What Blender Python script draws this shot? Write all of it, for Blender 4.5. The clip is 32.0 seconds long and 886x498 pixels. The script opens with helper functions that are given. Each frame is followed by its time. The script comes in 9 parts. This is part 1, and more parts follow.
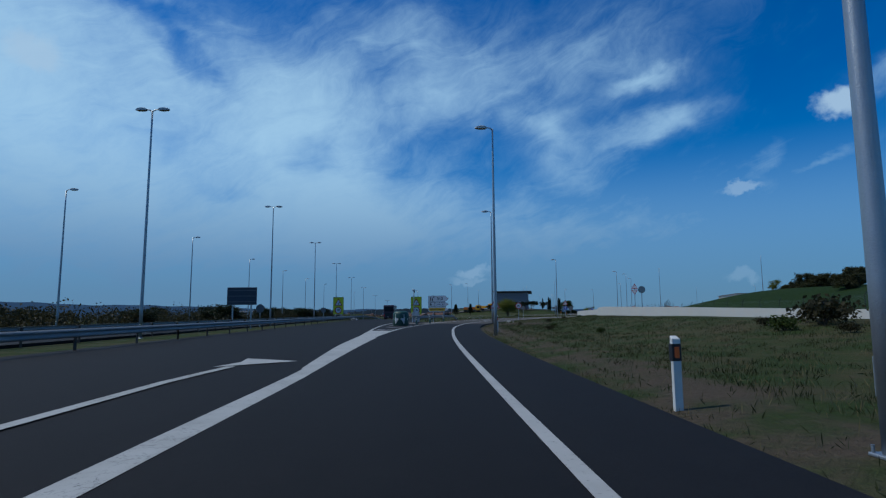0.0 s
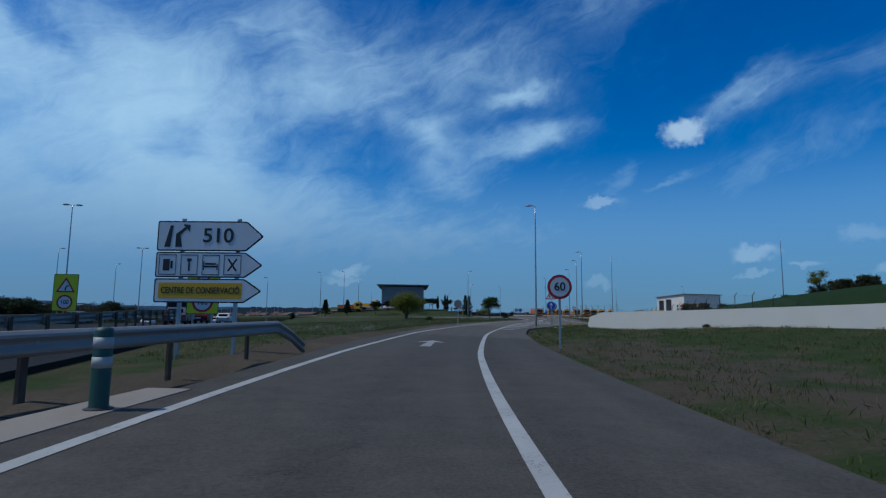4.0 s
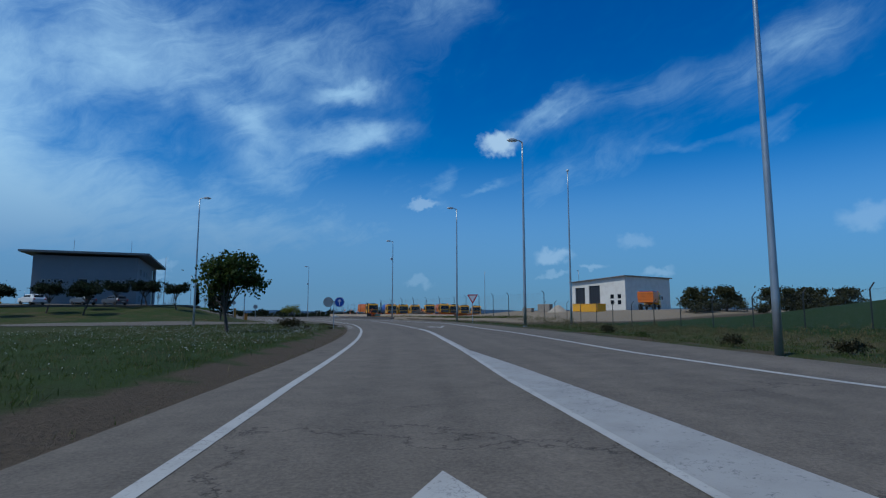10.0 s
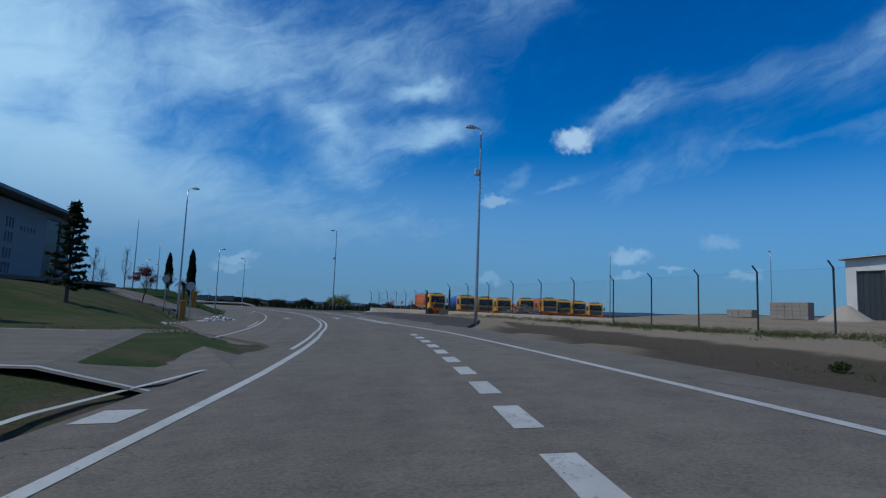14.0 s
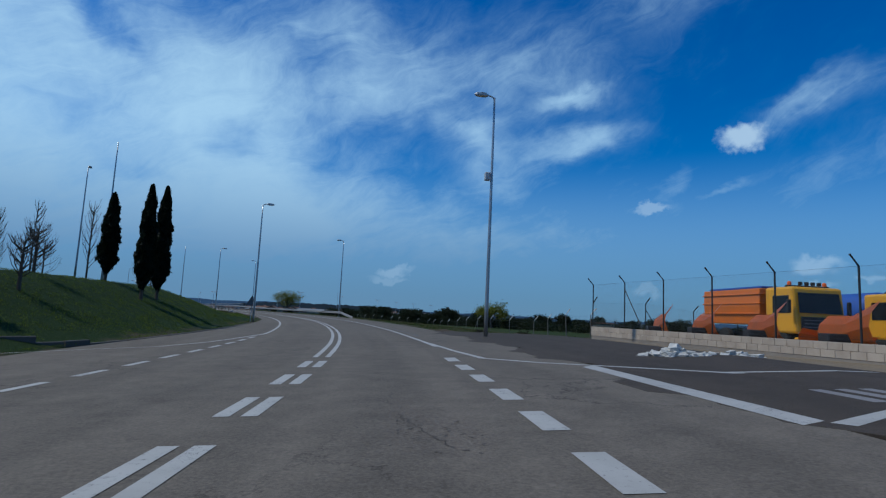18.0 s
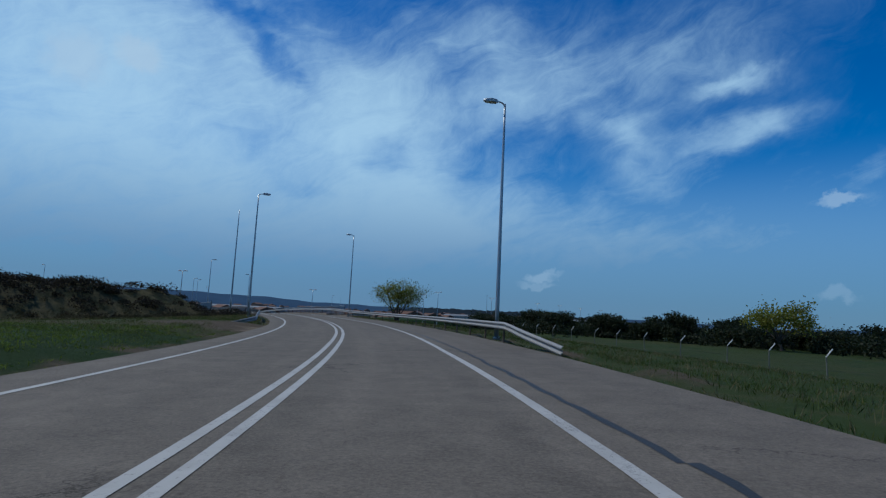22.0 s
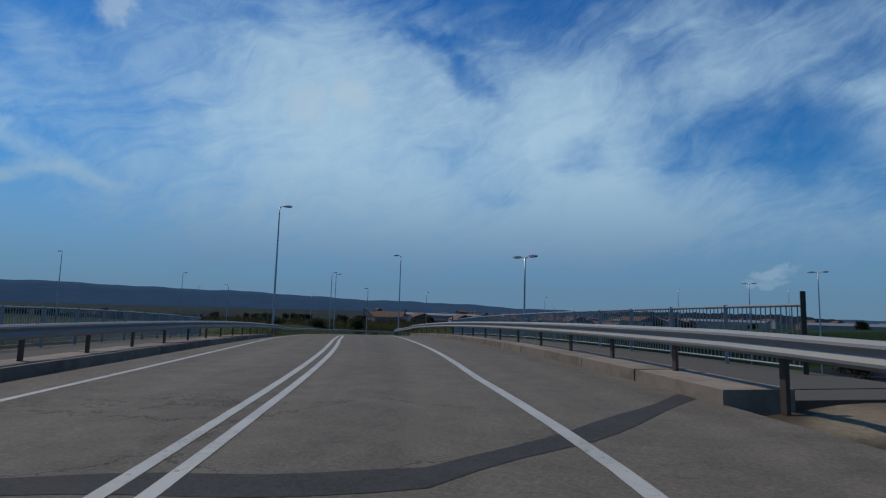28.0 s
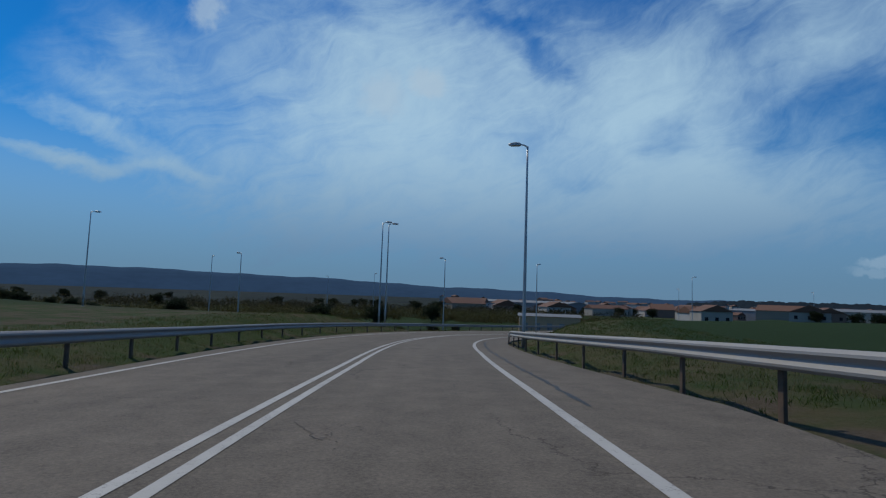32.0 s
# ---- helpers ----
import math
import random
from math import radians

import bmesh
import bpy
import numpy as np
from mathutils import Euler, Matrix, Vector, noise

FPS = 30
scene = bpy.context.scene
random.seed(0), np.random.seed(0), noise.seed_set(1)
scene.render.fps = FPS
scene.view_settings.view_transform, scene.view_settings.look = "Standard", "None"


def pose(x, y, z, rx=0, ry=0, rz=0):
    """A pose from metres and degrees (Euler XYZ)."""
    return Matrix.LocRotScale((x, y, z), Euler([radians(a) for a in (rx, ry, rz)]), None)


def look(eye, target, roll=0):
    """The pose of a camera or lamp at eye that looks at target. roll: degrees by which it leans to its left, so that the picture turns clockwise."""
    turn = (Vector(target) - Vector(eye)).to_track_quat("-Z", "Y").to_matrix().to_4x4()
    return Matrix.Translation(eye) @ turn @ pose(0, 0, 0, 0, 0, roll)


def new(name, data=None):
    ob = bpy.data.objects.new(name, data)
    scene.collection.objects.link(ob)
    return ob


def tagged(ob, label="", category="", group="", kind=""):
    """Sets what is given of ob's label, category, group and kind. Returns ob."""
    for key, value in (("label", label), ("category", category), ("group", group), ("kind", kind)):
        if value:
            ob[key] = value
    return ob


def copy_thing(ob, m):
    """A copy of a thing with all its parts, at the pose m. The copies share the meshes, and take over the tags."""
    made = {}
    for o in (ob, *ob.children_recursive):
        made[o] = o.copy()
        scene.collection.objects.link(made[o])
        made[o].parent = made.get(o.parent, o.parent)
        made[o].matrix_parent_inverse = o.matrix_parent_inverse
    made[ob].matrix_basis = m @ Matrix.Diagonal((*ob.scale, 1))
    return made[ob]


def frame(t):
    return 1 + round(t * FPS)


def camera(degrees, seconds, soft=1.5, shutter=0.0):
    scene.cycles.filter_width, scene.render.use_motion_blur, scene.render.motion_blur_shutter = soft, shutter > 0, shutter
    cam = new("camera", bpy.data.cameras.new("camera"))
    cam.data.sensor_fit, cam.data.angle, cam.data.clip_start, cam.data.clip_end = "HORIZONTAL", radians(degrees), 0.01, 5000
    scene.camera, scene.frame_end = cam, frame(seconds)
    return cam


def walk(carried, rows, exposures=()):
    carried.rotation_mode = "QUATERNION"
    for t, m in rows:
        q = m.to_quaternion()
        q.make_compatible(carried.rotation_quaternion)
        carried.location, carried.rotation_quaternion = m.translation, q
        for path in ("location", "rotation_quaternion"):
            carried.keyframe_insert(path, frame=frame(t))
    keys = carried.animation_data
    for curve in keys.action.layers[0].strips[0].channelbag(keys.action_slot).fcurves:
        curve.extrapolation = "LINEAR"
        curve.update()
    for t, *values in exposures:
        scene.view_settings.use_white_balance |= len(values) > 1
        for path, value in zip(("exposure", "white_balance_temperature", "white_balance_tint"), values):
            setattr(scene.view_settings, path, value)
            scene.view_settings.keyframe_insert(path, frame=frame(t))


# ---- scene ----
cam = camera(77.4, 32.0, soft=1.25)
PATH = [
    (0.0, pose(0.100, -0.158, 1.200, 96.58, 0.36, -0.32)),
    (0.5, pose(-0.151, 9.072, 1.210, 96.58, 0.54, -0.86)),
    (1.0, pose(-0.316, 17.643, 1.217, 96.50, 0.50, -1.40)),
    (1.5, pose(-0.416, 25.977, 1.220, 96.58, -0.32, -2.37)),
    (2.0, pose(-0.335, 33.979, 1.204, 96.96, -1.58, -4.30)),
    (2.5, pose(0.059, 41.740, 1.184, 96.22, -1.30, -6.27)),
    (3.0, pose(0.654, 49.565, 1.140, 96.56, -1.07, -8.37)),
    (3.5, pose(1.587, 56.871, 1.145, 96.16, -1.25, -10.79)),
    (4.0, pose(2.781, 64.106, 1.118, 96.66, -0.59, -13.24)),
    (4.5, pose(4.099, 71.248, 1.145, 96.18, -0.10, -15.11)),
    (6.5, pose(13.868, 102.740, 1.179, 96.72, 2.26, -22.60)),
    (7.0, pose(16.666, 109.937, 1.178, 96.45, 2.37, -23.97)),
    (7.5, pose(19.453, 116.804, 1.158, 96.48, 1.23, -25.51)),
    (8.0, pose(22.431, 123.592, 1.145, 96.34, 0.88, -27.73)),
    (8.5, pose(25.649, 130.046, 1.176, 96.48, 0.84, -29.58)),
    (9.0, pose(28.959, 136.323, 1.187, 96.74, 0.49, -30.79)),
    (9.5, pose(32.300, 142.309, 1.181, 96.37, 0.46, -31.41)),
    (10.0, pose(35.662, 148.343, 1.195, 96.61, 0.00, -31.37)),
    (10.5, pose(38.849, 154.349, 1.195, 96.87, -0.53, -30.80)),
    (11.0, pose(41.947, 160.397, 1.184, 96.30, -0.66, -29.95)),
    (11.5, pose(44.858, 166.337, 1.162, 96.84, -1.13, -29.62)),
    (12.0, pose(47.901, 172.311, 1.172, 96.83, -1.83, -29.07)),
    (12.5, pose(50.812, 178.579, 1.162, 96.70, -2.05, -28.31)),
    (13.0, pose(53.658, 184.938, 1.128, 97.16, -2.52, -27.29)),
    (13.5, pose(56.342, 191.165, 1.154, 96.63, -2.26, -25.81)),
    (15.5, pose(65.689, 218.427, 1.248, 96.48, -2.95, -18.23)),
    (16.0, pose(67.506, 225.771, 1.234, 96.78, -3.38, -15.75)),
    (16.5, pose(68.970, 233.252, 1.225, 96.78, -3.81, -13.51)),
    (17.0, pose(70.149, 240.612, 1.217, 96.96, -3.66, -11.78)),
    (17.5, pose(71.153, 247.856, 1.214, 96.64, -3.08, -10.26)),
    (18.0, pose(71.933, 254.980, 1.210, 96.76, -2.73, -8.79)),
    (18.5, pose(72.490, 262.213, 1.204, 96.95, -3.17, -7.01)),
    (19.0, pose(72.918, 269.216, 1.185, 96.82, -3.22, -5.09)),
    (19.5, pose(72.950, 275.972, 1.203, 96.55, -3.02, -3.57)),
    (20.0, pose(72.912, 283.260, 1.212, 96.48, -2.53, -1.86)),
    (20.5, pose(72.527, 290.350, 1.218, 96.53, -2.10, 0.48)),
    (21.0, pose(71.815, 297.541, 1.212, 96.63, -2.69, 3.24)),
    (21.5, pose(70.873, 304.739, 1.201, 96.69, -2.86, 4.96)),
    (22.0, pose(69.733, 311.807, 1.181, 96.61, -2.81, 6.45)),
    (22.5, pose(68.395, 318.433, 1.194, 96.48, -2.39, 8.21)),
    (23.0, pose(66.933, 324.817, 1.206, 96.30, -2.26, 10.04)),
    (23.5, pose(65.281, 331.540, 1.211, 96.46, -2.36, 11.98)),
    (24.0, pose(63.354, 337.982, 1.211, 96.69, -2.57, 13.92)),
    (24.5, pose(61.331, 344.264, 1.203, 96.46, -2.33, 15.88)),
    (25.0, pose(59.033, 350.824, 1.174, 96.27, -2.46, 17.74)),
    (25.5, pose(56.651, 357.018, 1.189, 96.09, -2.41, 19.59)),
    (27.5, pose(46.186, 378.967, 1.216, 96.32, -2.23, 25.31)),
    (28.0, pose(43.144, 384.461, 1.213, 96.42, -1.57, 27.21)),
    (28.5, pose(39.959, 389.739, 1.215, 95.92, -0.95, 29.36)),
    (29.0, pose(36.775, 394.709, 1.193, 96.01, -0.72, 31.14)),
    (29.5, pose(33.736, 399.465, 1.130, 95.02, -0.50, 32.43)),
    (30.0, pose(30.500, 403.952, 1.034, 95.46, -0.99, 33.36)),
    (30.5, pose(27.084, 408.463, 0.896, 95.54, -0.68, 34.08)),
    (31.0, pose(23.644, 412.990, 0.705, 95.76, -0.76, 34.63)),
    (31.5, pose(20.117, 417.678, 0.459, 95.31, -1.30, 35.37)),
    (32.0, pose(16.476, 422.564, 0.230, 94.89, -1.95, 35.07)),
]
EXPOSURES = [(0.0, -0.20, 5850, 6), (4.0, -0.18, 5780, 6), (9.0, -0.07, 5750, 5), (13.0, -0.07, 5780, 5), (18.0, -0.06, 5920, 6), (23.0, -0.19, 6020, 7), (28.0, -0.24, 6520, 9), (32.0, -0.24, 6520, 9)]
walk(cam, PATH, EXPOSURES)

# ------------------------------------------------------------------ light
SUN_YAW, SUN_EL = radians(84), radians(55)
sun_dir = Vector((-math.sin(SUN_YAW) * math.cos(SUN_EL), math.cos(SUN_YAW) * math.cos(SUN_EL), math.sin(SUN_EL)))
sun_data = bpy.data.lights.new("sun", "SUN")
sun_data.energy, sun_data.angle, sun_data.color = 2.55, radians(0.6), (1.0, 0.915, 0.78)
sun = new("sun", sun_data)
sun.matrix_world = look(sun_dir * 100, (0, 0, 0))
scene.view_settings.exposure = 0.0


class Nodes:
    """A thin wrapper that adds and links shader nodes."""

    def __init__(self, tree):
        self.tree = tree
        tree.nodes.clear()

    def add(self, kind, props=None, **sockets):
        n = self.tree.nodes.new(kind)
        for k, v in (props or {}).items():
            setattr(n, k, v)
        for k, v in sockets.items():
            key = int(k[1:]) if k[0] == "i" and k[1:].isdigit() else k.replace("_", " ")
            s = n.inputs[key]
            if isinstance(v, bpy.types.NodeSocket):
                self.tree.links.new(v, s)
            else:
                s.default_value = v
        return n

    def math(self, op, a, b=0.0, clamp=False):
        return self.add("ShaderNodeMath", {"operation": op, "use_clamp": clamp}, i0=a, i1=b).outputs[0]

    def mix(self, fac, a, b, blend="MIX"):
        n = self.add("ShaderNodeMix", {"data_type": "RGBA", "blend_type": blend}, i0=fac, i6=a, i7=b)
        return n.outputs[2]

    def noise(self, vector, scale, detail=4.0, rough=0.55, distortion=0.0):
        return self.add("ShaderNodeTexNoise", {}, Vector=vector, Scale=scale, Detail=detail, Roughness=rough, Distortion=distortion).outputs["Fac"]

    def ramp(self, fac, lo, hi, a=0.0, b=1.0, smooth=True):
        n = self.add("ShaderNodeMapRange", {"interpolation_type": "SMOOTHSTEP" if smooth else "LINEAR"}, i0=fac, i1=lo, i2=hi, i3=a, i4=b)
        return n.outputs[0]


def col(r, g, b):
    return (r, g, b, 1.0)


world = bpy.data.worlds.new("sky")
scene.world = world
world.use_nodes = True
N = Nodes(world.node_tree)
direction = N.add("ShaderNodeTexCoord").outputs["Generated"]
xyz = N.add("ShaderNodeSeparateXYZ", {}, Vector=direction)
sky = N.add("ShaderNodeTexSky", {"sky_type": "NISHITA", "sun_disc": False, "sun_elevation": SUN_EL, "sun_rotation": -SUN_YAW,
                                 "air_density": 1.0, "dust_density": 0.3, "ozone_density": 3.0, "altitude": 300.0}).outputs[0]
sky = N.add("ShaderNodeHueSaturation", {}, Saturation=1.45, Value=0.80, Color=sky).outputs[0]
up = N.math("MAXIMUM", xyz.outputs[2], 0.0)
sky = N.mix(1.0, sky, N.mix(N.ramp(up, 0.0, 0.30), col(0.29, 0.60, 0.94), col(0.28, 1.00, 1.26)), "MULTIPLY")
AZ = N.math("MULTIPLY", N.math("ARCTAN2", N.math("MULTIPLY", xyz.outputs[0], -1.0), xyz.outputs[1]), 180 / math.pi)
EL = N.math("MULTIPLY", N.math("ARCSINE", xyz.outputs[2]), 180 / math.pi)
flat_sky = N.add("ShaderNodeCombineXYZ", {}, X=AZ, Y=EL, Z=0.0).outputs[0]


def ruffled(scale, reach, seed, detail, stretch=1.0):
    """The sky's azimuth and elevation, pushed about by noise."""
    vec = N.add("ShaderNodeVectorMath", {"operation": "MULTIPLY"}, i0=flat_sky, i1=(scale * stretch, scale, 0.0)).outputs[0]
    vec = N.add("ShaderNodeVectorMath", {"operation": "ADD"}, i0=vec, i1=(seed, seed * 1.7, seed)).outputs[0]
    c = N.add("ShaderNodeTexNoise", {}, Vector=vec, Scale=1.0, Detail=detail, Roughness=0.55).outputs["Color"]
    c = N.add("ShaderNodeVectorMath", {"operation": "SUBTRACT"}, i0=c, i1=(0.5, 0.5, 0.5)).outputs[0]
    c = N.add("ShaderNodeVectorMath", {"operation": "MULTIPLY"}, i0=c, i1=(reach, reach, 0.0)).outputs[0]
    return N.add("ShaderNodeVectorMath", {"operation": "ADD"}, i0=flat_sky, i1=c).outputs[0]


soft_sky, fine_sky, tight_sky = ruffled(0.10, 9.0, 3.0, 3.0, 0.7), ruffled(0.24, 5.0, 7.0, 5.0, 0.7), ruffled(0.75, 2.6, 11.0, 6.0)


def spot(where, az, el, turn, long, wide, strength, inner, outer):
    """A soft stretch of cloud: centre, slant, half length and half width in degrees."""
    m = N.add("ShaderNodeMapping", {"vector_type": "TEXTURE"}, Vector=where, Location=(az, el, 0.0), Rotation=(0.0, 0.0, radians(turn)), Scale=(long, wide, 1.0)).outputs[0]
    r = N.add("ShaderNodeVectorMath", {"operation": "LENGTH"}, i0=m).outputs["Value"]
    return N.ramp(r, inner, outer, strength, 0.0)


cover = N.math("MULTIPLY", N.ramp(EL, 0.0, 12.0, 1.0, 0.3), 0.16)


def veil(az, el, turn, long, wide, strength):
    global cover
    cover = N.math("ADD", cover, spot(soft_sky, az, el, turn, long, wide, strength * 0.74, 0.0, 1.75))


def wisp(az, el, turn, long, wide, strength):
    global cover
    cover = N.math("ADD", cover, spot(fine_sky, az, el, turn, long, wide * 0.95, strength * 0.62, 0.0, 1.6))


def gap(az, el, turn, long, wide, strength):
    global cover
    cover = N.math("SUBTRACT", cover, spot(fine_sky, az, el, turn, long, wide, strength * 0.62, 0.0, 1.8))


veil(42.0, 10.0, -2, 27.0, 15.0, 0.85)
veil(34.1, 21.0, 10, 17.0, 10.5, 0.55)
veil(46.0, 24.1, 1, 15.0, 11.1, 0.40)
veil(9.0, 25.0, -6, 13.0, 6.5, 0.50)
veil(44.0, 5.0, 0, 38.0, 6.5, 0.50)
veil(-5.0, 6.0, 0, 26.0, 5.0, 0.30)
veil(12.0, 9.0, 0, 20.0, 6.0, 0.40)
veil(-16.0, 20.0, -8, 12.0, 5.0, 0.26)
veil(-8.0, 27.0, -8, 12.0, 4.5, 0.35)
veil(14.5, 16.0, 52, 9.0, 6.1, 0.75)
veil(3.5, 23.1, -11, 10.2, 3.9, 0.50)
veil(-15.6, 24.2, -7, 11.7, 3.3, 0.42)
veil(-3.1, 11.7, -10, 13.4, 2.3, 0.50)
veil(3.0, 15.5, -20, 9.0, 4.5, 0.42)
veil(-24.0, 10.0, -12, 20.0, 4.0, 0.34)
veil(-45.0, 13.0, -18, 12.0, 2.6, 0.30)
veil(-65.2, 22.9, -27, 7.1, 3.3, 0.45)
veil(-50.8, 20.8, -7, 10.9, 2.0, 0.36)
veil(-62.5, 8.5, -7, 10.4, 3.9, 0.40)
veil(-4.7, 7.1, 2, 19.1, 3.9, 0.35)
veil(-29.7, 30.0, 4, 6.3, 2.5, 0.50)
veil(-14.1, 16.2, 22, 4.4, 2.5, 0.45)
veil(-43.9, 5.4, 6, 28.3, 3.9, 0.22)
wisp(-10.0, 19.9, 16, 4.0, 1.8, 0.50)
wisp(-22.1, 18.0, -7, 6.0, 1.6, 0.65)
wisp(-22.3, 17.7, -17, 5.9, 1.4, 0.35)
wisp(-12.7, 17.6, 46, 2.9, 1.1, 0.30)
wisp(-21.6, 21.9, -8, 3.3, 0.8, 0.40)
wisp(-21.3, 22.1, -8, 3.5, 0.7, 0.35)
wisp(-40.9, 19.3, -23, 4.5, 1.2, 0.45)
wisp(-35.6, 12.5, -18, 1.9, 0.5, 0.50)
wisp(-30.9, 13.7, -52, 1.7, 1.0, 0.40)
wisp(-56.5, 16.1, 0, 5.2, 0.7, 0.30)
wisp(-63.3, 16.8, -31, 3.5, 0.8, 0.30)
wisp(67.0, 13.2, 16, 7.4, 1.3, 0.95)
wisp(70.2, 10.9, 0, 9.4, 0.9, 0.90)
wisp(68.7, 17.5, 19, 5.6, 1.6, 0.45)
wisp(66.1, 20.8, 26, 5.4, 2.8, 0.40)
wisp(-42.8, 20.7, -25, 4.4, 0.8, 0.30)
gap(26.1, 24.4, 35, 4.6, 0.9, 0.55)
gap(12.9, 15.9, -12, 3.2, 1.2, 0.25)
gap(5.1, 14.6, -3, 2.6, 1.8, 0.22)
gap(-0.2, 18.1, -29, 3.5, 1.2, 0.25)
gap(20.5, 11.3, 3, 2.7, 0.6, 0.20)
gap(77.7, 22.4, -45, 3.5, 3.9, 0.60)
gap(71.9, 13.0, 5, 7.2, 1.2, 0.60)
gap(75.7, 8.0, -1, 3.7, 1.0, 0.40)
gap(7.0, 25.2, -9, 4.2, 1.7, 0.35)
gap(47.0, 27.6, 16, 2.8, 1.4, 0.35)
gap(4.6, 24.2, -14, 5.0, 1.9, 0.30)
gap(13.0, 15.7, 2, 2.1, 1.9, 0.30)
gap(29.4, 27.7, 12, 4.9, 0.9, 0.40)
# open sky behind and above: the same broken veil
beyond = N.math("MAXIMUM", N.ramp(EL, 30.0, 40.0), N.ramp(N.math("ABSOLUTE", AZ), 80.0, 96.0))
broken = N.ramp(N.noise(direction, 3.0, 5.0, 0.55, 0.4), 0.42, 0.62, 0.0, 0.7)
cover = N.math("ADD", N.math("MULTIPLY", cover, N.math("SUBTRACT", 1.0, beyond)), N.math("MULTIPLY", broken, beyond))
lumps = N.noise(direction, 11.0, 8.0, 0.64, 0.25)
threads = N.noise(N.add("ShaderNodeMapping", {"vector_type": "TEXTURE"}, Vector=soft_sky, Rotation=(0.0, 0.0, radians(-24)), Scale=(7.0, 2.0, 1.0)).outputs[0], 1.0, 8.0, 0.68, 0.4)
grain = N.math("ADD", N.math("MULTIPLY", N.math("SUBTRACT", lumps, 0.5), 0.95), N.math("MULTIPLY", N.math("SUBTRACT", threads, 0.5), 1.15))
cloud = N.ramp(N.math("ADD", cover, N.math("MULTIPLY", grain, N.ramp(cover, 0.0, 0.5, 0.25, 0.62))), 0.0, 1.25, 0.0, 0.92)


puffs = N.math("ADD", 0.0, 0.0)


def puff(az, el, turn, long, wide, strength):
    """A small cumulus with a ragged, fairly sharp outline."""
    global puffs
    puffs = N.math("MAXIMUM", puffs, spot(tight_sky, az, el, turn, long, wide * 1.2, strength, 0.45, 1.35))


puff(-37.3, 17.3, -4, 2.0, 0.95, 0.90)
puff(42.1, 20.1, 7, 2.3, 1.9, 0.55)
puff(37.4, 21.5, 8, 2.2, 1.2, 0.70)
puff(59.9, 25.6, 22, 1.5, 1.4, 0.60)
puff(-42.7, 5.8, -1, 1.9, 0.6, 0.44)
puff(-29.3, 11.3, -3, 1.7, 0.4, 0.45)
puff(-3.3, 4.1, -6, 1.5, 0.4, 0.33)
puff(-46.6, 4.6, 2, 1.2, 0.3, 0.30)
puff(-50.7, 7.0, -1, 1.7, 0.6, 0.22)
puff(-52.5, 4.0, -1, 1.4, 0.4, 0.28)
puff(-69.5, 8.0, -5, 2.1, 1.0, 0.28)
puff(-42.7, 3.9, -5, 1.5, 0.3, 0.25)
puff(-4.1, 4.4, -2, 1.5, 0.3, 0.22)
puff(-3.0, 3.4, -3, 1.8, 0.3, 0.22)
puff(-28.8, 3.1, 4, 1.5, 0.4, 0.19)
low = N.math("MULTIPLY", N.ramp(up, 0.0, 0.30, 0.85, 0.0), N.ramp(AZ, -75.0, 25.0, 0.72, 1.0))
cloud = N.math("MAXIMUM", cloud, low)
cloud_colour = N.mix(N.ramp(up, 0.02, 0.30), col(1.46, 2.70, 4.45), col(4.65, 6.85, 8.6))
sky = N.mix(cloud, sky, cloud_colour)
sky = N.mix(puffs, sky, col(4.7, 6.2, 7.7))
N.add("ShaderNodeOutputWorld", {}, Surface=N.add("ShaderNodeBackground", {}, Color=sky, Strength=0.098).outputs[0])


# ------------------------------------------------------------------ materials
def material(name, base, rough=0.8, metal=0.0, tone=0.15, scale=6.0, fine_scale=60.0, bump=0.2, tint=None, tint_amount=0.3, tint_scale=1.0, spec=0.5, per_piece=0.0):
    """A weathered surface: two scales of tone, an optional stain colour and fine relief."""
    m = bpy.data.materials.new(name)
    m.use_nodes = True
    n = Nodes(m.node_tree)
    p = n.add("ShaderNodeNewGeometry").outputs["Position"]
    big, small = n.noise(p, scale, 4.0), n.noise(p, fine_scale, 3.0)
    c = n.mix(1.0, col(*base), n.add("ShaderNodeCombineColor", {}, i0=1.0, i1=1.0, i2=1.0).outputs[0], "MULTIPLY")
    if tint:
        c = n.mix(n.math("MULTIPLY", n.ramp(n.noise(p, tint_scale, 5.0, 0.6, 0.5), 0.42, 0.68), tint_amount), c, col(*tint))
    shade = n.math("ADD", n.math("MULTIPLY", n.math("SUBTRACT", big, 0.5), tone * 2), n.math("MULTIPLY", n.math("SUBTRACT", small, 0.5), tone * 1.6))
    if per_piece:
        r = n.add("ShaderNodeObjectInfo").outputs["Random"]
        shade = n.math("ADD", shade, n.math("MULTIPLY", n.math("SUBTRACT", r, 0.5), per_piece))
    shade = n.math("ADD", shade, 1.0)
    grey = n.add("ShaderNodeCombineColor", {}, i0=shade, i1=shade, i2=shade).outputs[0]
    c = n.mix(1.0, c, grey, "MULTIPLY")
    b = n.add("ShaderNodeBump", {}, Strength=bump, Distance=0.02, Height=small).outputs[0]
    s = n.add("ShaderNodeBsdfPrincipled", {}, Base_Color=c, Roughness=n.math("ADD", rough, n.math("MULTIPLY", n.math("SUBTRACT", big, 0.5), 0.15)), Metallic=metal, Normal=b)
    s.inputs["Specular IOR Level"].default_value = spec
    n.add("ShaderNodeOutputMaterial", {}, Surface=s.outputs[0])
    return m


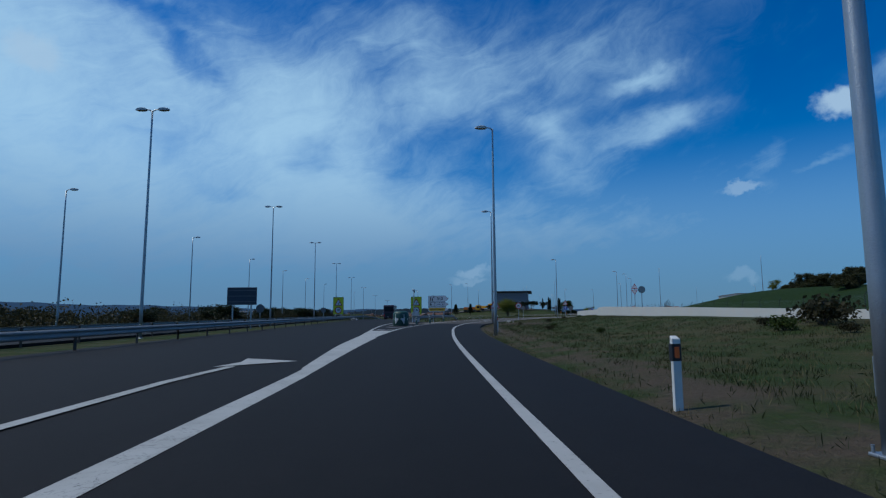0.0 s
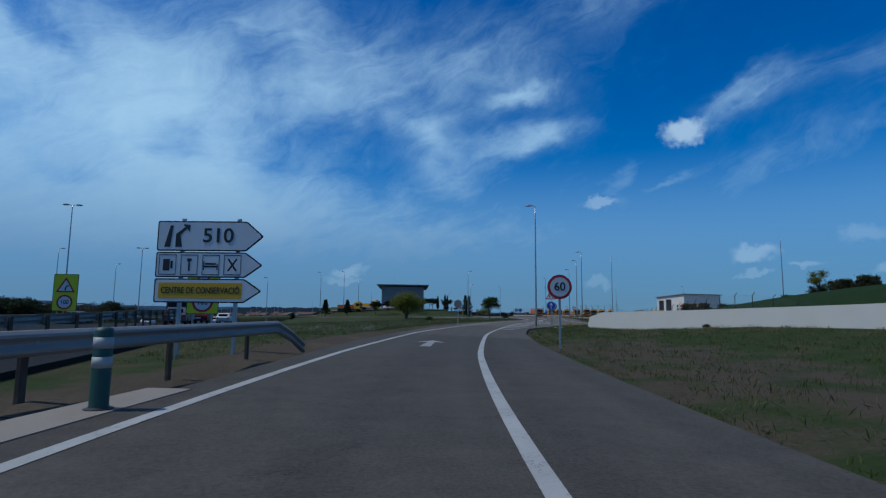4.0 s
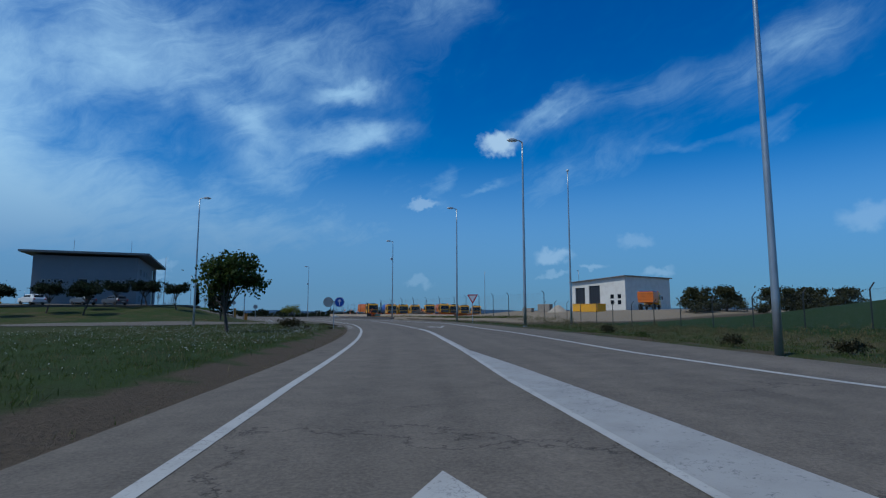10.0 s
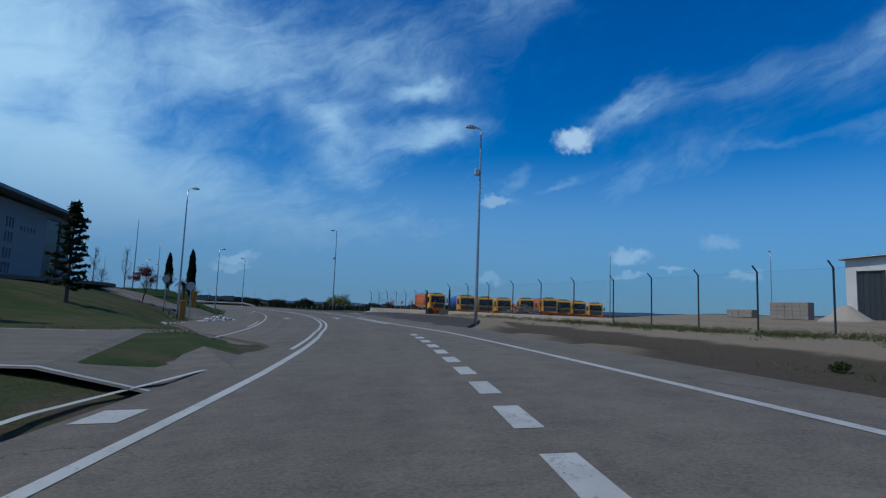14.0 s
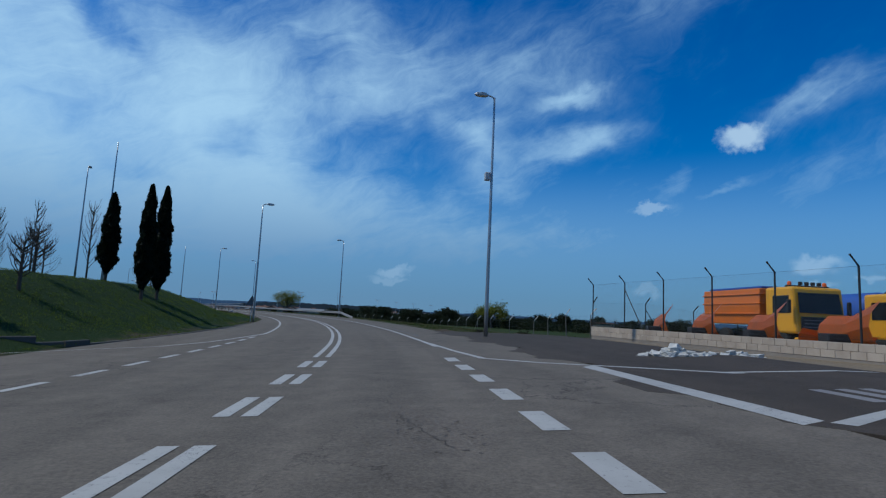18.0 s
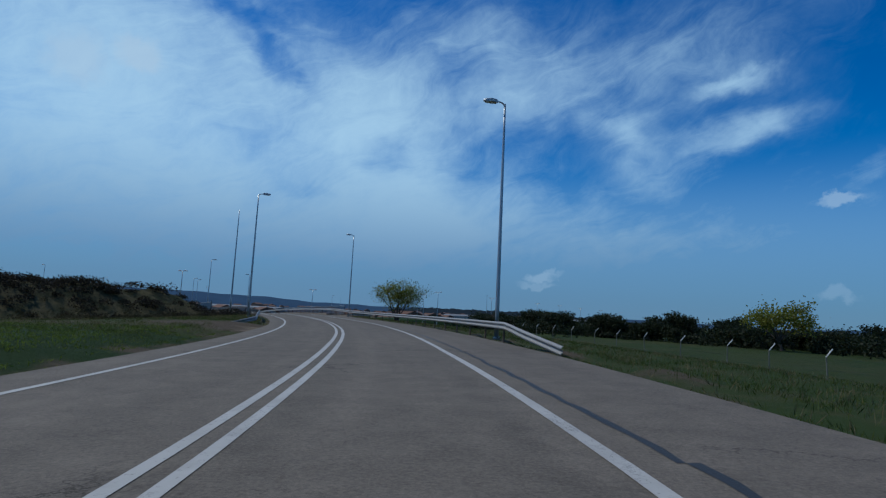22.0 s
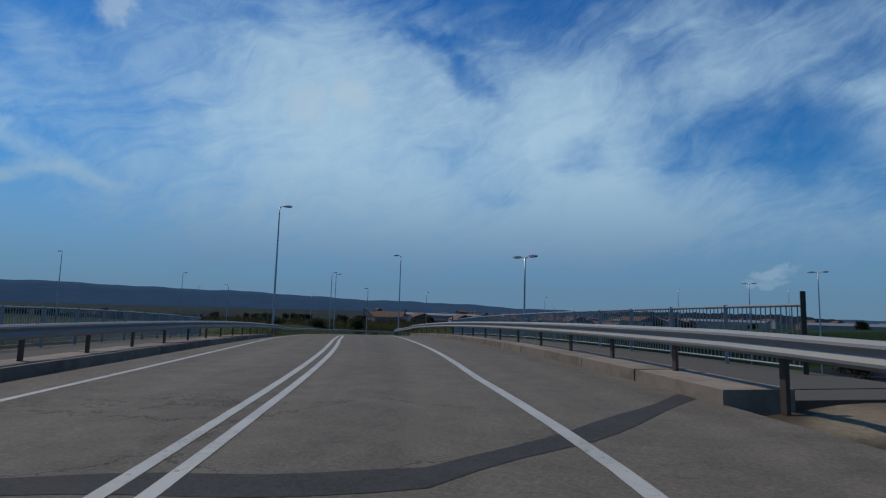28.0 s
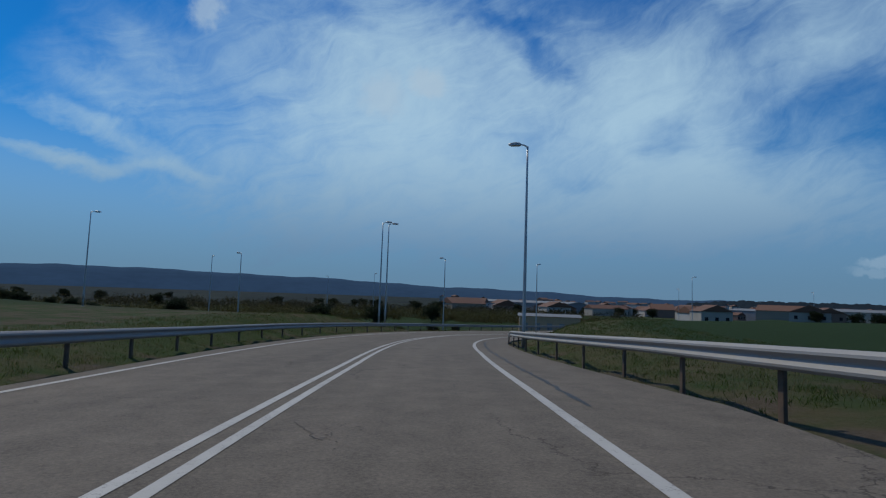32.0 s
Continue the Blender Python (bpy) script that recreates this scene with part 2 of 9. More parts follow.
def asphalt(name, base, crack=0.5):
    """Worn road asphalt: aggregate speckle, broad patches, oil-dark wheel tracks and hairline cracks."""
    m = bpy.data.materials.new(name)
    m.use_nodes = True
    n = Nodes(m.node_tree)
    p = n.add("ShaderNodeNewGeometry").outputs["Position"]
    speckle, patch, broad = n.noise(p, 26.0, 5.0, 0.85), n.noise(p, 1.6, 7.0, 0.7), n.noise(p, 0.16, 4.0)
    along = n.add("ShaderNodeUVMap").outputs[0]
    lane = n.add("ShaderNodeSeparateXYZ", {}, Vector=along)
    track = n.noise(n.add("ShaderNodeCombineXYZ", {}, X=n.math("MULTIPLY", lane.outputs[0], 1.1), Y=n.math("MULTIPLY", lane.outputs[1], 0.02), Z=0.0).outputs[0], 1.0, 2.0)
    shade = n.math("ADD", 1.0, n.math("MULTIPLY", n.math("SUBTRACT", speckle, 0.5), 2.1))
    shade = n.math("ADD", shade, n.math("MULTIPLY", n.math("SUBTRACT", patch, 0.5), 0.95))
    shade = n.math("ADD", shade, n.math("MULTIPLY", n.math("SUBTRACT", broad, 0.5), 0.35))
    shade = n.math("ADD", shade, n.math("MULTIPLY", n.math("SUBTRACT", track, 0.5), 0.55))
    v = n.add("ShaderNodeTexVoronoi", {"feature": "DISTANCE_TO_EDGE"}, Vector=n.add("ShaderNodeVectorMath", {"operation": "ADD"}, i0=p,
              i1=n.add("ShaderNodeTexNoise", {}, Vector=p, Scale=1.6, Detail=5.0, Roughness=0.7).outputs["Color"]).outputs[0], Scale=0.24)
    line = n.ramp(v.outputs["Distance"], 0.0, 0.006, 1.0, 0.0)
    where = n.ramp(n.noise(p, 0.22, 2.0), 0.50, 0.60)
    cracks = n.math("MULTIPLY", n.math("MULTIPLY", line, where), crack)
    shade = n.math("MULTIPLY", shade, n.math("SUBTRACT", 1.0, cracks))
    grey = n.add("ShaderNodeCombineColor", {}, i0=shade, i1=shade, i2=shade).outputs[0]
    c = n.mix(1.0, col(*base), grey, "MULTIPLY")
    h = n.math("SUBTRACT", speckle, cracks)
    s = n.add("ShaderNodeBsdfPrincipled", {}, Base_Color=c, Roughness=0.82, Normal=n.add("ShaderNodeBump", {}, Strength=0.35, Distance=0.012, Height=h).outputs[0])
    s.inputs["Specular IOR Level"].default_value = 0.18
    n.add("ShaderNodeOutputMaterial", {}, Surface=s.outputs[0])
    return m


def road_paint(name, base, wear=0.5):
    """Thick white road paint, worn through to the asphalt in flakes and hairlines."""
    m = bpy.data.materials.new(name)
    m.use_nodes = True
    n = Nodes(m.node_tree)
    p = n.add("ShaderNodeNewGeometry").outputs["Position"]
    veins = n.add("ShaderNodeTexVoronoi", {"feature": "DISTANCE_TO_EDGE"}, Vector=n.add("ShaderNodeVectorMath", {"operation": "ADD"}, i0=p, i1=n.add("ShaderNodeTexNoise", {}, Vector=p, Scale=5.0, Detail=4.0).outputs["Color"]).outputs[0], Scale=2.6).outputs["Distance"]
    flakes = n.math("MAXIMUM", n.ramp(n.noise(p, 14.0, 7.0, 0.72), 0.58, 0.68), n.math("MULTIPLY", n.ramp(veins, 0.0, 0.03, 1.0, 0.0), n.ramp(n.noise(p, 0.7, 3.0), 0.45, 0.6)))
    grime = n.noise(p, 1.2, 5.0, 0.6)
    c = n.mix(n.ramp(grime, 0.35, 0.75, 0.0, 0.45), col(*base), col(base[0] * 0.55, base[1] * 0.53, base[2] * 0.50))
    c = n.mix(n.math("MULTIPLY", flakes, wear), c, col(0.09, 0.088, 0.085))
    s = n.add("ShaderNodeBsdfPrincipled", {}, Base_Color=c, Roughness=0.6, Normal=n.add("ShaderNodeBump", {}, Strength=0.3, Distance=0.006, Height=n.noise(p, 60.0)).outputs[0])
    n.add("ShaderNodeOutputMaterial", {}, Surface=s.outputs[0])
    return m


def land(name):
    """Ground cover: grass, dry grass, bare earth and scrub, told apart by the sheet's own cover layers."""
    m = bpy.data.materials.new(name)
    m.use_nodes = True
    n = Nodes(m.node_tree)
    p = n.add("ShaderNodeNewGeometry").outputs["Position"]
    soil = n.add("ShaderNodeAttribute", {"attribute_name": "soil"}).outputs["Fac"]
    lush = n.add("ShaderNodeAttribute", {"attribute_name": "lush"}).outputs["Fac"]
    scrub = n.add("ShaderNodeAttribute", {"attribute_name": "scrub"}).outputs["Fac"]
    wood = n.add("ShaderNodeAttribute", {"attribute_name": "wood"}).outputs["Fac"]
    mid, tiny, wide = n.noise(p, 0.55, 6.0, 0.62), n.noise(p, 9.0, 5.0, 0.7), n.noise(p, 0.045, 4.0, 0.6)
    dry = n.mix(tiny, col(0.050, 0.044, 0.021), col(0.105, 0.090, 0.047))
    green = n.mix(tiny, col(0.018, 0.031, 0.008), col(0.050, 0.075, 0.020))
    bright = n.mix(tiny, col(0.010, 0.024, 0.006), col(0.027, 0.050, 0.013))
    earth = n.mix(tiny, col(0.040, 0.031, 0.022), col(0.125, 0.098, 0.070))
    bush = n.mix(n.ramp(mid, 0.35, 0.65), col(0.020, 0.026, 0.012), col(0.075, 0.066, 0.034))
    c = n.mix(n.ramp(n.math("ADD", n.math("MULTIPLY", mid, 0.7), n.math("MULTIPLY", wide, 0.5)), 0.50, 0.74), green, dry)
    c = n.mix(n.ramp(n.math("ADD", lush, n.math("MULTIPLY", n.math("SUBTRACT", mid, 0.5), 1.2)), 0.35, 0.75), c, bright)
    c = n.mix(n.ramp(n.math("ADD", soil, n.math("MULTIPLY", n.math("SUBTRACT", mid, 0.5), 1.1)), 0.40, 0.70), c, earth)
    gravel = n.mix(tiny, col(0.125, 0.098, 0.070), col(0.33, 0.27, 0.195))
    c = n.mix(n.ramp(soil, 1.1, 1.5), c, gravel)
    c = n.mix(n.ramp(n.math("ADD", scrub, n.math("MULTIPLY", n.math("SUBTRACT", wide, 0.5), 0.9)), 0.35, 0.65), c, bush)
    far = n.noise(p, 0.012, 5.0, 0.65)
    # far woodland, with the distance haze put into its dark blue-green
    hazed_forest = n.mix(n.ramp(far, 0.35, 0.65), col(0.006, 0.011, 0.013), col(0.026, 0.033, 0.024))
    c = n.mix(n.ramp(n.math("ADD", wood, n.math("MULTIPLY", n.math("SUBTRACT", far, 0.5), 0.9)), 0.3, 0.7), c, hazed_forest)
    s = n.add("ShaderNodeBsdfPrincipled", {}, Base_Color=c, Roughness=0.95, Normal=n.add("ShaderNodeBump", {}, Strength=0.8, Distance=0.12, Height=n.math("ADD", tiny, mid)).outputs[0])
    s.inputs["Specular IOR Level"].default_value = 0.1
    n.add("ShaderNodeOutputMaterial", {}, Surface=s.outputs[0])
    return m


def leaves(name, a, b, gloss=0.6):
    """Foliage whose tone varies from leaf to leaf."""
    m = bpy.data.materials.new(name)
    m.use_nodes = True
    n = Nodes(m.node_tree)
    r = n.add("ShaderNodeNewGeometry").outputs["Random Per Island"]
    p = n.add("ShaderNodeNewGeometry").outputs["Position"]
    c = n.mix(n.math("ADD", n.math("MULTIPLY", r, 0.7), n.math("MULTIPLY", n.noise(p, 0.8), 0.3)), col(*a), col(*b))
    d = n.add("ShaderNodeBsdfPrincipled", {}, Base_Color=c, Roughness=gloss)
    d.inputs["Specular IOR Level"].default_value = 0.2
    t = n.add("ShaderNodeBsdfTranslucent", {}, Color=c)
    n.add("ShaderNodeOutputMaterial", {}, Surface=n.add("ShaderNodeMixShader", {}, i0=0.42, i1=d.outputs[0], i2=t.outputs[0]).outputs[0])
    return m


M_DARK = asphalt("new_asphalt", (0.0090, 0.0082, 0.0088), 0.15)
M_ROAD = asphalt("worn_asphalt", (0.126, 0.108, 0.088), 0.6)
M_ROAD_MID = asphalt("darker_asphalt", (0.070, 0.061, 0.051), 0.4)
M_ROAD_OLD = asphalt("fading_asphalt", (0.095, 0.082, 0.068), 0.5)
M_PATCH = asphalt("repair_tar", (0.045, 0.043, 0.042), 0.2)
M_SEAL = material("crack_sealant", (0.022, 0.021, 0.020), 0.6, tone=0.3)
M_PAINT = road_paint("road_paint", (0.40, 0.39, 0.365), 0.8)
M_PAINT_OLD = road_paint("worn_road_paint", (0.31, 0.30, 0.28), 0.9)
M_PAINT_DULL = road_paint("grimy_road_paint", (0.22, 0.205, 0.195), 0.9)
M_LAND = land("ground_cover")
M_GALV = material("galvanised_steel", (0.36, 0.39, 0.42), 0.42, 0.75, tone=0.12, scale=1.5, tint=(0.22, 0.22, 0.22), tint_amount=0.3)
M_RAIL = material("weathered_guard_rail_steel", (0.25, 0.25, 0.25), 0.6, 0.25, tone=0.12, scale=1.2, tint=(0.30, 0.25, 0.20), tint_amount=0.25)
M_CONC = material("concrete", (0.25, 0.215, 0.18), 0.9, tone=0.16, scale=1.2, tint=(0.20, 0.17, 0.14), tint_amount=0.5)
M_CONC_WHITE = material("white_concrete", (0.44, 0.44, 0.42), 0.85, tone=0.08, scale=0.7, tint=(0.48, 0.44, 0.37), tint_amount=0.4)
M_BLOCK = material("sandy_block_wall", (0.42, 0.35, 0.28), 0.9, tone=0.14, scale=2.0, tint=(0.26, 0.20, 0.15), tint_amount=0.4, per_piece=0.15)


# ------------------------------------------------------------------ alignment of the road
STATION_STEP = 25.0
HEADINGS = (1.54, 1.32, 1.51, -0.27, -5.67, -14.8, -18.35, -24.86, -28.3, -26.72, -21.91, -17.76, -9.7, -4.14, 3.3, 9.57, 16.16, 23.39, 28.55, 35.45, 37.77, 33.72, 18.43, 2.56, -2.26, -1.44, -2.24)
BANKS = (-0.5, -0.5, -0.5, -0.4, -0.2, -0.8, -1.7, -0.6, 0.3, 1.7, 3.0, 3.0, 3.1, 2.9, 2.4, 2.1, 2.0, 1.5, 1.6, 1.2, 1.3, 0.4, 0, 0, 0, 0, 0)


def glide(knots, x):
    """A smooth curve through evenly spaced knots that start at station -50."""
    y = np.asarray(knots, float)
    u = np.clip((np.asarray(x, float) + 50.0) / STATION_STEP, 0, len(y) - 1.0001)
    i = u.astype(int)
    u = u - i
    slope = np.zeros(len(y))
    slope[1:-1] = (y[2:] - y[:-2]) / 2
    return (2 * u**3 - 3 * u**2 + 1) * y[i] + (u**3 - 2 * u**2 + u) * slope[i] + (-2 * u**3 + 3 * u**2) * y[i + 1] + (u**3 - u**2) * slope[i + 1]


STA = np.arange(-60.0, 600.0, 1.0)
HDG = np.radians(glide(HEADINGS, STA))
REF_X, REF_Y = np.cumsum(-np.sin(HDG)), np.cumsum(np.cos(HDG))
REF_X, REF_Y = REF_X - REF_X[60], REF_Y - REF_Y[60]
BANK = np.tan(np.radians(glide(BANKS, STA)))
BRIDGE0, BRIDGE1 = 410.4, 452.5
CREST = 406.0
grade = np.where(STA < CREST, 0.0, np.minimum((STA - CREST) / 45.0, 1.0) * -0.045)
grade = np.where(STA > 510, np.minimum(-0.045 + (STA - 510) / 50 * 0.03, -0.015), grade)
REF_Z = np.cumsum(grade)


def ref(s):
    return [np.interp(s, STA, a) for a in (REF_X, REF_Y, HDG, REF_Z, BANK)]


def on_road(s, d, h=0.0):
    """The place at station s, d metres to the right of the drive line, h above the banked surface."""
    x, y, a, z, b = ref(s)
    return np.array([x + np.cos(a) * d, y + np.sin(a) * d, z + np.clip(d, -14, 9) * b + h])


def stand(s, d, turn=0.0, h=0.0):
    """The upright pose of a thing beside the road; turn 0 faces the traffic that comes along the road."""
    x, y, z = on_road(s, d, h)
    return Matrix.Translation((x, y, z)) @ Matrix.Rotation(float(ref(s)[2]) + radians(turn), 4, "Z")


# the motorway: the line between its two right-hand lanes
MW_KNOTS = ((-3.0, -90.0), (-6.3, 5.0), (-8.2, 60.0), (-10.2, 120.0), (-11.0, 200.0), (-5.0, 280.0), (17.0, 355.0), (42.0, 409.0), (54.5, 440.0), (85.0, 510.0), (160.0, 680.0), (330.0, 1060.0))


def catmull(knots, step):
    pts = [Vector(k) for k in knots]
    pts = [pts[0] * 2 - pts[1]] + pts + [pts[-1] * 2 - pts[-2]]
    out = []
    for i in range(1, len(pts) - 2):
        a, b, c, d = pts[i - 1:i + 3]
        n = max(2, int((c - b).length / step))
        for j in range(n):
            u = j / n
            out.append(0.5 * (2 * b + (c - a) * u + (2 * a - 5 * b + 4 * c - d) * u * u + (3 * b - a - 3 * c + d) * u**3))
    out.append(pts[-2])
    return np.array(out)


MW = catmull(MW_KNOTS, 4.0)
MW_DIR = np.gradient(MW, axis=0)
MW_DIR /= np.linalg.norm(MW_DIR, axis=1)[:, None]
MW_Z = -7.4 * np.clip((MW[:, 1] - 110) / 220, 0, 1) ** 2 * (3 - 2 * np.clip((MW[:, 1] - 110) / 220, 0, 1)) - 0.06


def on_motorway(i, d, h=0.0):
    i = min(max(i, 0), len(MW) - 1)
    p, t = MW[int(i)], MW_DIR[int(i)]
    return np.array([p[0] + t[1] * d, p[1] - t[0] * d, MW_Z[int(i)] + h])


# ------------------------------------------------------------------ building blocks
def mesh_object(name, bm, mat, smooth=False):
    me = bpy.data.meshes.new(name)
    bm.to_mesh(me)
    bm.free()
    if mat:
        me.materials.append(mat)
    if smooth:
        me.polygons.foreach_set("use_smooth", [True] * len(me.polygons))
    return new(name, me)


def part(name, bm, mat, parent, label="", smooth=False):
    ob = mesh_object(name, bm, mat, smooth)
    ob.parent = parent
    if label:
        ob["label"] = label
    return ob


def thing(name, m, label, category, group="", kind=""):
    ob = new(name)
    ob.empty_display_size = 0.2
    ob.matrix_basis = m
    return tagged(ob, label, category, group, kind)


def join(*bms):
    out = bms[0]
    for b in bms[1:]:
        me = bpy.data.meshes.new("tmp")
        b.to_mesh(me)
        b.free()
        out.from_mesh(me)
        bpy.data.meshes.remove(me)
    return out


def box(x0, y0, z0, x1, y1, z1, bevel=0.0, segments=1):
    bm = bmesh.new()
    bmesh.ops.create_cube(bm, size=1.0)
    bmesh.ops.scale(bm, vec=(x1 - x0, y1 - y0, z1 - z0), verts=bm.verts)
    bmesh.ops.translate(bm, vec=((x0 + x1) / 2, (y0 + y1) / 2, (z0 + z1) / 2), verts=bm.verts)
    if bevel:
        bmesh.ops.bevel(bm, geom=bm.edges[:], offset=bevel, segments=segments, affect="EDGES", profile=0.5)
    return bm


def tube(path, radii, sides=10, closed=True):
    """A round bar along a line of points, with a radius at each."""
    bm = bmesh.new()
    pts = [Vector(p) for p in path]
    rings = []
    for i, p in enumerate(pts):
        t = (pts[min(i + 1, len(pts) - 1)] - pts[max(i - 1, 0)]).normalized()
        side = t.cross(Vector((0, 0, 1)) if abs(t.z) < 0.95 else Vector((0, 1, 0))).normalized()
        upward = side.cross(t)
        r = radii[i] if isinstance(radii, (list, tuple)) else radii
        rings.append([bm.verts.new(p + (side * math.cos(a) + upward * math.sin(a)) * r) for a in (2 * math.pi * k / sides for k in range(sides))])
    for a, b in zip(rings, rings[1:]):
        for k in range(sides):
            bm.faces.new((a[k], a[(k + 1) % sides], b[(k + 1) % sides], b[k]))
    if closed:
        bm.faces.new(rings[0][::-1])
        bm.faces.new(rings[-1])
    bmesh.ops.recalc_face_normals(bm, faces=bm.faces)
    return bm


def prism(outline, y0, y1, bevel=0.0):
    """A flat shape in the x-z plane, given thickness along y."""
    bm = bmesh.new()
    f = bm.faces.new([bm.verts.new((x, y0, z)) for x, z in outline])
    got = bmesh.ops.extrude_face_region(bm, geom=[f])
    bmesh.ops.translate(bm, vec=(0, y1 - y0, 0), verts=[v for v in got["geom"] if isinstance(v, bmesh.types.BMVert)])
    bmesh.ops.recalc_face_normals(bm, faces=bm.faces)
    if bevel:
        bmesh.ops.bevel(bm, geom=bm.edges[:], offset=bevel, segments=1, affect="EDGES")
    return bm


def lathe(profile, sides=16):
    """A turned shape from (radius, z) pairs."""
    bm = bmesh.new()
    rings = [[bm.verts.new((r * math.cos(2 * math.pi * k / sides), r * math.sin(2 * math.pi * k / sides), z)) for k in range(sides)] for r, z in profile]
    for a, b in zip(rings, rings[1:]):
        for k in range(sides):
            bm.faces.new((a[k], a[(k + 1) % sides], b[(k + 1) % sides], b[k]))
    bm.faces.new(rings[0][::-1])
    bm.faces.new(rings[-1])
    return bm


def shift(bm, m):
    bm.transform(m if isinstance(m, Matrix) else Matrix.Translation(m))
    return bm


def ribbon(place, u0, u1, left, right, h=0.0, step=1.5, depth=0.0):
    """A strip of surface along a line; left and right are offsets, or functions of the station."""
    n = max(1, int(math.ceil((u1 - u0) / step)))
    bm = bmesh.new()
    uv = bm.loops.layers.uv.new("UVMap")
    rows = []
    for k in range(n + 1):
        u = u0 + (u1 - u0) * k / n
        a, b = (left(u) if callable(left) else left), (right(u) if callable(right) else right)
        ds = [a + (b - a) * j / 4 for j in range(5)] if depth else [a, b]
        rows.append([(bm.verts.new(place(u, d, h)), d, u) for d in ds])
    top = []
    for r0, r1 in zip(rows, rows[1:]):
        for j in range(len(r0) - 1):
            quad = (r0[j], r0[j + 1], r1[j + 1], r1[j])
            f = bm.faces.new([q[0] for q in quad])
            top.append(f)
            for loop, q in zip(f.loops, quad):
                loop[uv].uv = (q[1], q[2])
    if depth:
        for r0, r1 in zip(rows, rows[1:]):
            for j, flip in ((0, False), (len(r0) - 1, True)):
                a, b = r0[j][0], r1[j][0]
                c, d = bm.verts.new(b.co - Vector((0, 0, depth))), bm.verts.new(a.co - Vector((0, 0, depth)))
                bm.faces.new((a, d, c, b) if flip else (b, c, d, a))
    return bm


def steps(*pairs):
    """A function that glides through (station, value) pairs."""
    xs, ys = [p[0] for p in pairs], [p[1] for p in pairs]
    return lambda u: float(np.interp(u, xs, ys))


# ------------------------------------------------------------------ lines of the lanes
LINE_R = steps((-60, 1.35), (0, 1.30), (15, 1.22), (35, 1.08), (50, 0.75), (65, 0.62), (80, 0.70), (95, 1.1), (107, 1.75), (116, 2.05), (130, 2.15), (145, 2.42), (153, 2.3), (165, 1.8), (180, 1.75), (190, 1.9), (200, 1.72), (212, 1.6), (240, 1.5))
LINE_L = steps((-60, -2.3), (10, -2.35), (25, -2.75), (45, -3.2), (60, -3.1), (80, -3.1), (95, -2.7), (107, -1.95), (118, -1.65), (130, -1.55), (150, -1.6), (165, -2.0), (190, -2.2), (205, -2.1), (220, -2.1), (236, -2.38), (250, -2.1), (275, -1.78), (290, -1.66), (315, -1.6), (330, -1.45), (345, -1.45), (360, -1.32), (380, -1.2), (395, -1.3), (410, -1.62), (432, -1.9), (450, -1.65), (465, -1.5), (500, -1.8), (560, -1.8))
LINE_R2 = steps((140, 9.8), (149, 9.3), (158, 7.9), (164, 6.7), (170, 6.0), (182, 5.75), (190, 5.35), (202, 5.35), (212, 4.75), (223, 3.9), (234, 3.1), (243, 2.1), (250, 1.75), (260, 1.4), (272, 1.62), (283, 1.5), (288, 1.75), (296, 1.62), (310, 1.66), (330, 1.85), (342, 1.75), (360, 1.9), (372, 2.0), (385, 1.8), (395, 1.7), (408, 1.75), (414, 1.5), (430, 1.6), (440, 1.85), (452, 2.05), (460, 2.25), (472, 2.42), (500, 2.1), (560, 2.0))
LINE_LL = steps((225, -6.7), (256, -6.6), (268, -6.4), (285, -6.0), (300, -5.4), (334, -5.2), (360, -4.9), (380, -4.8), (405, -5.2), (425, -5.5), (445, -6.0), (465, -6.4), (500, -6.5), (560, -6.5))
EDGE_R = steps((-60, 3.2), (60, 2.9), (88, 3.2), (100, 3.6), (112, 4.2), (123, 6.2), (128, 6.9), (135, 10.2), (165, 8.9), (190, 7.2), (212, 6.3), (240, 4.8), (262, 4.6), (300, 4.4), (340, 4.7), (372, 4.75), (395, 4.4), (408, 4.3), (453, 4.3), (458, 4.95), (470, 4.5), (486, 4.2), (500, 4.4), (560, 4.2))
EDGE_L = steps((-60, -3.0), (50, -3.6), (62, -3.7), (85, -3.9), (100, -3.4), (120, -3.15), (165, -3.2), (205, -3.2), (228, -3.4), (240, -8.7), (250, -11.3), (258, -13.3), (264, -13.2), (279, -10.4), (287, -10.6), (292, -10.2), (300, -9.3), (310, -8.35), (320, -7.6), (333, -6.6), (365, -5.9), (385, -6.2), (410, -6.6), (452, -6.5), (470, -7.3), (500, -8.0), (560, -8.2))


# ------------------------------------------------------------------ ground
def smooth01(a, b, x):
    u = np.clip((x - a) / (b - a), 0, 1)
    return u * u * (3 - 2 * u)


def nearest(px, py, lx, ly, skip):
    """Index of the nearest point of a line: a coarse look, then a fine one."""
    i = np.argmin((px[:, None] - lx[::skip]) ** 2 + (py[:, None] - ly[::skip]) ** 2, 1) * skip
    j = np.clip(i[:, None] + np.arange(-skip, skip + 1), 0, len(lx) - 1)
    k = np.argmin((px[:, None] - lx[j]) ** 2 + (py[:, None] - ly[j]) ** 2, 1)
    return j[np.arange(len(px)), k]


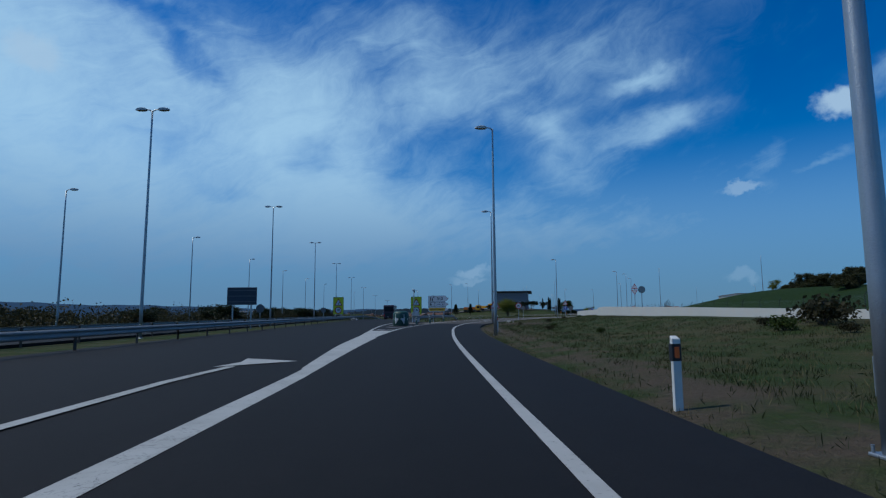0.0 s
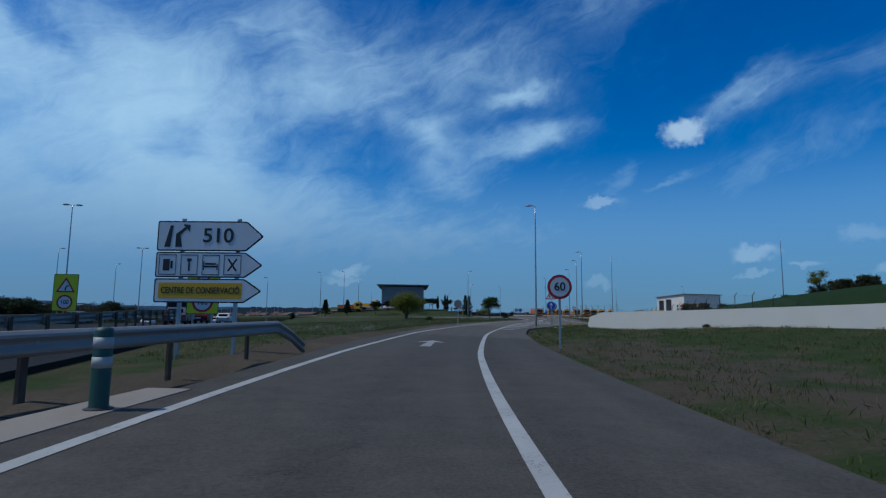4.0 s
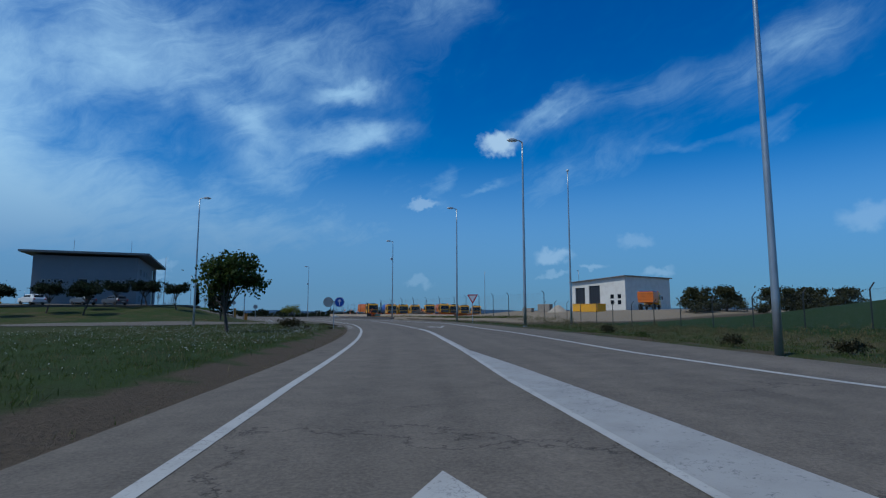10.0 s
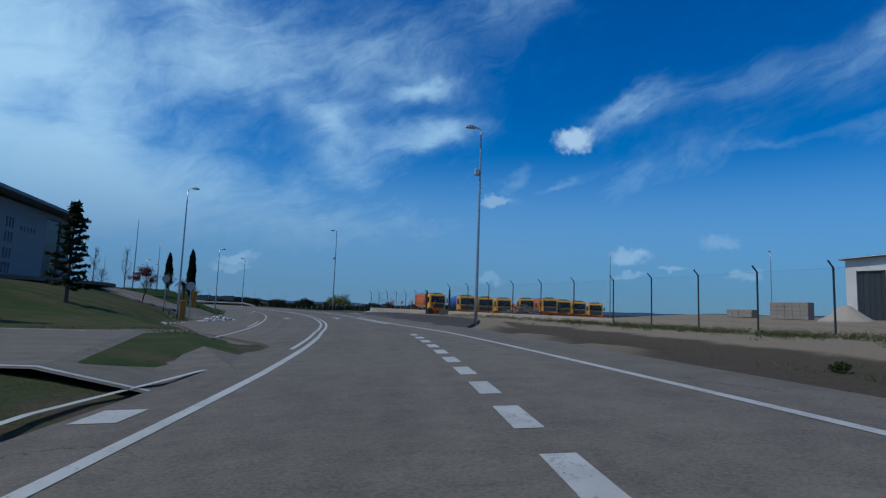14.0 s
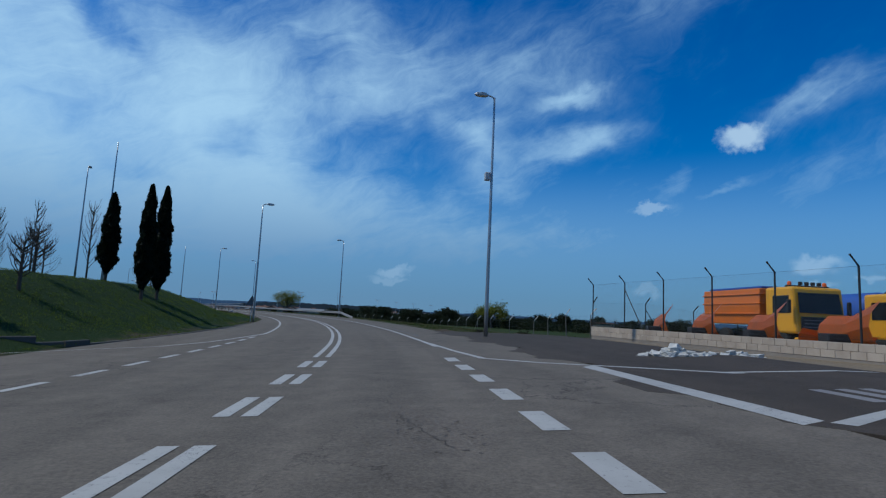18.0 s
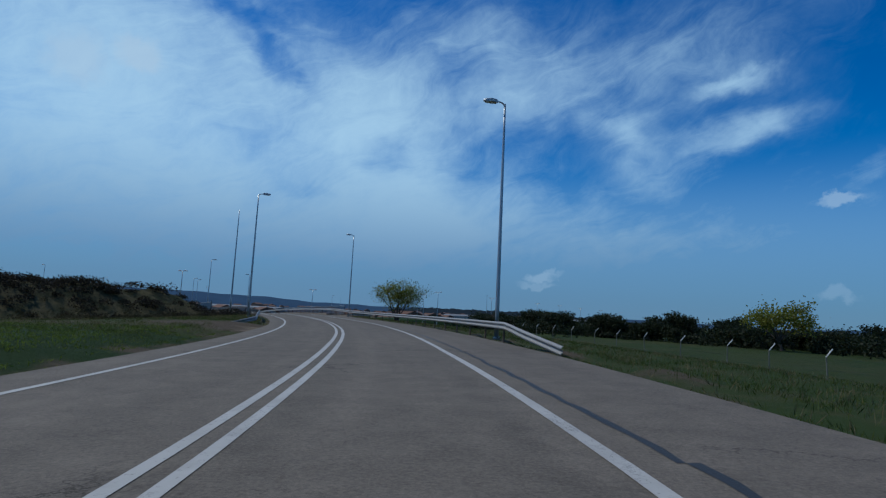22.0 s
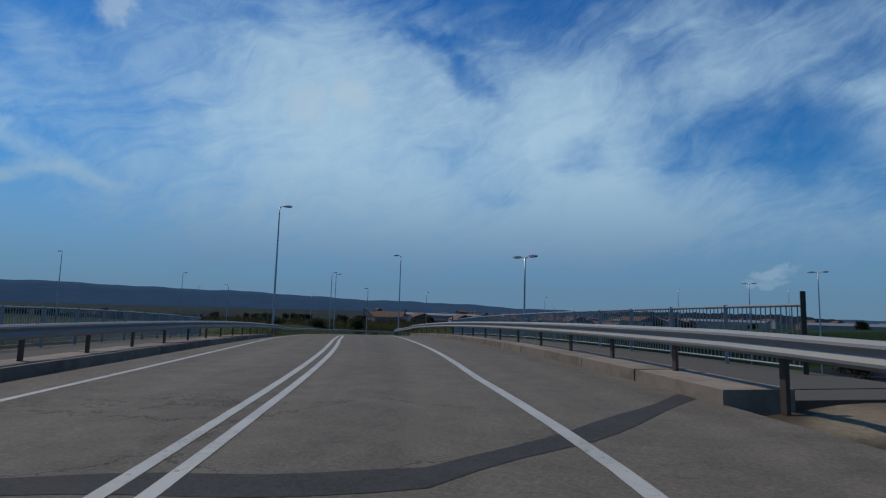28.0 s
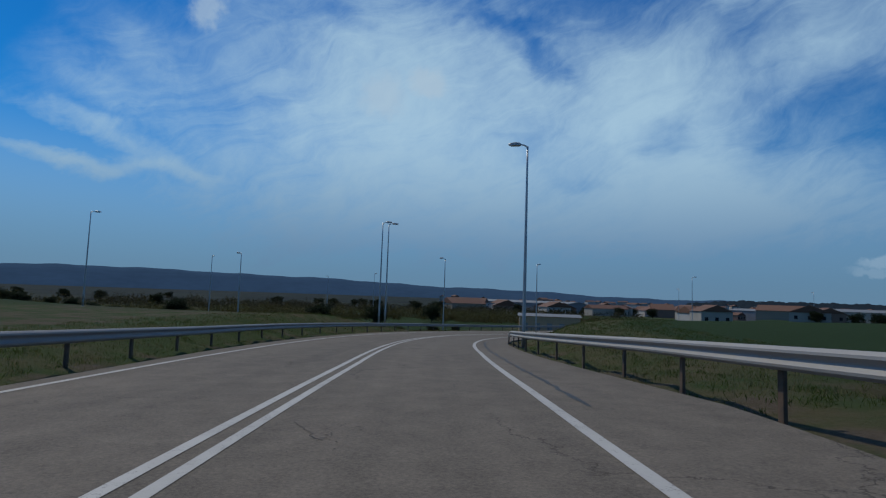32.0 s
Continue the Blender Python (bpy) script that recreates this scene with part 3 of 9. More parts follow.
def stations(px, py):
    """Station and offset of many points, by the nearest point of the drive line."""
    s, d = np.empty(len(px)), np.empty(len(px))
    for k in range(0, len(px), 4000):
        q = slice(k, k + 4000)
        i = nearest(px[q], py[q], REF_X, REF_Y, 10)
        dx, dy, a = px[q] - REF_X[i], py[q] - REF_Y[i], HDG[i]
        s[q] = STA[i] + dy * np.cos(a) - dx * np.sin(a)
        d[q] = dx * np.cos(a) + dy * np.sin(a)
        far = (i == 0) | (i == len(STA) - 1)
        off = np.hypot(dx, dy)
        d[q] = np.where(far, np.where(d[q] < 0, -off, off), d[q])
    return s, d


def motorway_offset(px, py):
    d, z = np.empty(len(px)), np.empty(len(px))
    for k in range(0, len(px), 4000):
        q = slice(k, k + 4000)
        i = nearest(px[q], py[q], MW[:, 0], MW[:, 1], 6)
        d[q] = (px[q] - MW[i, 0]) * MW_DIR[i, 1] - (py[q] - MW[i, 1]) * MW_DIR[i, 0]
        z[q] = MW_Z[i]
        end = (i == 0) | (i == len(MW) - 1)
        d[q] = np.where(end, np.sign(d[q]) * np.hypot(px[q] - MW[i, 0], py[q] - MW[i, 1]), d[q])
    return d, z


def wavy(px, py, size, seed):
    """Cheap rolling relief, about -1 to 1."""
    r = np.random.RandomState(seed)
    out = np.zeros(len(px))
    for k in range(5):
        a, f = r.rand() * 6.28, (1.6**k) / size
        out += np.sin((px * math.cos(a) + py * math.sin(a)) * f * 6.28 + r.rand() * 6.28) / 1.6**k
    return out / 2.2


def ground_height(px, py, layers=False):
    s, d = stations(px, py)
    md, mz = motorway_offset(px, py)
    road_z = np.interp(s, STA, REF_Z) + np.clip(d, -14, 9) * np.interp(s, STA, BANK)
    a = np.abs(d)
    left, right = smooth01(0, 1, -d), smooth01(0, 1, d)
    base = np.interp(s, STA, REF_Z) * smooth01(60, 10, a) + wavy(px, py, 60, 3) * 0.25 * smooth01(8, 30, a)
    # the grassy rise on the outside of the ramp, and the green hill above the side road
    base += right * smooth01(0, 1, (d - 15 - 14 * smooth01(130, 95, s)) / 33) * 5.2 * smooth01(-80, 40, s) * smooth01(222, 165, s) * smooth01(210, 120, d)
    # the verge swells up to the white wall
    base += right * smooth01(7, 17, d) * smooth01(40, 24, d) * 0.75 * smooth01(-70, 0, s) * smooth01(114, 92, s)
    # the raised lawn with the cypresses
    lawn = left * smooth01(8, 16, a) * 2.3 * smooth01(276, 296, s) * smooth01(345, 318, s) * smooth01(48, 30, a)
    # the ground rises to the control building
    rise = left * smooth01(13, 27, a) * 2.7 * smooth01(215, 262, s) * smooth01(345, 300, s) * smooth01(130, 95, a)
    base += np.maximum(lawn, rise)
    # the works yard lies a little above the road and rises towards the shed
    yard = right * smooth01(205, 222, s) * smooth01(310, 300, s)
    base += yard * (0.45 * smooth01(11.5, 14.5, d) + 1.3 * smooth01(26, 46, d) * smooth01(285, 262, s))
    # scrub bank beyond it
    base += left * 2.4 * np.exp(-((s - 395) / 40) ** 2 - ((a - 52) / 16) ** 2)
    # falling land round the overpass
    fall = smooth01(330, 430, s)
    base -= fall * smooth01(7, 40, a) * np.where(d < 0, 6.5, 5.0)
    base -= right * smooth01(9, 32, d) * 2.3 * smooth01(285, 315, s) * smooth01(420, 380, s)
    base += smooth01(70, 700, a) * (-9.0 + 5.0 * wavy(px, py, 1500, 5)) + smooth01(400, 1500, a) * wavy(px, py, 900, 8) * 4
    base -= smooth01(2200, 3200, np.hypot(px - 40, py - 300)) * 12
    # the long dark spoil mound left of the road before the overpass
    ax, ay = px - 38.5, py - 369.0
    run, off = ax * -0.16 + ay * -0.987, ax * 0.987 - ay * 0.16
    lower = smooth01(480, 540, py - 1.9 * px) * smooth01(440, 480, py)
    floor_z = -1.5 - lower * (5.0 + 5.0 * smooth01(560, 760, py))
    base = np.maximum(base, floor_z + 3.6 * smooth01(-1, 9, run) * smooth01(50, 38, run) * np.exp(-(off / 5.0) ** 2) * (1 + 0.14 * wavy(px, py, 7, 41)))
    # roads cut in or stand on banks
    out_m = np.maximum(np.maximum(md - 9.5, -28.5 - md), 0)
    z = np.clip(base, mz - 0.15 - out_m * 0.55, mz - 0.15 + out_m * 1.15)
    el, er = np.interp(s, ES, EL), np.interp(s, ES, ER_APRON)
    out_r = np.maximum(np.maximum(d - er - 0.7, el - 0.7 - d), 0)
    on_bridge = (s > BRIDGE0 + 0.8) & (s < BRIDGE1 - 0.8)
    reach = np.where(on_bridge, -1.0, out_r)
    verge = np.where(out_r > 0, -0.02, -0.16)
    flat = 0.8 + 3.4 * smooth01(392, 404, s) * smooth01(464, 456, s)
    near = np.clip(z, road_z + verge - np.maximum(out_r - flat, 0) * 0.5, road_z + verge + np.maximum(out_r - 0.5, 0) * 0.45)
    z = np.where((reach >= 0) & (s > -59) & (s < 598), near, z)
    if not layers:
        return z
    soil = 0.62 * np.exp(-((out_r - 0.3) / 0.75) ** 2) + 0.8 * right * smooth01(210, 225, s) * smooth01(310, 296, s) * smooth01(40, 30, d)
    soil += 0.9 * right * smooth01(235, 250, s) * smooth01(300, 290, s) * smooth01(4, 6, d) * smooth01(12.5, 10.5, d) * 0.6
    # gravel along the left edge of the slip road
    soil += 0.6 * left * np.exp(-((out_r - 0.35) / 0.42) ** 2) * smooth01(96, 108, s) * smooth01(214, 200, s)
    soil += 0.62 * right * smooth01(48, 60, s) * smooth01(100, 88, s) * smooth01(4.2, 5.4, d) * smooth01(11, 8, d) + 0.3 * right * smooth01(-60, -20, s) * smooth01(66, 56, s) * smooth01(3.4, 4.4, d) * smooth01(20, 14, d)
    soil += 1.1 * right * smooth01(398, 404, s) * smooth01(4.3, 4.8, d) * smooth01(420, 414, s) * smooth01(14, 9, d)
    soil += 0.5 * left * smooth01(345, 355, s) * smooth01(11, 14, a) * smooth01(40, 30, a) + 0.6 * left * smooth01(56, 60, s) * smooth01(100, 90, s) * smooth01(9, 6, a)
    soil += 1.5 * right * smooth01(205, 215, s) * smooth01(306, 298, s) * smooth01(12.5, 14.5, d) * smooth01(85, 75, d)
    lush = right * smooth01(13, 22, d) * smooth01(20, 60, s) * smooth01(230, 205, s) * 0.75 + left * smooth01(262, 275, s) * smooth01(365, 340, s) * smooth01(40, 25, a) * 0.9
    lush += left * smooth01(60, 110, s) * smooth01(235, 205, s) * smooth01(60, 30, a) * 0.45 + 0.55 * smooth01(300, 320, s) * right * smooth01(10, 16, d) * smooth01(75, 66, d)
    lush += smooth01(250, 500, a) * smooth01(0.1, 0.5, wavy(px, py, 420, 21)) * 0.9
    scrub = left * np.exp(-((s - 395) / 46) ** 2 - ((a - 52) / 20) ** 2) + smooth01(90, 300, a) * smooth01(0.0, 0.5, wavy(px, py, 260, 17)) + smooth01(300, 900, a) * 0.75
    scrub = np.maximum(scrub, 1.2 * smooth01(-2, 2, run) * smooth01(52, 44, run) * smooth01(9, 6, np.abs(off)))
    soil += 0.9 * left * smooth01(355, 357, s) * smooth01(366, 363, s) * smooth01(13, 11, a) * 0.9
    lush += left * smooth01(470, 500, s) * smooth01(14, 20, a) * smooth01(150, 120, a) * 0.9 + right * smooth01(460, 480, s) * smooth01(10, 16, a) * smooth01(200, 170, a) * 0.9
    # far woodland cover, growing with distance; its colour also carries painted haze
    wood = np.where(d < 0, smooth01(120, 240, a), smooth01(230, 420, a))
    return z, soil, lush, scrub, wood


ES = np.arange(-60.0, 600.0, 2.0)
EL = np.array([EDGE_L(v) for v in ES])
ER = np.array([EDGE_R(v) for v in ES])
APRON = steps((238, 0), (248, 4.0), (258, 5.8), (296, 5.6), (303, 0))
ER_APRON = ER + np.array([APRON(v) for v in ES])


def axis(lo, hi, fine, reach):
    mid = np.arange(lo, hi + 0.01, fine)
    grow = [fine * 1.5]
    while sum(grow) < reach:
        grow.append(grow[-1] * 1.22)
    g = np.cumsum(grow)
    return np.r_[lo - g[::-1], mid, hi + g]


def ground_sheet():
    gx, gy = axis(-50, 125, 1.6, 4300), axis(-40, 520, 1.6, 4300)
    X, Y = np.meshgrid(gx, gy)
    px, py = X.ravel(), Y.ravel()
    z, soil, lush, scrub, wood = ground_height(px, py, True)
    nx, ny = len(gx), len(gy)
    idx = np.arange(nx * ny).reshape(ny, nx)
    faces = np.stack([idx[:-1, :-1], idx[:-1, 1:], idx[1:, 1:], idx[1:, :-1]], -1).reshape(-1, 4)
    me = bpy.data.meshes.new("ground")
    me.from_pydata(np.stack([px, py, z], 1).tolist(), [], faces.tolist())
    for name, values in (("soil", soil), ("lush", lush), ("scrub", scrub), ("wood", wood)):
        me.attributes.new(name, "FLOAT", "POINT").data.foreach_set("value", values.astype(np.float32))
    me.polygons.foreach_set("use_smooth", [True] * len(me.polygons))
    me.materials.append(M_LAND)
    return tagged(new("ground", me), "rough grass, dry verge and bare earth around the road", "ground", kind="structure")


ground_sheet()


def height_at(x, y):
    return float(ground_height(np.array([float(x)]), np.array([float(y)]))[0])


def on_ground(s, d, turn=0.0):
    x, y, _ = on_road(s, d)
    return Matrix.Translation((x, y, height_at(x, y))) @ Matrix.Rotation(float(ref(s)[2]) + radians(turn), 4, "Z")


# ------------------------------------------------------------------ carriageways
JOINT = 60.6
M_APRON = asphalt("gritty_apron", (0.056, 0.045, 0.035), 0.5)
road = thing("road", Matrix(), "two-lane asphalt slip road, dark and new at first, then worn grey", "road", kind="structure")
part("new_surface", ribbon(on_road, -60, JOINT, EDGE_L, EDGE_R, 0, 1.5, 0.3), M_DARK, road, "dark new asphalt")
part("apron_surface", ribbon(on_road, 238.5, 302.5, lambda u: EDGE_R(u) - 0.35 + 0.3 * math.sin(u * 0.9) + 0.2 * math.sin(u * 2.3 + 1) + 0.12 * math.sin(u * 5.1), lambda u: EDGE_R(u) + APRON(u), 0.0035, 0.4, 0.2), M_APRON, road, "dark gritty apron before the yard")
part("darker_surface", ribbon(on_road, JOINT, 92.4, EDGE_L, EDGE_R, 0, 1.5, 0.3), M_ROAD_MID, road, "darker grey asphalt")
part("fading_surface", ribbon(on_road, 92.4, 118.2, EDGE_L, EDGE_R, 0, 1.5, 0.3), M_ROAD_OLD, road, "grey asphalt")
part("worn_surface", ribbon(on_road, 118.2, 599, EDGE_L, EDGE_R, 0, 1.5, 0.3), M_ROAD, road, "worn grey asphalt")


def mw_place(i, d, h):
    return on_motorway(i, d, h)


MW_END = len(MW) - 1
motorway = thing("motorway", Matrix(), "dark asphalt motorway with two carriageways beyond a steel barrier", "road", kind="structure")
part("near_carriageway", ribbon(mw_place, 0, MW_END, -6.6, 6.0, 0.0, 1.0, 0.2), M_DARK, motorway)
part("far_carriageway", ribbon(mw_place, 0, MW_END, -24.0, -11.5, 0.0, 1.0, 0.2), M_DARK, motorway)
gore = thing("gore", Matrix(), "paved dark gore between the motorway and the slip road", "road", kind="structure")
part("gore_surface", ribbon(lambda u, d, h: on_road(u, d, h), -60, 70, steps((-60, -8.0), (40, -8.2), (58, -8.6), (70, -9.4)), lambda u: EDGE_L(u) + 0.05, -0.012, 1.5), M_DARK, gore)


def paint(name, u0, u1, d, width, parent=road, mat=M_PAINT, place=on_road, h=0.006):
    f = d if callable(d) else (lambda u: d)
    return part(name, ribbon(place, u0, u1, lambda u: f(u) - width / 2, lambda u: f(u) + width / 2, h, 1.5 if place is on_road else 0.5), mat, parent)


paint("edge_line", -60, 194.5, LINE_R, 0.17)
paint("edge_line", -60, 27, LINE_L, 0.34)
part("gore_paint", ribbon(on_road, 12, 37.3, steps((12, -2.62), (20, -3.25), (29, -3.75), (37.3, -4.60)), lambda u: LINE_L(u) + 0.085, 0.0076, 1.5), M_PAINT, road)
paint("edge_line", 27, 232, LINE_L, 0.17)
paint("edge_line", 141, 252.0, LINE_R2, 0.17)
paint("edge_line", 288, 599, LINE_R2, 0.16)
paint("edge_line", 299, 599, LINE_LL, 0.15)
paint("edge_line", 285, 299, steps((284.5, -13.0), (287.2, -10.6), (289.3, -7.6), (292.5, -6.5), (299, -5.43)), 0.15)
for off in (-0.0, -0.33):
    paint("centre_line", 226, 262, lambda u, o=off: LINE_L(u) + o, 0.14)
    paint("centre_line", 284, 599, lambda u, o=off: LINE_L(u) + o, 0.14)
    for k in range(7):
        paint("centre_dash", 263.6 + k * 2.95, 265.1 + k * 2.95, lambda u, o=off: LINE_L(u) + o, 0.2)
for k in range(18):
    paint("lane_dash", 195.8 + k * 2.12, 197.0 + k * 2.12, LINE_R, 0.3)
for k in range(11):
    paint("lane_dash", 262.3 + k * 2.0, 263.4 + k * 2.0, LINE_R2, 0.3)
for k in range(18):
    paint("lane_dash", 259 + k * 2.1, 260.2 + k * 2.1, LINE_LL, 0.18)
paint("edge_line", 233, 257.5, LINE_LL, 0.15)
paint("edge_line", 246, 257.5, lambda u: LINE_LL(u) - 0.35, 0.13)


# ------------------------------------------------------------------ street lamps
M_LAMPHEAD = material("lamp_housing", (0.42, 0.43, 0.44), 0.45, 0.3, tone=0.05)
M_GLASS_LENS = material("lamp_lens", (0.55, 0.56, 0.55), 0.2, 0.0, tone=0.03)
POLE_H, POLE_LOW = 12.4, 11.1


def lamp_pole(height, r0=0.105, r1=0.05):
    n = 8
    return tube([(0, 0, height * k / n) for k in range(n + 1)], [r0 + (r1 - r0) * k / n for k in range(n + 1)], 12)


def lamp_head(parent, flip):
    m = Matrix.Rotation(0 if flip > 0 else math.pi, 4, "Z")
    arm = tube([(0, 0, -0.25), (0.04, 0, -0.02), (0.18, 0, 0.06), (0.42, 0, 0.10)], [0.045, 0.045, 0.04, 0.035], 8)
    part("arm", shift(arm, m), M_GALV, parent)
    head = bmesh.new()
    for x, w, z0, z1 in ((0.34, 0.07, 0.05, 0.13), (0.45, 0.14, 0.02, 0.19), (0.70, 0.17, 0.015, 0.21), (0.95, 0.13, 0.03, 0.17), (1.06, 0.05, 0.06, 0.12)):
        for y, z in ((-w, z0), (w, z0), (w, z1 - 0.04), (w * 0.5, z1), (-w * 0.5, z1), (-w, z1 - 0.04)):
            head.verts.new((x, y, z))
    head.verts.ensure_lookup_table()
    v = head.verts
    for r in range(4):
        for k in range(6):
            head.faces.new((v[r * 6 + k], v[r * 6 + (k + 1) % 6], v[r * 6 + 6 + (k + 1) % 6], v[r * 6 + 6 + k]))
    head.faces.new([v[k] for k in range(6)][::-1])
    head.faces.new([v[24 + k] for k in range(6)])
    bmesh.ops.recalc_face_normals(head, faces=head.faces)
    part("lamp_head", shift(head, m), M_LAMPHEAD, parent, "grey cobra lamp head")
    part("lens", shift(box(0.5, -0.11, 0.0, 0.92, 0.11, 0.02, 0.008), m), M_GLASS_LENS, parent)


def street_lamp(height, heads, box_at=0.0):
    lamp = thing("street_lamp", Matrix(), "tall tapered galvanised lamp post with one cobra head" if heads == 1 else "tall tapered galvanised lamp post with two cobra heads", "street lamp", "lamps along the roads")
    part("pole", lamp_pole(height), M_GALV, lamp, smooth=True)
    part("base_plate", box(-0.145, -0.145, -0.008, 0.145, 0.145, 0.025, 0.008), M_GALV, lamp)
    part("footing", box(-0.15, -0.15, -0.5, 0.15, 0.15, -0.01, 0.02), M_CONC, lamp)
    for a, b in ((-0.115, -0.115), (0.115, -0.115), (-0.115, 0.115), (0.115, 0.115)):
        part("bolt", tube([(a, b, 0.03), (a, b, 0.09)], 0.016, 6), M_GALV, lamp)
    part("access_door", box(-0.05, -0.118, 0.5, 0.05, -0.09, 0.85, 0.006), M_GALV, lamp)
    for k in range(heads):
        before = set(lamp.children)
        lamp_head(lamp, 1 if k == 0 else -1)
        for ob in set(lamp.children) - before:
            ob.location.z = height
    if box_at:
        part("control_box", box(0.07, -0.12, box_at, 0.36, 0.12, box_at + 0.42, 0.03), M_LAMPHEAD, lamp, "small grey loudspeaker-like box clamped to the pole")
    return lamp


single = street_lamp(POLE_H, 1)
single.matrix_basis = on_ground(32.3, 3.57, 180)
# station, offset, turn of the head (180 points over the road from the right-hand verge)
for s, d, turn in ((4.6, 4.1, 180), (60.8, 3.55, 180), (121.5, 4.75, 180), (168.5, 9.3, 180), (212.5, -17.6, 0)):
    copy_thing(single, on_ground(s, d, turn))
low_lamp = street_lamp(POLE_LOW, 1)
low_lamp.matrix_basis = on_ground(323.2, -7.6, 0)
for s, d, turn in ((350.4, 5.5, 180), (378.6, -7.9, 0), (402.1, 5.45, 180), (452.6, -7.55, 0), (480.1, 4.95, 180), (505.0, -12.0, 0)):
    copy_thing(low_lamp, on_ground(s, d, turn))
boxed = street_lamp(POLE_H, 1, 8.0)
boxed.matrix_basis = on_ground(295.3, 5.4, 180)
boxed_high = street_lamp(POLE_H, 1, 9.4)
boxed_high.matrix_basis = on_ground(242.6, 6.7, 180)


def lamp_reaching(lamp, x, y, top, tall, turn):
    """A copy of a lamp that stands on the ground at x, y and reaches up to the height top."""
    g = height_at(x, y)
    copy_thing(lamp, Matrix.Translation((x, y, g)) @ Matrix.Rotation(radians(turn), 4, "Z") @ Matrix.Scale((top - g) / tall, 4))


double = street_lamp(14.1, 2)
double.matrix_basis = Matrix.Translation((-17.85, 33.4, height_at(-17.85, 33.4)))
for x, y in ((-16.5, 1.5), (-19.8, 65.3), (-22.4, 99.5), (-25.7, 138.0), (-27.7, 174.1), (-28.8, 210.0), (-28.5, 246.0), (-26.5, 282.0)):
    copy_thing(double, Matrix.Translation((x, y, height_at(x, y))) @ Matrix.Rotation(radians(3), 4, "Z"))
for i in range(128, 200, 9):
    x, y, z = on_motorway(i, -9.0)
    t = MW_DIR[min(i, MW_END)]
    s_at, d_at = stations(np.array([x]), np.array([y]))
    if i < MW_END and not (BRIDGE0 - 25 < s_at[0] < BRIDGE1 + 25 and abs(d_at[0]) < 40):
        copy_thing(double, Matrix.Translation((x, y, height_at(x, y))) @ Matrix.Rotation(math.atan2(-t[0], t[1]), 4, "Z"))
lamp_reaching(single, 57.6, 254.3, 11.6, 12.5, -18)
lamp_reaching(single, 53.4, 294.7, 10.05, 12.5, 100)
lamp_reaching(single, 40.3, 306.7, 11.2, 12.5, 100)
for s, d in ((191.9, 8.85), (217.0, 9.4)):
    x, y, _ = on_road(s, d)
    lamp_reaching(single, x, y, 13.3, 12.5, 180 + math.degrees(float(ref(s)[2])))
for x, y, top in ((33.0, 414.1, 4.4), (45.7, 472.9, 6.25), (22.4, 388.0, 5.5)):
    lamp_reaching(double, x, y, top, 14.2, -22)
# the lamps of the far carriageway's verge
for x, y in ((-33.0, 48.2), (-35.6, 79.4), (-38.5, 112.0), (-41.0, 145.0), (-43.5, 180.0), (-45.0, 216.0)):
    copy_thing(single, Matrix.Translation((x, y, height_at(x, y))))


# ------------------------------------------------------------------ guard rails
def w_beam():
    """The folded outline of a guard-rail beam: (out from the post, up)."""
    return [(0.0, 0.155), (0.03, 0.150), (0.075, 0.110), (0.08, 0.075), (0.03, 0.025), (0.02, 0.0), (0.03, -0.025), (0.08, -0.075), (0.075, -0.110), (0.03, -0.150), (0.0, -0.155)]


def beam_mesh(points, sides):
    """A beam swept along points; sides holds the direction that faces the traffic at each."""
    bm = bmesh.new()
    rows = []
    for p, n in zip(points, sides):
        p, n = Vector(p), Vector(n)
        front = [bm.verts.new(p + n * o + Vector((0, 0, u))) for o, u in w_beam()]
        back = [bm.verts.new(p + n * (o - 0.012) + Vector((0, 0, u * 0.985))) for o, u in w_beam()][::-1]
        rows.append(front + back)
    k = len(rows[0])
    for a, b in zip(rows, rows[1:]):
        for j in range(k):
            bm.faces.new((a[j], a[(j + 1) % k], b[(j + 1) % k], b[j]))
    bm.faces.new(rows[0][::-1])
    bm.faces.new(rows[-1])
    bmesh.ops.recalc_face_normals(bm, faces=bm.faces)
    return bm


POST = box(-0.03, -0.06, -0.6, 0.03, 0.06, 0.74, 0.006)
POST_ME = bpy.data.meshes.new("post")
POST.to_mesh(POST_ME)
POST_ME.materials.append(material("rail_post_steel", (0.060, 0.046, 0.036), 0.7, 0.2, tone=0.2, tint=(0.20, 0.12, 0.07), tint_amount=0.5))
SPACER = box(-0.09, -0.04, 0.46, 0.09, 0.04, 0.70, 0.01)
SPACER_ME = bpy.data.meshes.new("spacer")
SPACER.to_mesh(SPACER_ME)
SPACER_ME.materials.append(M_RAIL)


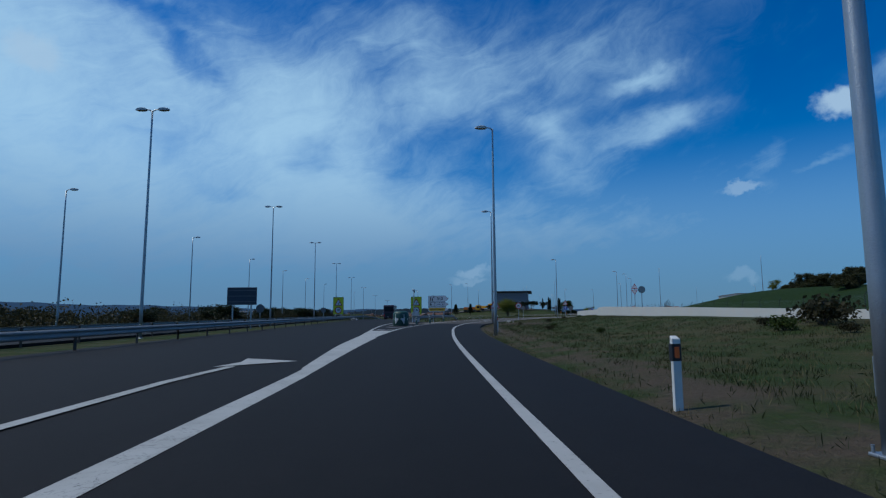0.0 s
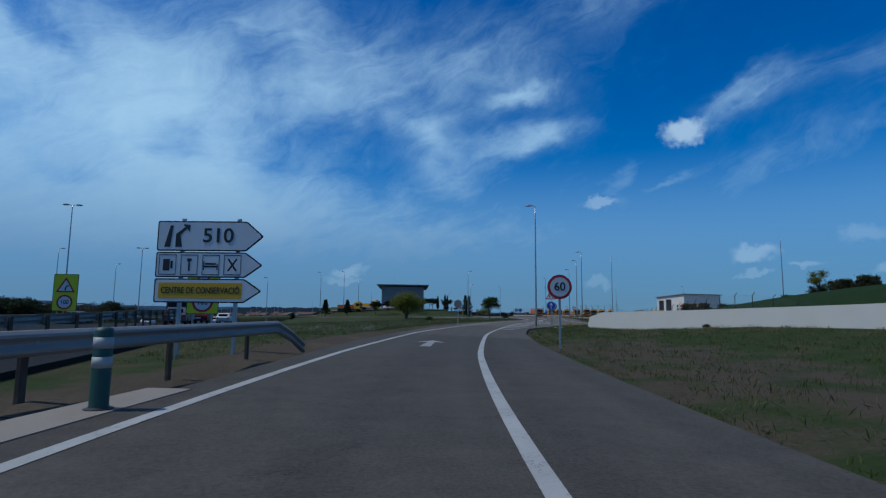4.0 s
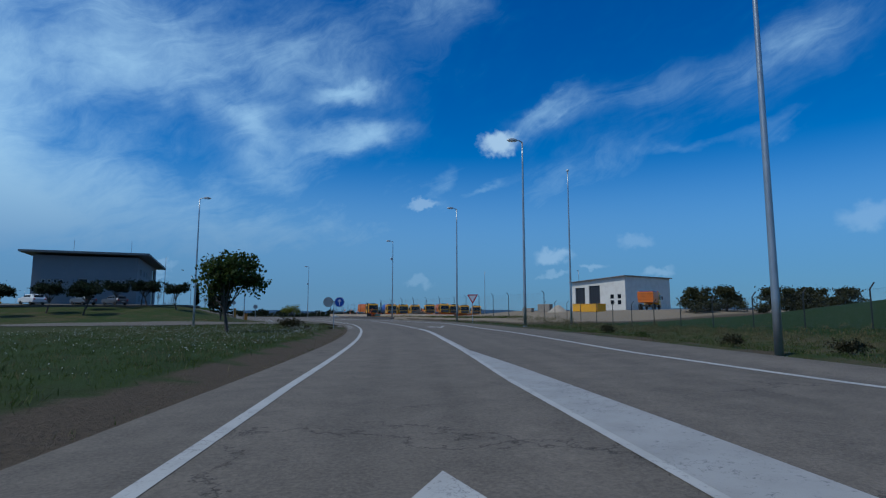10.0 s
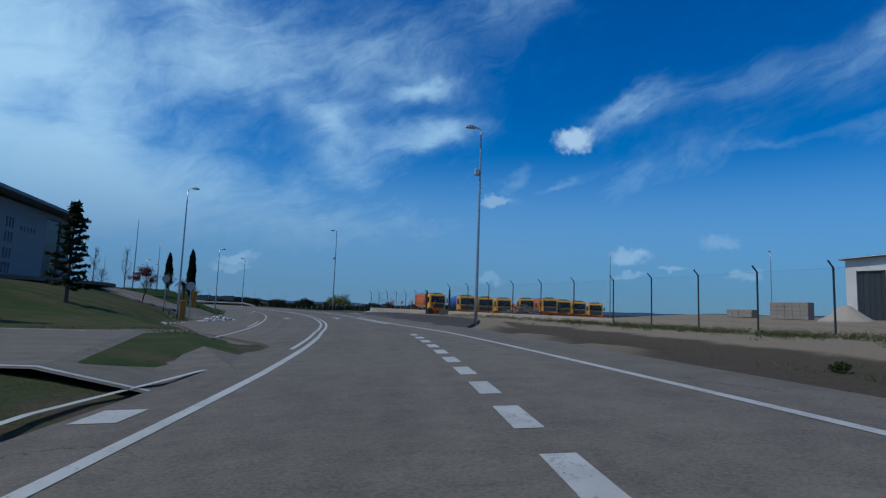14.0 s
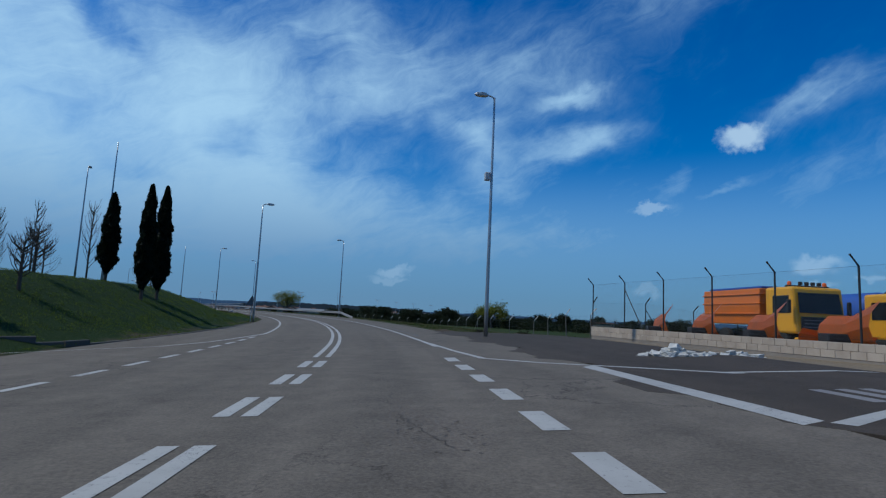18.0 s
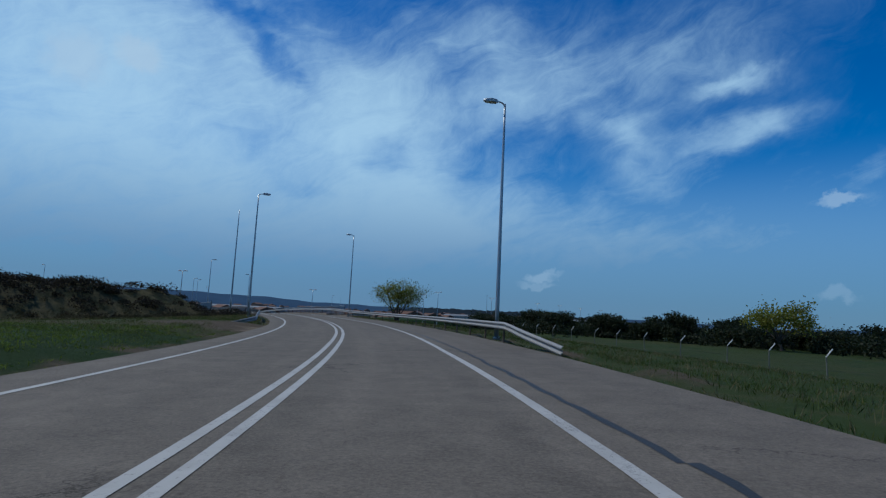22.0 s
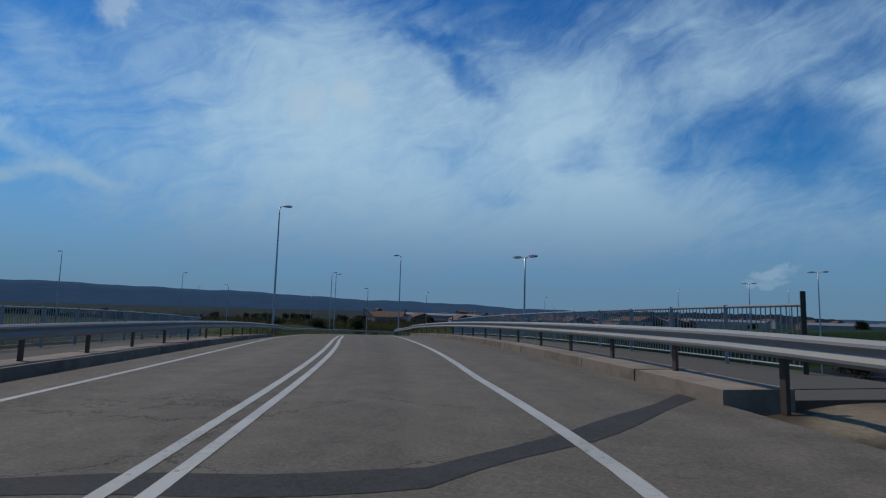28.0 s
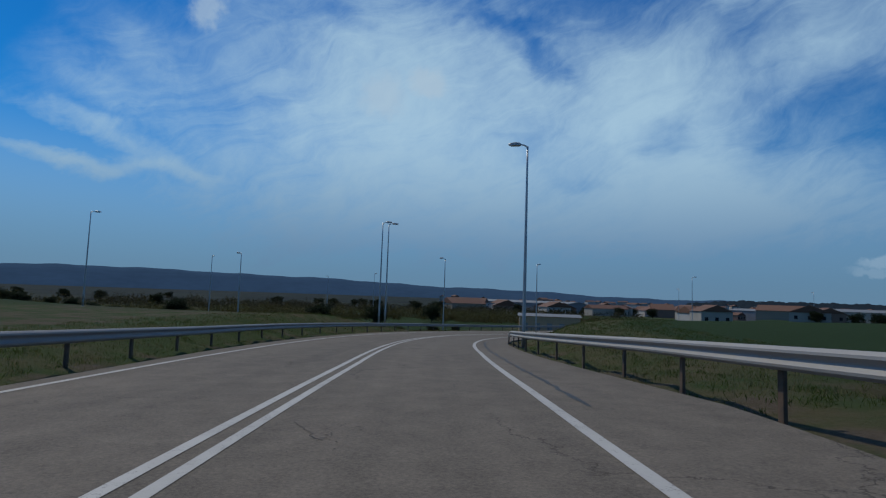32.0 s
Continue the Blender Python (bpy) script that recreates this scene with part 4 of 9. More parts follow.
def guard_rail(label, place, u0, u1, d, facing, gap, height=0.62, dips=(False, False), step=1.0, dip=None):
    """A steel W-beam on posts. facing: +1 if the traffic is on the side of growing offset."""
    rail = thing("guard_rail", Matrix(), label, "guard rail", "steel guard rails")
    f = d if callable(d) else (lambda u: d)
    rise = height if callable(height) else (lambda u: height)
    n = max(2, int(round((u1 - u0) / step)))
    pts, sides = [], []
    for k in range(n + 1):
        u = u0 + (u1 - u0) * k / n
        p = Vector(place(u, f(u), 0))
        q = Vector(place(u, f(u) + facing * 0.5, 0))
        side = (q - p)
        side.z = 0
        side.normalize()
        drop = 0.0
        if dips[0]:
            drop = max(drop, 1 - min(1, (u - u0) / (dip or 1.9 * gap)))
        if dips[1]:
            drop = max(drop, 1 - min(1, (u1 - u) / (dip or 1.9 * gap)))
        pts.append(p + Vector((0, 0, rise(u) * (1 - drop * 0.95))) + side * 0.10)
        sides.append(side)
    part("beam", beam_mesh(pts, sides), M_RAIL, rail, "ribbed galvanised W-beam", smooth=False)
    m = max(1, int((u1 - u0) / gap))
    for k in range(m + 1):
        u = u0 + 0.3 + (u1 - u0 - 0.6) * k / m
        if (dips[0] and k <= (0 if dip else 1)) or (dips[1] and k >= m - (0 if dip else 1)):
            continue
        p, q = Vector(place(u, f(u), 0)), Vector(place(u, f(u) + facing * 0.5, 0))
        m4 = Matrix.Translation(p) @ Matrix.Rotation(math.atan2(q.y - p.y, q.x - p.x), 4, "Z")
        for name, me, off in (("post", POST_ME, -0.03), ("spacer", SPACER_ME, 0.04)):
            ob = new(name, me)
            ob.parent = rail
            ob.matrix_basis = m4 @ Matrix.Translation((off, 0, rise(u) - 0.62))
    return rail


RAIL_R = steps((341, 5.35), (345, 5.1), (373, 5.25), (380, 4.95), (405, 4.85), (410, 4.85), (455, 4.9), (462, 5.25), (475, 4.7), (490, 4.3))
RAIL_L = steps((364, -8.8), (368, -7.0), (385, -7.1), (408, -7.5), (430, -7.5), (452, -7.25), (466, -8.0), (480, -8.6), (560, -9.0), (599, -9.0))
RISE_R = steps((337, 0.60), (398, 0.62), (411, 0.80), (455, 0.80), (470, 0.72), (489, 0.62))
RISE_L = steps((364, 0.64), (400, 0.66), (411, 0.80), (455, 0.78), (470, 0.66), (560, 0.64))
guard_rail("galvanised W-beam guard rail on brown posts along the verge", on_road, 341.5, 407, RAIL_R, -1, 3.0, RISE_R, (True, False))
guard_rail("galvanised W-beam guard rail standing on the overpass kerb", on_road, 407.1, 453.5, RAIL_R, -1, 2.6, RISE_R)
guard_rail("galvanised W-beam guard rail on brown posts after the overpass", on_road, 453.6, 489, RAIL_R, -1, 3.0, RISE_R, (False, True))
guard_rail("galvanised W-beam guard rail with its end dipping to the verge", on_road, 365, 407, RAIL_L, 1, 3.0, RISE_L, (True, False))
guard_rail("galvanised W-beam guard rail standing on the far overpass kerb", on_road, 407.1, 453.5, RAIL_L, 1, 2.6, RISE_L)
guard_rail("galvanised W-beam guard rail down the far side of the descent", on_road, 453.6, 560, RAIL_L, 1, 3.0, RISE_L)
guard_rail("galvanised W-beam guard rail beside the motorway's fast lane", mw_place, 0, 48, -6.2, 1, 0.9, 0.62, step=0.5)
guard_rail("galvanised W-beam guard rail along the motorway median", mw_place, 48.1, 96, -6.2, 1, 1.2, 0.62, step=0.5)
guard_rail("galvanised W-beam guard rail of the far carriageway", mw_place, 0, 60, -11.2, -1, 1.2, 0.62, step=0.5)
NOSE_R = steps((64.0, -6.9), (65.2, -5.9), (68, -5.2), (79.8, -4.5))
guard_rail("short bent guard rail at the nose with a buried end", on_road, 64.6, 80.2, NOSE_R, 1, 3.0, 0.66, (False, True), dip=1.7)
guard_rail("guard rail running from the nose along the motorway", on_road, 72, 104, steps((72, -9.6), (85, -13.5), (104, -22)), -1, 2.0, 0.62, (True, False))

# ------------------------------------------------------------------ overpass
M_SIDEWALK = material("dark_walkway_concrete", (0.075, 0.064, 0.052), 0.95, tone=0.2)
def solid(bm):
    """The closed block round a mesh."""
    out = bmesh.new()
    for v in bm.verts:
        out.verts.new(v.co)
    bm.free()
    bmesh.ops.remove_doubles(out, verts=out.verts[:], dist=0.002)
    hull = bmesh.ops.convex_hull(out, input=out.verts[:])
    bmesh.ops.delete(out, geom=[v for v in hull["geom_interior"] if isinstance(v, bmesh.types.BMVert)], context="VERTS")
    bmesh.ops.recalc_face_normals(out, faces=out.faces[:])
    return out


LEFT_KERB = lambda u: RAIL_L(u) + 0.65
bridge = thing("overpass", Matrix(), "concrete road overpass with raised kerbs across the motorway", "bridge", kind="structure")
part("deck", join(ribbon(on_road, BRIDGE0 - 0.5, BRIDGE1 + 0.5, -12.2, 8.4, -0.35, 1.5, 0.9), ribbon(on_road, BRIDGE0 - 0.5, BRIDGE1 + 0.5, 8.4, -12.2, -1.25, 1.5)), M_CONC, bridge)
part("walkway", ribbon(on_road, BRIDGE0 + 1.2, BRIDGE1, 5.26, 8.35, 0.03, 1.5, 0.4), M_SIDEWALK, bridge)
part("walkway_end", solid(ribbon(on_road, BRIDGE0 + 0.2, BRIDGE0 + 1.19, 5.26, 8.35, 0.02, 1.5, 0.6)), M_SIDEWALK, bridge)
part("walkway", ribbon(on_road, BRIDGE0, BRIDGE1, -12.15, lambda u: LEFT_KERB(u) - 1.21, 0.03, 1.5, 0.4), M_SIDEWALK, bridge)
rng0 = random.Random(77)
M_KERBSTONE = material("stained_kerb_concrete", (0.21, 0.165, 0.125), 0.92, tone=0.2, scale=2.5, tint=(0.10, 0.075, 0.055), tint_amount=0.6, tint_scale=1.6, per_piece=0.25)
for a, b, far_end in ((lambda u: 4.25, lambda u: 5.25, BRIDGE1), (LEFT_KERB, lambda u: LEFT_KERB(u) - 1.2, 446.0)):
    n = int((far_end - BRIDGE0) / 2.6)
    for k in range(n):
        u0 = BRIDGE0 + (far_end - BRIDGE0) * k / n + 0.012
        u1 = BRIDGE0 + (far_end - BRIDGE0) * (k + 1) / n - 0.012
        part("kerb_stone", solid(ribbon(on_road, u0, u1, *sorted((a(u0) + rng0.uniform(-0.015, 0.015), b(u0))), 0.20 + rng0.uniform(-0.012, 0.012), 1.7, 0.5)), M_KERBSTONE, bridge)
for s_ab in (BRIDGE0 - 1.5, BRIDGE1 + 0.2):
    p = on_road(s_ab + 0.6, -1.9)
    part("abutment", shift(box(-10.2, -0.8, -9.0, 10.2, 0.8, -0.4, 0.05), Matrix.Translation(p) @ Matrix.Rotation(float(ref(s_ab)[2]), 4, "Z")), M_CONC, bridge)
for s_p in (424.0, 440.0):
    for d_p in (-6.0, -1.0, 4.0):
        p = on_road(s_p, d_p)
        part("pier", shift(lathe([(0.5, -9.0), (0.5, -1.2)], 20), Matrix.Translation(p)), M_CONC, bridge, smooth=True)
M_FENCE = material("grey_painted_steel", (0.27, 0.29, 0.30), 0.5, 0.4, tone=0.08)
M_DARKSTEEL = material("dark_green_steel", (0.030, 0.034, 0.034), 0.5, 0.3, tone=0.15)


def bar(p, q, r, sides=4):
    return tube([p, q], r, sides)


BAR_ME = bpy.data.meshes.new("bar")
box(-0.011, -0.011, 0.14, 0.011, 0.011, 1.30).to_mesh(BAR_ME)
BAR_ME.materials.append(M_FENCE)


def bridge_fence(d, s0, s1, label):
    fence = thing("railing", Matrix(), label, "railing", "overpass railings")
    n = int((s1 - s0) / 2.4)
    for k in range(n + 1):
        s = s0 + (s1 - s0) * k / n
        p = Vector(on_road(s, d, 0.04))
        big = k in (0, n)
        part("post", shift(box(-0.045, -0.045, 0, 0.045, 0.045, 1.6 if big else 1.38, 0.006), p), M_DARKSTEEL if big else M_FENCE, fence)
        if k == n:
            break
        q = Vector(on_road(s0 + (s1 - s0) * (k + 1) / n, d, 0.04))
        v = (q - p) / 16
        for j in range(1, 16):
            ob = new("bar", BAR_ME)
            ob.parent = fence
            ob.matrix_basis = Matrix.Translation(p + v * j)
        part("top_rail", bar(p + Vector((0, 0, 1.33)), q + Vector((0, 0, 1.33)), 0.035, 8), M_FENCE, fence)
        part("bottom_rail", bar(p + Vector((0, 0, 0.13)), q + Vector((0, 0, 0.13)), 0.025, 6), M_FENCE, fence)
    return fence


bridge_fence(7.9, 413.5, 452, "grey steel railing with upright bars along the overpass walkway")
bridge_fence(-11.8, 410, 446, "grey steel railing with upright bars on the overpass's far edge")
# the tar bands over the deck joints, and a lamp post's painted shadow
BAND_END = steps((-7.5, 444.5), (-0.55, 447.7), (0.8, 448.7), (1.8, 449.4), (3.1, 450.6), (5.5, 453.5))
BAND = steps((-6.4, 409.2), (-3.0, 407.4), (0.25, 407.4), (0.9, 408.0), (1.9, 408.8), (3.3, 410.2), (4.8, 411.7))
seal = thing("joint_band", Matrix(), "tarred black band sealing the overpass joint, and a painted lamp-post shadow", "road repair", kind="structure")
part("tar_and_shadow", ribbon(lambda u, d, h: on_road(d, u, h), -6.4, 4.2, lambda u: BAND(u) - 0.2 + 0.07 * math.sin(u * 2.1), lambda u: BAND(u) + 0.3 + 0.05 * math.sin(u * 3.0 + 1), 0.004, 0.4), M_PATCH, road)
part("tar_and_shadow", ribbon(lambda u, d, h: on_road(d, u, h), -7.5, 4.2, lambda u: BAND_END(u) + 0.04 * math.sin(u * 3), lambda u: BAND_END(u) + 0.14 + 0.05 * math.sin(u * 4.1), 0.0044, 0.3), M_SEAL, seal)
# this strip draws the lamp post's cast shadow in the sealant colour
part("tar_and_shadow", ribbon(lambda u, d, h: on_road(d, u, h), -6.4, -2.2, lambda u: 371.2 - 0.65 * u, lambda u: 371.32 - 0.65 * u + 0.03 * math.sin(u * 5), 0.0044, 0.3), M_SEAL, seal)


# ------------------------------------------------------------------ marks on the road
def flat_mark(name, outline, s, d, turn=0.0, mat=M_PAINT, size=1.0, parent=None):
    """A painted figure: outline of (across, along) points, laid on the banked surface."""
    bm = bmesh.new()
    c, w = math.cos(radians(turn)), math.sin(radians(turn))
    for ring in (outline if isinstance(outline[0], list) else [outline]):
        bm.faces.new([bm.verts.new(on_road(s + (x * w + y * c) * size, d + (x * c - y * w) * size, 0.0065)) for x, y in ring])
    bmesh.ops.triangulate(bm, faces=bm.faces)
    bmesh.ops.recalc_face_normals(bm, faces=bm.faces)
    for f in bm.faces:
        if f.normal.z < 0:
            f.normal_flip()
    return part(name, bm, mat, parent or road)


ARROW = [[(-0.17, -2.15), (0.17, -2.15), (0.11, 0.26), (-0.11, 0.26)], [(0.0, 1.35), (-0.48, 0.12), (-0.11, 0.265)], [(0.0, 1.35), (-0.11, 0.265), (0.11, 0.265)], [(0.0, 1.35), (0.11, 0.265), (0.48, 0.12)]]
flat_mark("arrow_mark", ARROW, 85.4, -1.1, mat=M_PAINT_OLD, size=1.15)
flat_mark("arrow_mark", ARROW, 158.05, 0.30)
flat_mark("arrow_mark", ARROW, 261.5, -0.36, size=1.1)
flat_mark("arrow_mark", ARROW, 263.1, -4.55, turn=184, size=1.1)
# long bent arrow in the motorway's exit lane
paint("arrow_shaft", -6, 12.5, steps((-6, -4.3), (6, -4.35), (10, -4.45), (12.5, -4.3)), 0.2)
flat_mark("arrow_mark", [(-0.35, -0.6), (1.15, 0.9), (-0.35, 1.7), (-0.15, 0.6)], 13.0, -4.3)
part("edge_line", ribbon(lambda u, d, h: on_road(d, u, h), 6.6, 9.9, lambda u: 279.06 + 0.012 * u, lambda u: 279.22 + 0.012 * u, 0.0066, 0.5), M_PAINT, road)
# give-way triangle with a hollow middle
for tri in ([(-0.75, 1.6), (0.75, 1.6), (0.55, 1.3), (-0.52, 1.3)], [(0.75, 1.6), (0.0, -1.9), (-0.02, -1.0), (0.55, 1.3)], [(0.0, -1.9), (-0.75, 1.6), (-0.52, 1.3), (-0.02, -1.0)]):
    flat_mark("give_way_mark", tri, 196.0, 3.45)
# hatching between the slip road and the side road
for s, r1 in ((109.0, 3.0), (113.3, 3.6), (117.5, 4.2), (120.8, 4.0), (124.0, 3.92), (127.3, 4.0), (130.5, 4.3), (133.7, 4.35), (137.0, 4.05), (140.4, 4.0), (143.2, 3.75), (146.3, 3.8), (149.8, 3.7), (153.7, 3.2)):
    r0 = LINE_R(s) + 0.1
    flat_mark("hatch_mark", [(0, 0.5), (r1 - r0, 0.2), (r1 - r0 - 0.05, -0.7), (0, -0.45)], s, r0)
    if s > 132:
        w = min(1.9, max(0.25, (156.0 - s) * 0.1))
        flat_mark("hatch_mark", [(r1 - r0, 0.2), (r1 - r0 + w, 0.2 + 0.9 * w), (r1 - r0 + w + 0.05, -0.5 + 0.9 * w), (r1 - r0 - 0.05, -0.7)], s, r0, mat=M_PAINT_OLD)
part("edge_line", ribbon(on_road, 128, 156, steps((128, 7.6), (134, 6.6), (140, 5.3), (147, 4.7), (153, 4.12), (157, 3.1)), steps((128, 7.75), (134, 6.75), (140, 5.45), (147, 4.85), (153, 4.27), (157, 3.25)), 0.006), M_PAINT_OLD, road)
part("gore_paint", ribbon(on_road, 156.8, 172, lambda u: LINE_R(u) + 0.02, steps((156.7, 3.1), (160, 2.9), (167, 2.4), (172, 1.98)), 0.0072), M_PAINT_OLD, road)
paint("edge_line", 172, 194.5, lambda u: LINE_R(u) + 0.12, 0.12, mat=M_PAINT_OLD)
for k, (s0, s1, d0) in enumerate(((205.7, 206.3, -2.95), (208.6, 209.3, -2.93), (212.0, 212.7, -2.98), (215.8, 216.6, -3.0))):
    paint("hatch_mark", s0, s1, d0 + 0.12, 0.5)
paint("edge_line", 212, 221, steps((212, -3.3), (216, -4.0), (221, -3.4)), 0.13)
# the gore before the nose
for s, r0, r1 in ((39.6, -4.55, -3.3), (46.5, -5.0, -3.5), (52.6, -6.0, -3.7)):
    flat_mark("chevron_mark", [(0, 0.9), (0.55 * (r1 - r0), 0.0), (r1 - r0, 0.7), (r1 - r0, -0.2), (0.5 * (r1 - r0), -1.3), (0, -0.1)], s, r0, mat=M_PAINT_DULL)
paint("edge_line", 37, 72, steps((37, -4.46), (39, -4.75), (45, -5.5), (56, -7.05), (72, -9.3)), 0.18)
part("nose_concrete", ribbon(on_road, 61.0, 72.0, steps((61.0, -4.75), (72.0, -4.15)), steps((61.0, -3.85), (72.0, -3.55)), 0.012, 1.0, 0.3), M_CONC, gore)
part("nose_concrete", ribbon(on_road, 60.6, 64.2, steps((60.6, -6.3), (64.2, -7.2)), steps((60.6, -4.77), (61.9, -4.85), (64.2, -6.5)), 0.011, 0.6, 0.3), M_CONC, gore)
# works yard entrance
paint("edge_line", 245, 260.6, steps((245, 1.66), (252, 1.34), (257.8, 1.30), (260.6, 1.24)), 0.22)
TURN_IN = steps((1.82, 261.7), (1.95, 262.4), (2.45, 263.6), (3.3, 264.7), (4.3, 265.7), (5.0, 266.2), (6.6, 267.2), (9.4, 268.6))
paint("edge_line", 251.9, 261.9, steps((251.9, 1.68), (256.0, 1.76), (258.5, 1.80), (260.4, 1.82), (261.9, 1.90)), 0.18)
part("edge_line", ribbon(lambda u, d, h: on_road(d, u, h), 1.84, 9.2, lambda u: TURN_IN(u) - 0.10, lambda u: TURN_IN(u) + 0.10, 0.0066, 0.2), M_PAINT, road)
flat_mark("stop_line", [(0, 0), (0.38, 0.3), (0.55, -6.1), (0.15, -6.3)], 280.6, 4.12)
flat_mark("stop_line", [(0.15, 0.0), (1.9, 0.9), (1.9, 0.7), (0.3, -0.2)], 274.4, 4.5)
part("edge_line", ribbon(on_road, 279.0, 290.0, steps((279.0, 6.6), (281.3, 3.96), (282.5, 2.35), (286, 1.95), (290, 1.70)), steps((279.0, 6.9), (281.3, 4.2), (282.5, 2.55), (286, 2.1), (290, 1.85)), 0.0066), M_PAINT, road)
for k in range(3):
    flat_mark("worn_mark", [(0, 0), (0.26, 0), (0.24, 1.2), (0.02, 1.2)], 275.6, 6.3 + k * 0.42, mat=M_PAINT_DULL)
# crack sealing and rough patches
rng = random.Random(5)


def wander(s0, s1, d0, d1, width, mat, jitter=0.10):
    n = max(4, int(math.hypot(s1 - s0, d1 - d0) / (0.5 if width > 0.03 else 0.12)))
    mid = [(s0 + (s1 - s0) * k / n, d0 + (d1 - d0) * k / n + rng.uniform(-jitter, jitter)) for k in range(n + 1)]
    bm = bmesh.new()
    rows = []
    for k, (s, d) in enumerate(mid):
        a, b = mid[max(k - 1, 0)], mid[min(k + 1, n)]
        t = math.atan2(b[1] - a[1], b[0] - a[0])
        w = width * rng.uniform(0.5, 1.2) / 2
        rows.append((bm.verts.new(on_road(s + math.sin(t) * w, d - math.cos(t) * w, 0.0042)), bm.verts.new(on_road(s - math.sin(t) * w, d + math.cos(t) * w, 0.0042))))
    for p, q in zip(rows, rows[1:]):
        f = bm.faces.new((p[0], p[1], q[1], q[0]))
    bmesh.ops.recalc_face_normals(bm, faces=bm.faces)
    for f in bm.faces:
        if f.normal.z < 0:
            f.normal_flip()
    part("sealed_crack", bm, mat, road)


for s0, s1, off in ((296, 330, 0.55), (330, 364, 0.5), (364, 406, 0.55), (458, 488, 0.6), (176, 214, 2.2)):
    n = int((s1 - s0) / 8)
    for k in range(n):
        a, b = s0 + (s1 - s0) * k / n, s0 + (s1 - s0) * (k + 1) / n
        wander(a, b, LINE_R2(a) + off, LINE_R2(b) + off, 0.11 if off < 2 else 0.06, M_SEAL, 0.05)
for s in (315.2, 346.5, 367.0, 391.0):
    wander(s, s + 0.5, 2.2, 4.1, 0.07, M_SEAL, 0.04)
for s in (320.0, 391.5):
    wander(s + 2.2, s - 1.4, -6.3, 0.3, 0.10, M_SEAL, 0.04)
M_HOLE = material("crumbled_asphalt", (0.056, 0.050, 0.044), 0.95, tone=0.3, fine_scale=90)


def broken_spot(s, d, rs, rd, count):
    """Crumbled asphalt: many small ragged holes strung together, in one sheet."""
    bm = bmesh.new()
    for k in range(count):
        a, b = s + rng.gauss(0, rs), d + rng.gauss(0, rd)
        r0, turn = rng.uniform(0.004, 0.013), rng.gauss(0, 0.9)
        long = rng.uniform(1.2, 5.0)
        ring = []
        for j in range(7):
            t = 6.283 * j / 7
            x, y = math.cos(t) * r0 * long * rng.uniform(0.6, 1.2), math.sin(t) * r0 * rng.uniform(0.6, 1.2)
            ring.append(bm.verts.new(on_road(a + x * math.cos(turn) - y * math.sin(turn), b + x * math.sin(turn) + y * math.cos(turn), 0.0046 + 0.0001 * (k % 4))))
        f = bm.faces.new(ring)
    bmesh.ops.recalc_face_normals(bm, faces=bm.faces)
    for f in bm.faces:
        if f.normal.z < 0:
            f.normal_flip()
    part("broken_patch", bm, M_HOLE, road)["kind"] = "stuff"


for s, d in ((109.3, 0.4), (113, -0.4), (172, -0.6), (199.5, -0.5), (200.4, 0.2), (246, 0.6), (249, -0.2), (270, 0.5), (274, 0.6), (276, -0.3), (289.5, -0.2), (300.5, 0.3), (316.2, 0.0), (318.0, 0.2), (343.0, 0.7), (345.0, 0.05), (358, 0.3), (369.8, 0.5), (378, 0.6), (432.5, 0.1), (436.5, -0.5), (439.0, 0.2), (456, -0.6), (459.6, 0.8), (462, 0.4), (461, -3.4), (464, -3.0), (437, -4.2)):
    broken_spot(s, d, 0.38, 0.2, 30)
    a, b = s + rng.uniform(-0.4, 0.4), d + rng.uniform(-0.2, 0.2)
    wander(a, a + rng.uniform(0.8, 1.8), b, b + rng.uniform(-0.5, 0.5), 0.014, M_HOLE, 0.05)


for k, (s, d, rs, rd) in enumerate(((343.0, 0.72, 0.35, 0.10), (345.1, 0.05, 0.5, 0.12), (369.8, 0.55, 0.15, 0.45), (316.4, 0.1, 0.35, 0.2), (318.6, 0.15, 0.12, 0.45), (199.9, -0.2, 0.8, 0.35), (247.5, 0.2, 0.9, 0.4), (274.5, 0.2, 0.8, 0.5), (300.4, 0.2, 0.6, 0.3), (318.3, -2.2, 0.25, 1.4), (462.0, -3.6, 1.2, 0.9), (435.6, -4.0, 1.0, 0.3))):
    broken_spot(s, d, rs * 0.6, rd * 0.6, 60)

# ------------------------------------------------------------------ signs
M_SIGN_WHITE = material("white_sign_sheet", (0.62, 0.63, 0.66), 0.45, tone=0.05, scale=3, tint=(0.45, 0.45, 0.45), tint_amount=0.2)
M_SIGN_RED = material("red_sign_sheet", (0.42, 0.012, 0.018), 0.45, tone=0.06)
M_SIGN_BLUE = material("blue_sign_sheet", (0.010, 0.060, 0.32), 0.45, tone=0.06)
M_SIGN_BLACK = material("black_sign_sheet", (0.012, 0.012, 0.016), 0.5, tone=0.06)
M_SIGN_YELLOW = material("fluorescent_yellow_sheet", (0.62, 0.60, 0.015), 0.45, tone=0.05)
M_SIGN_AMBER = material("amber_sign_sheet", (0.62, 0.34, 0.01), 0.45, tone=0.05)
M_SIGN_BACK = material("bare_aluminium_sheet", (0.13, 0.135, 0.145), 0.6, 0.2, tone=0.10, scale=2, tint=(0.2, 0.2, 0.2), tint_amount=0.3)
M_GREEN = material("dark_green_plastic", (0.010, 0.055, 0.045), 0.5, tone=0.12)
M_BAND = material("dull_reflective_band", (0.34, 0.35, 0.35), 0.5, tone=0.12)
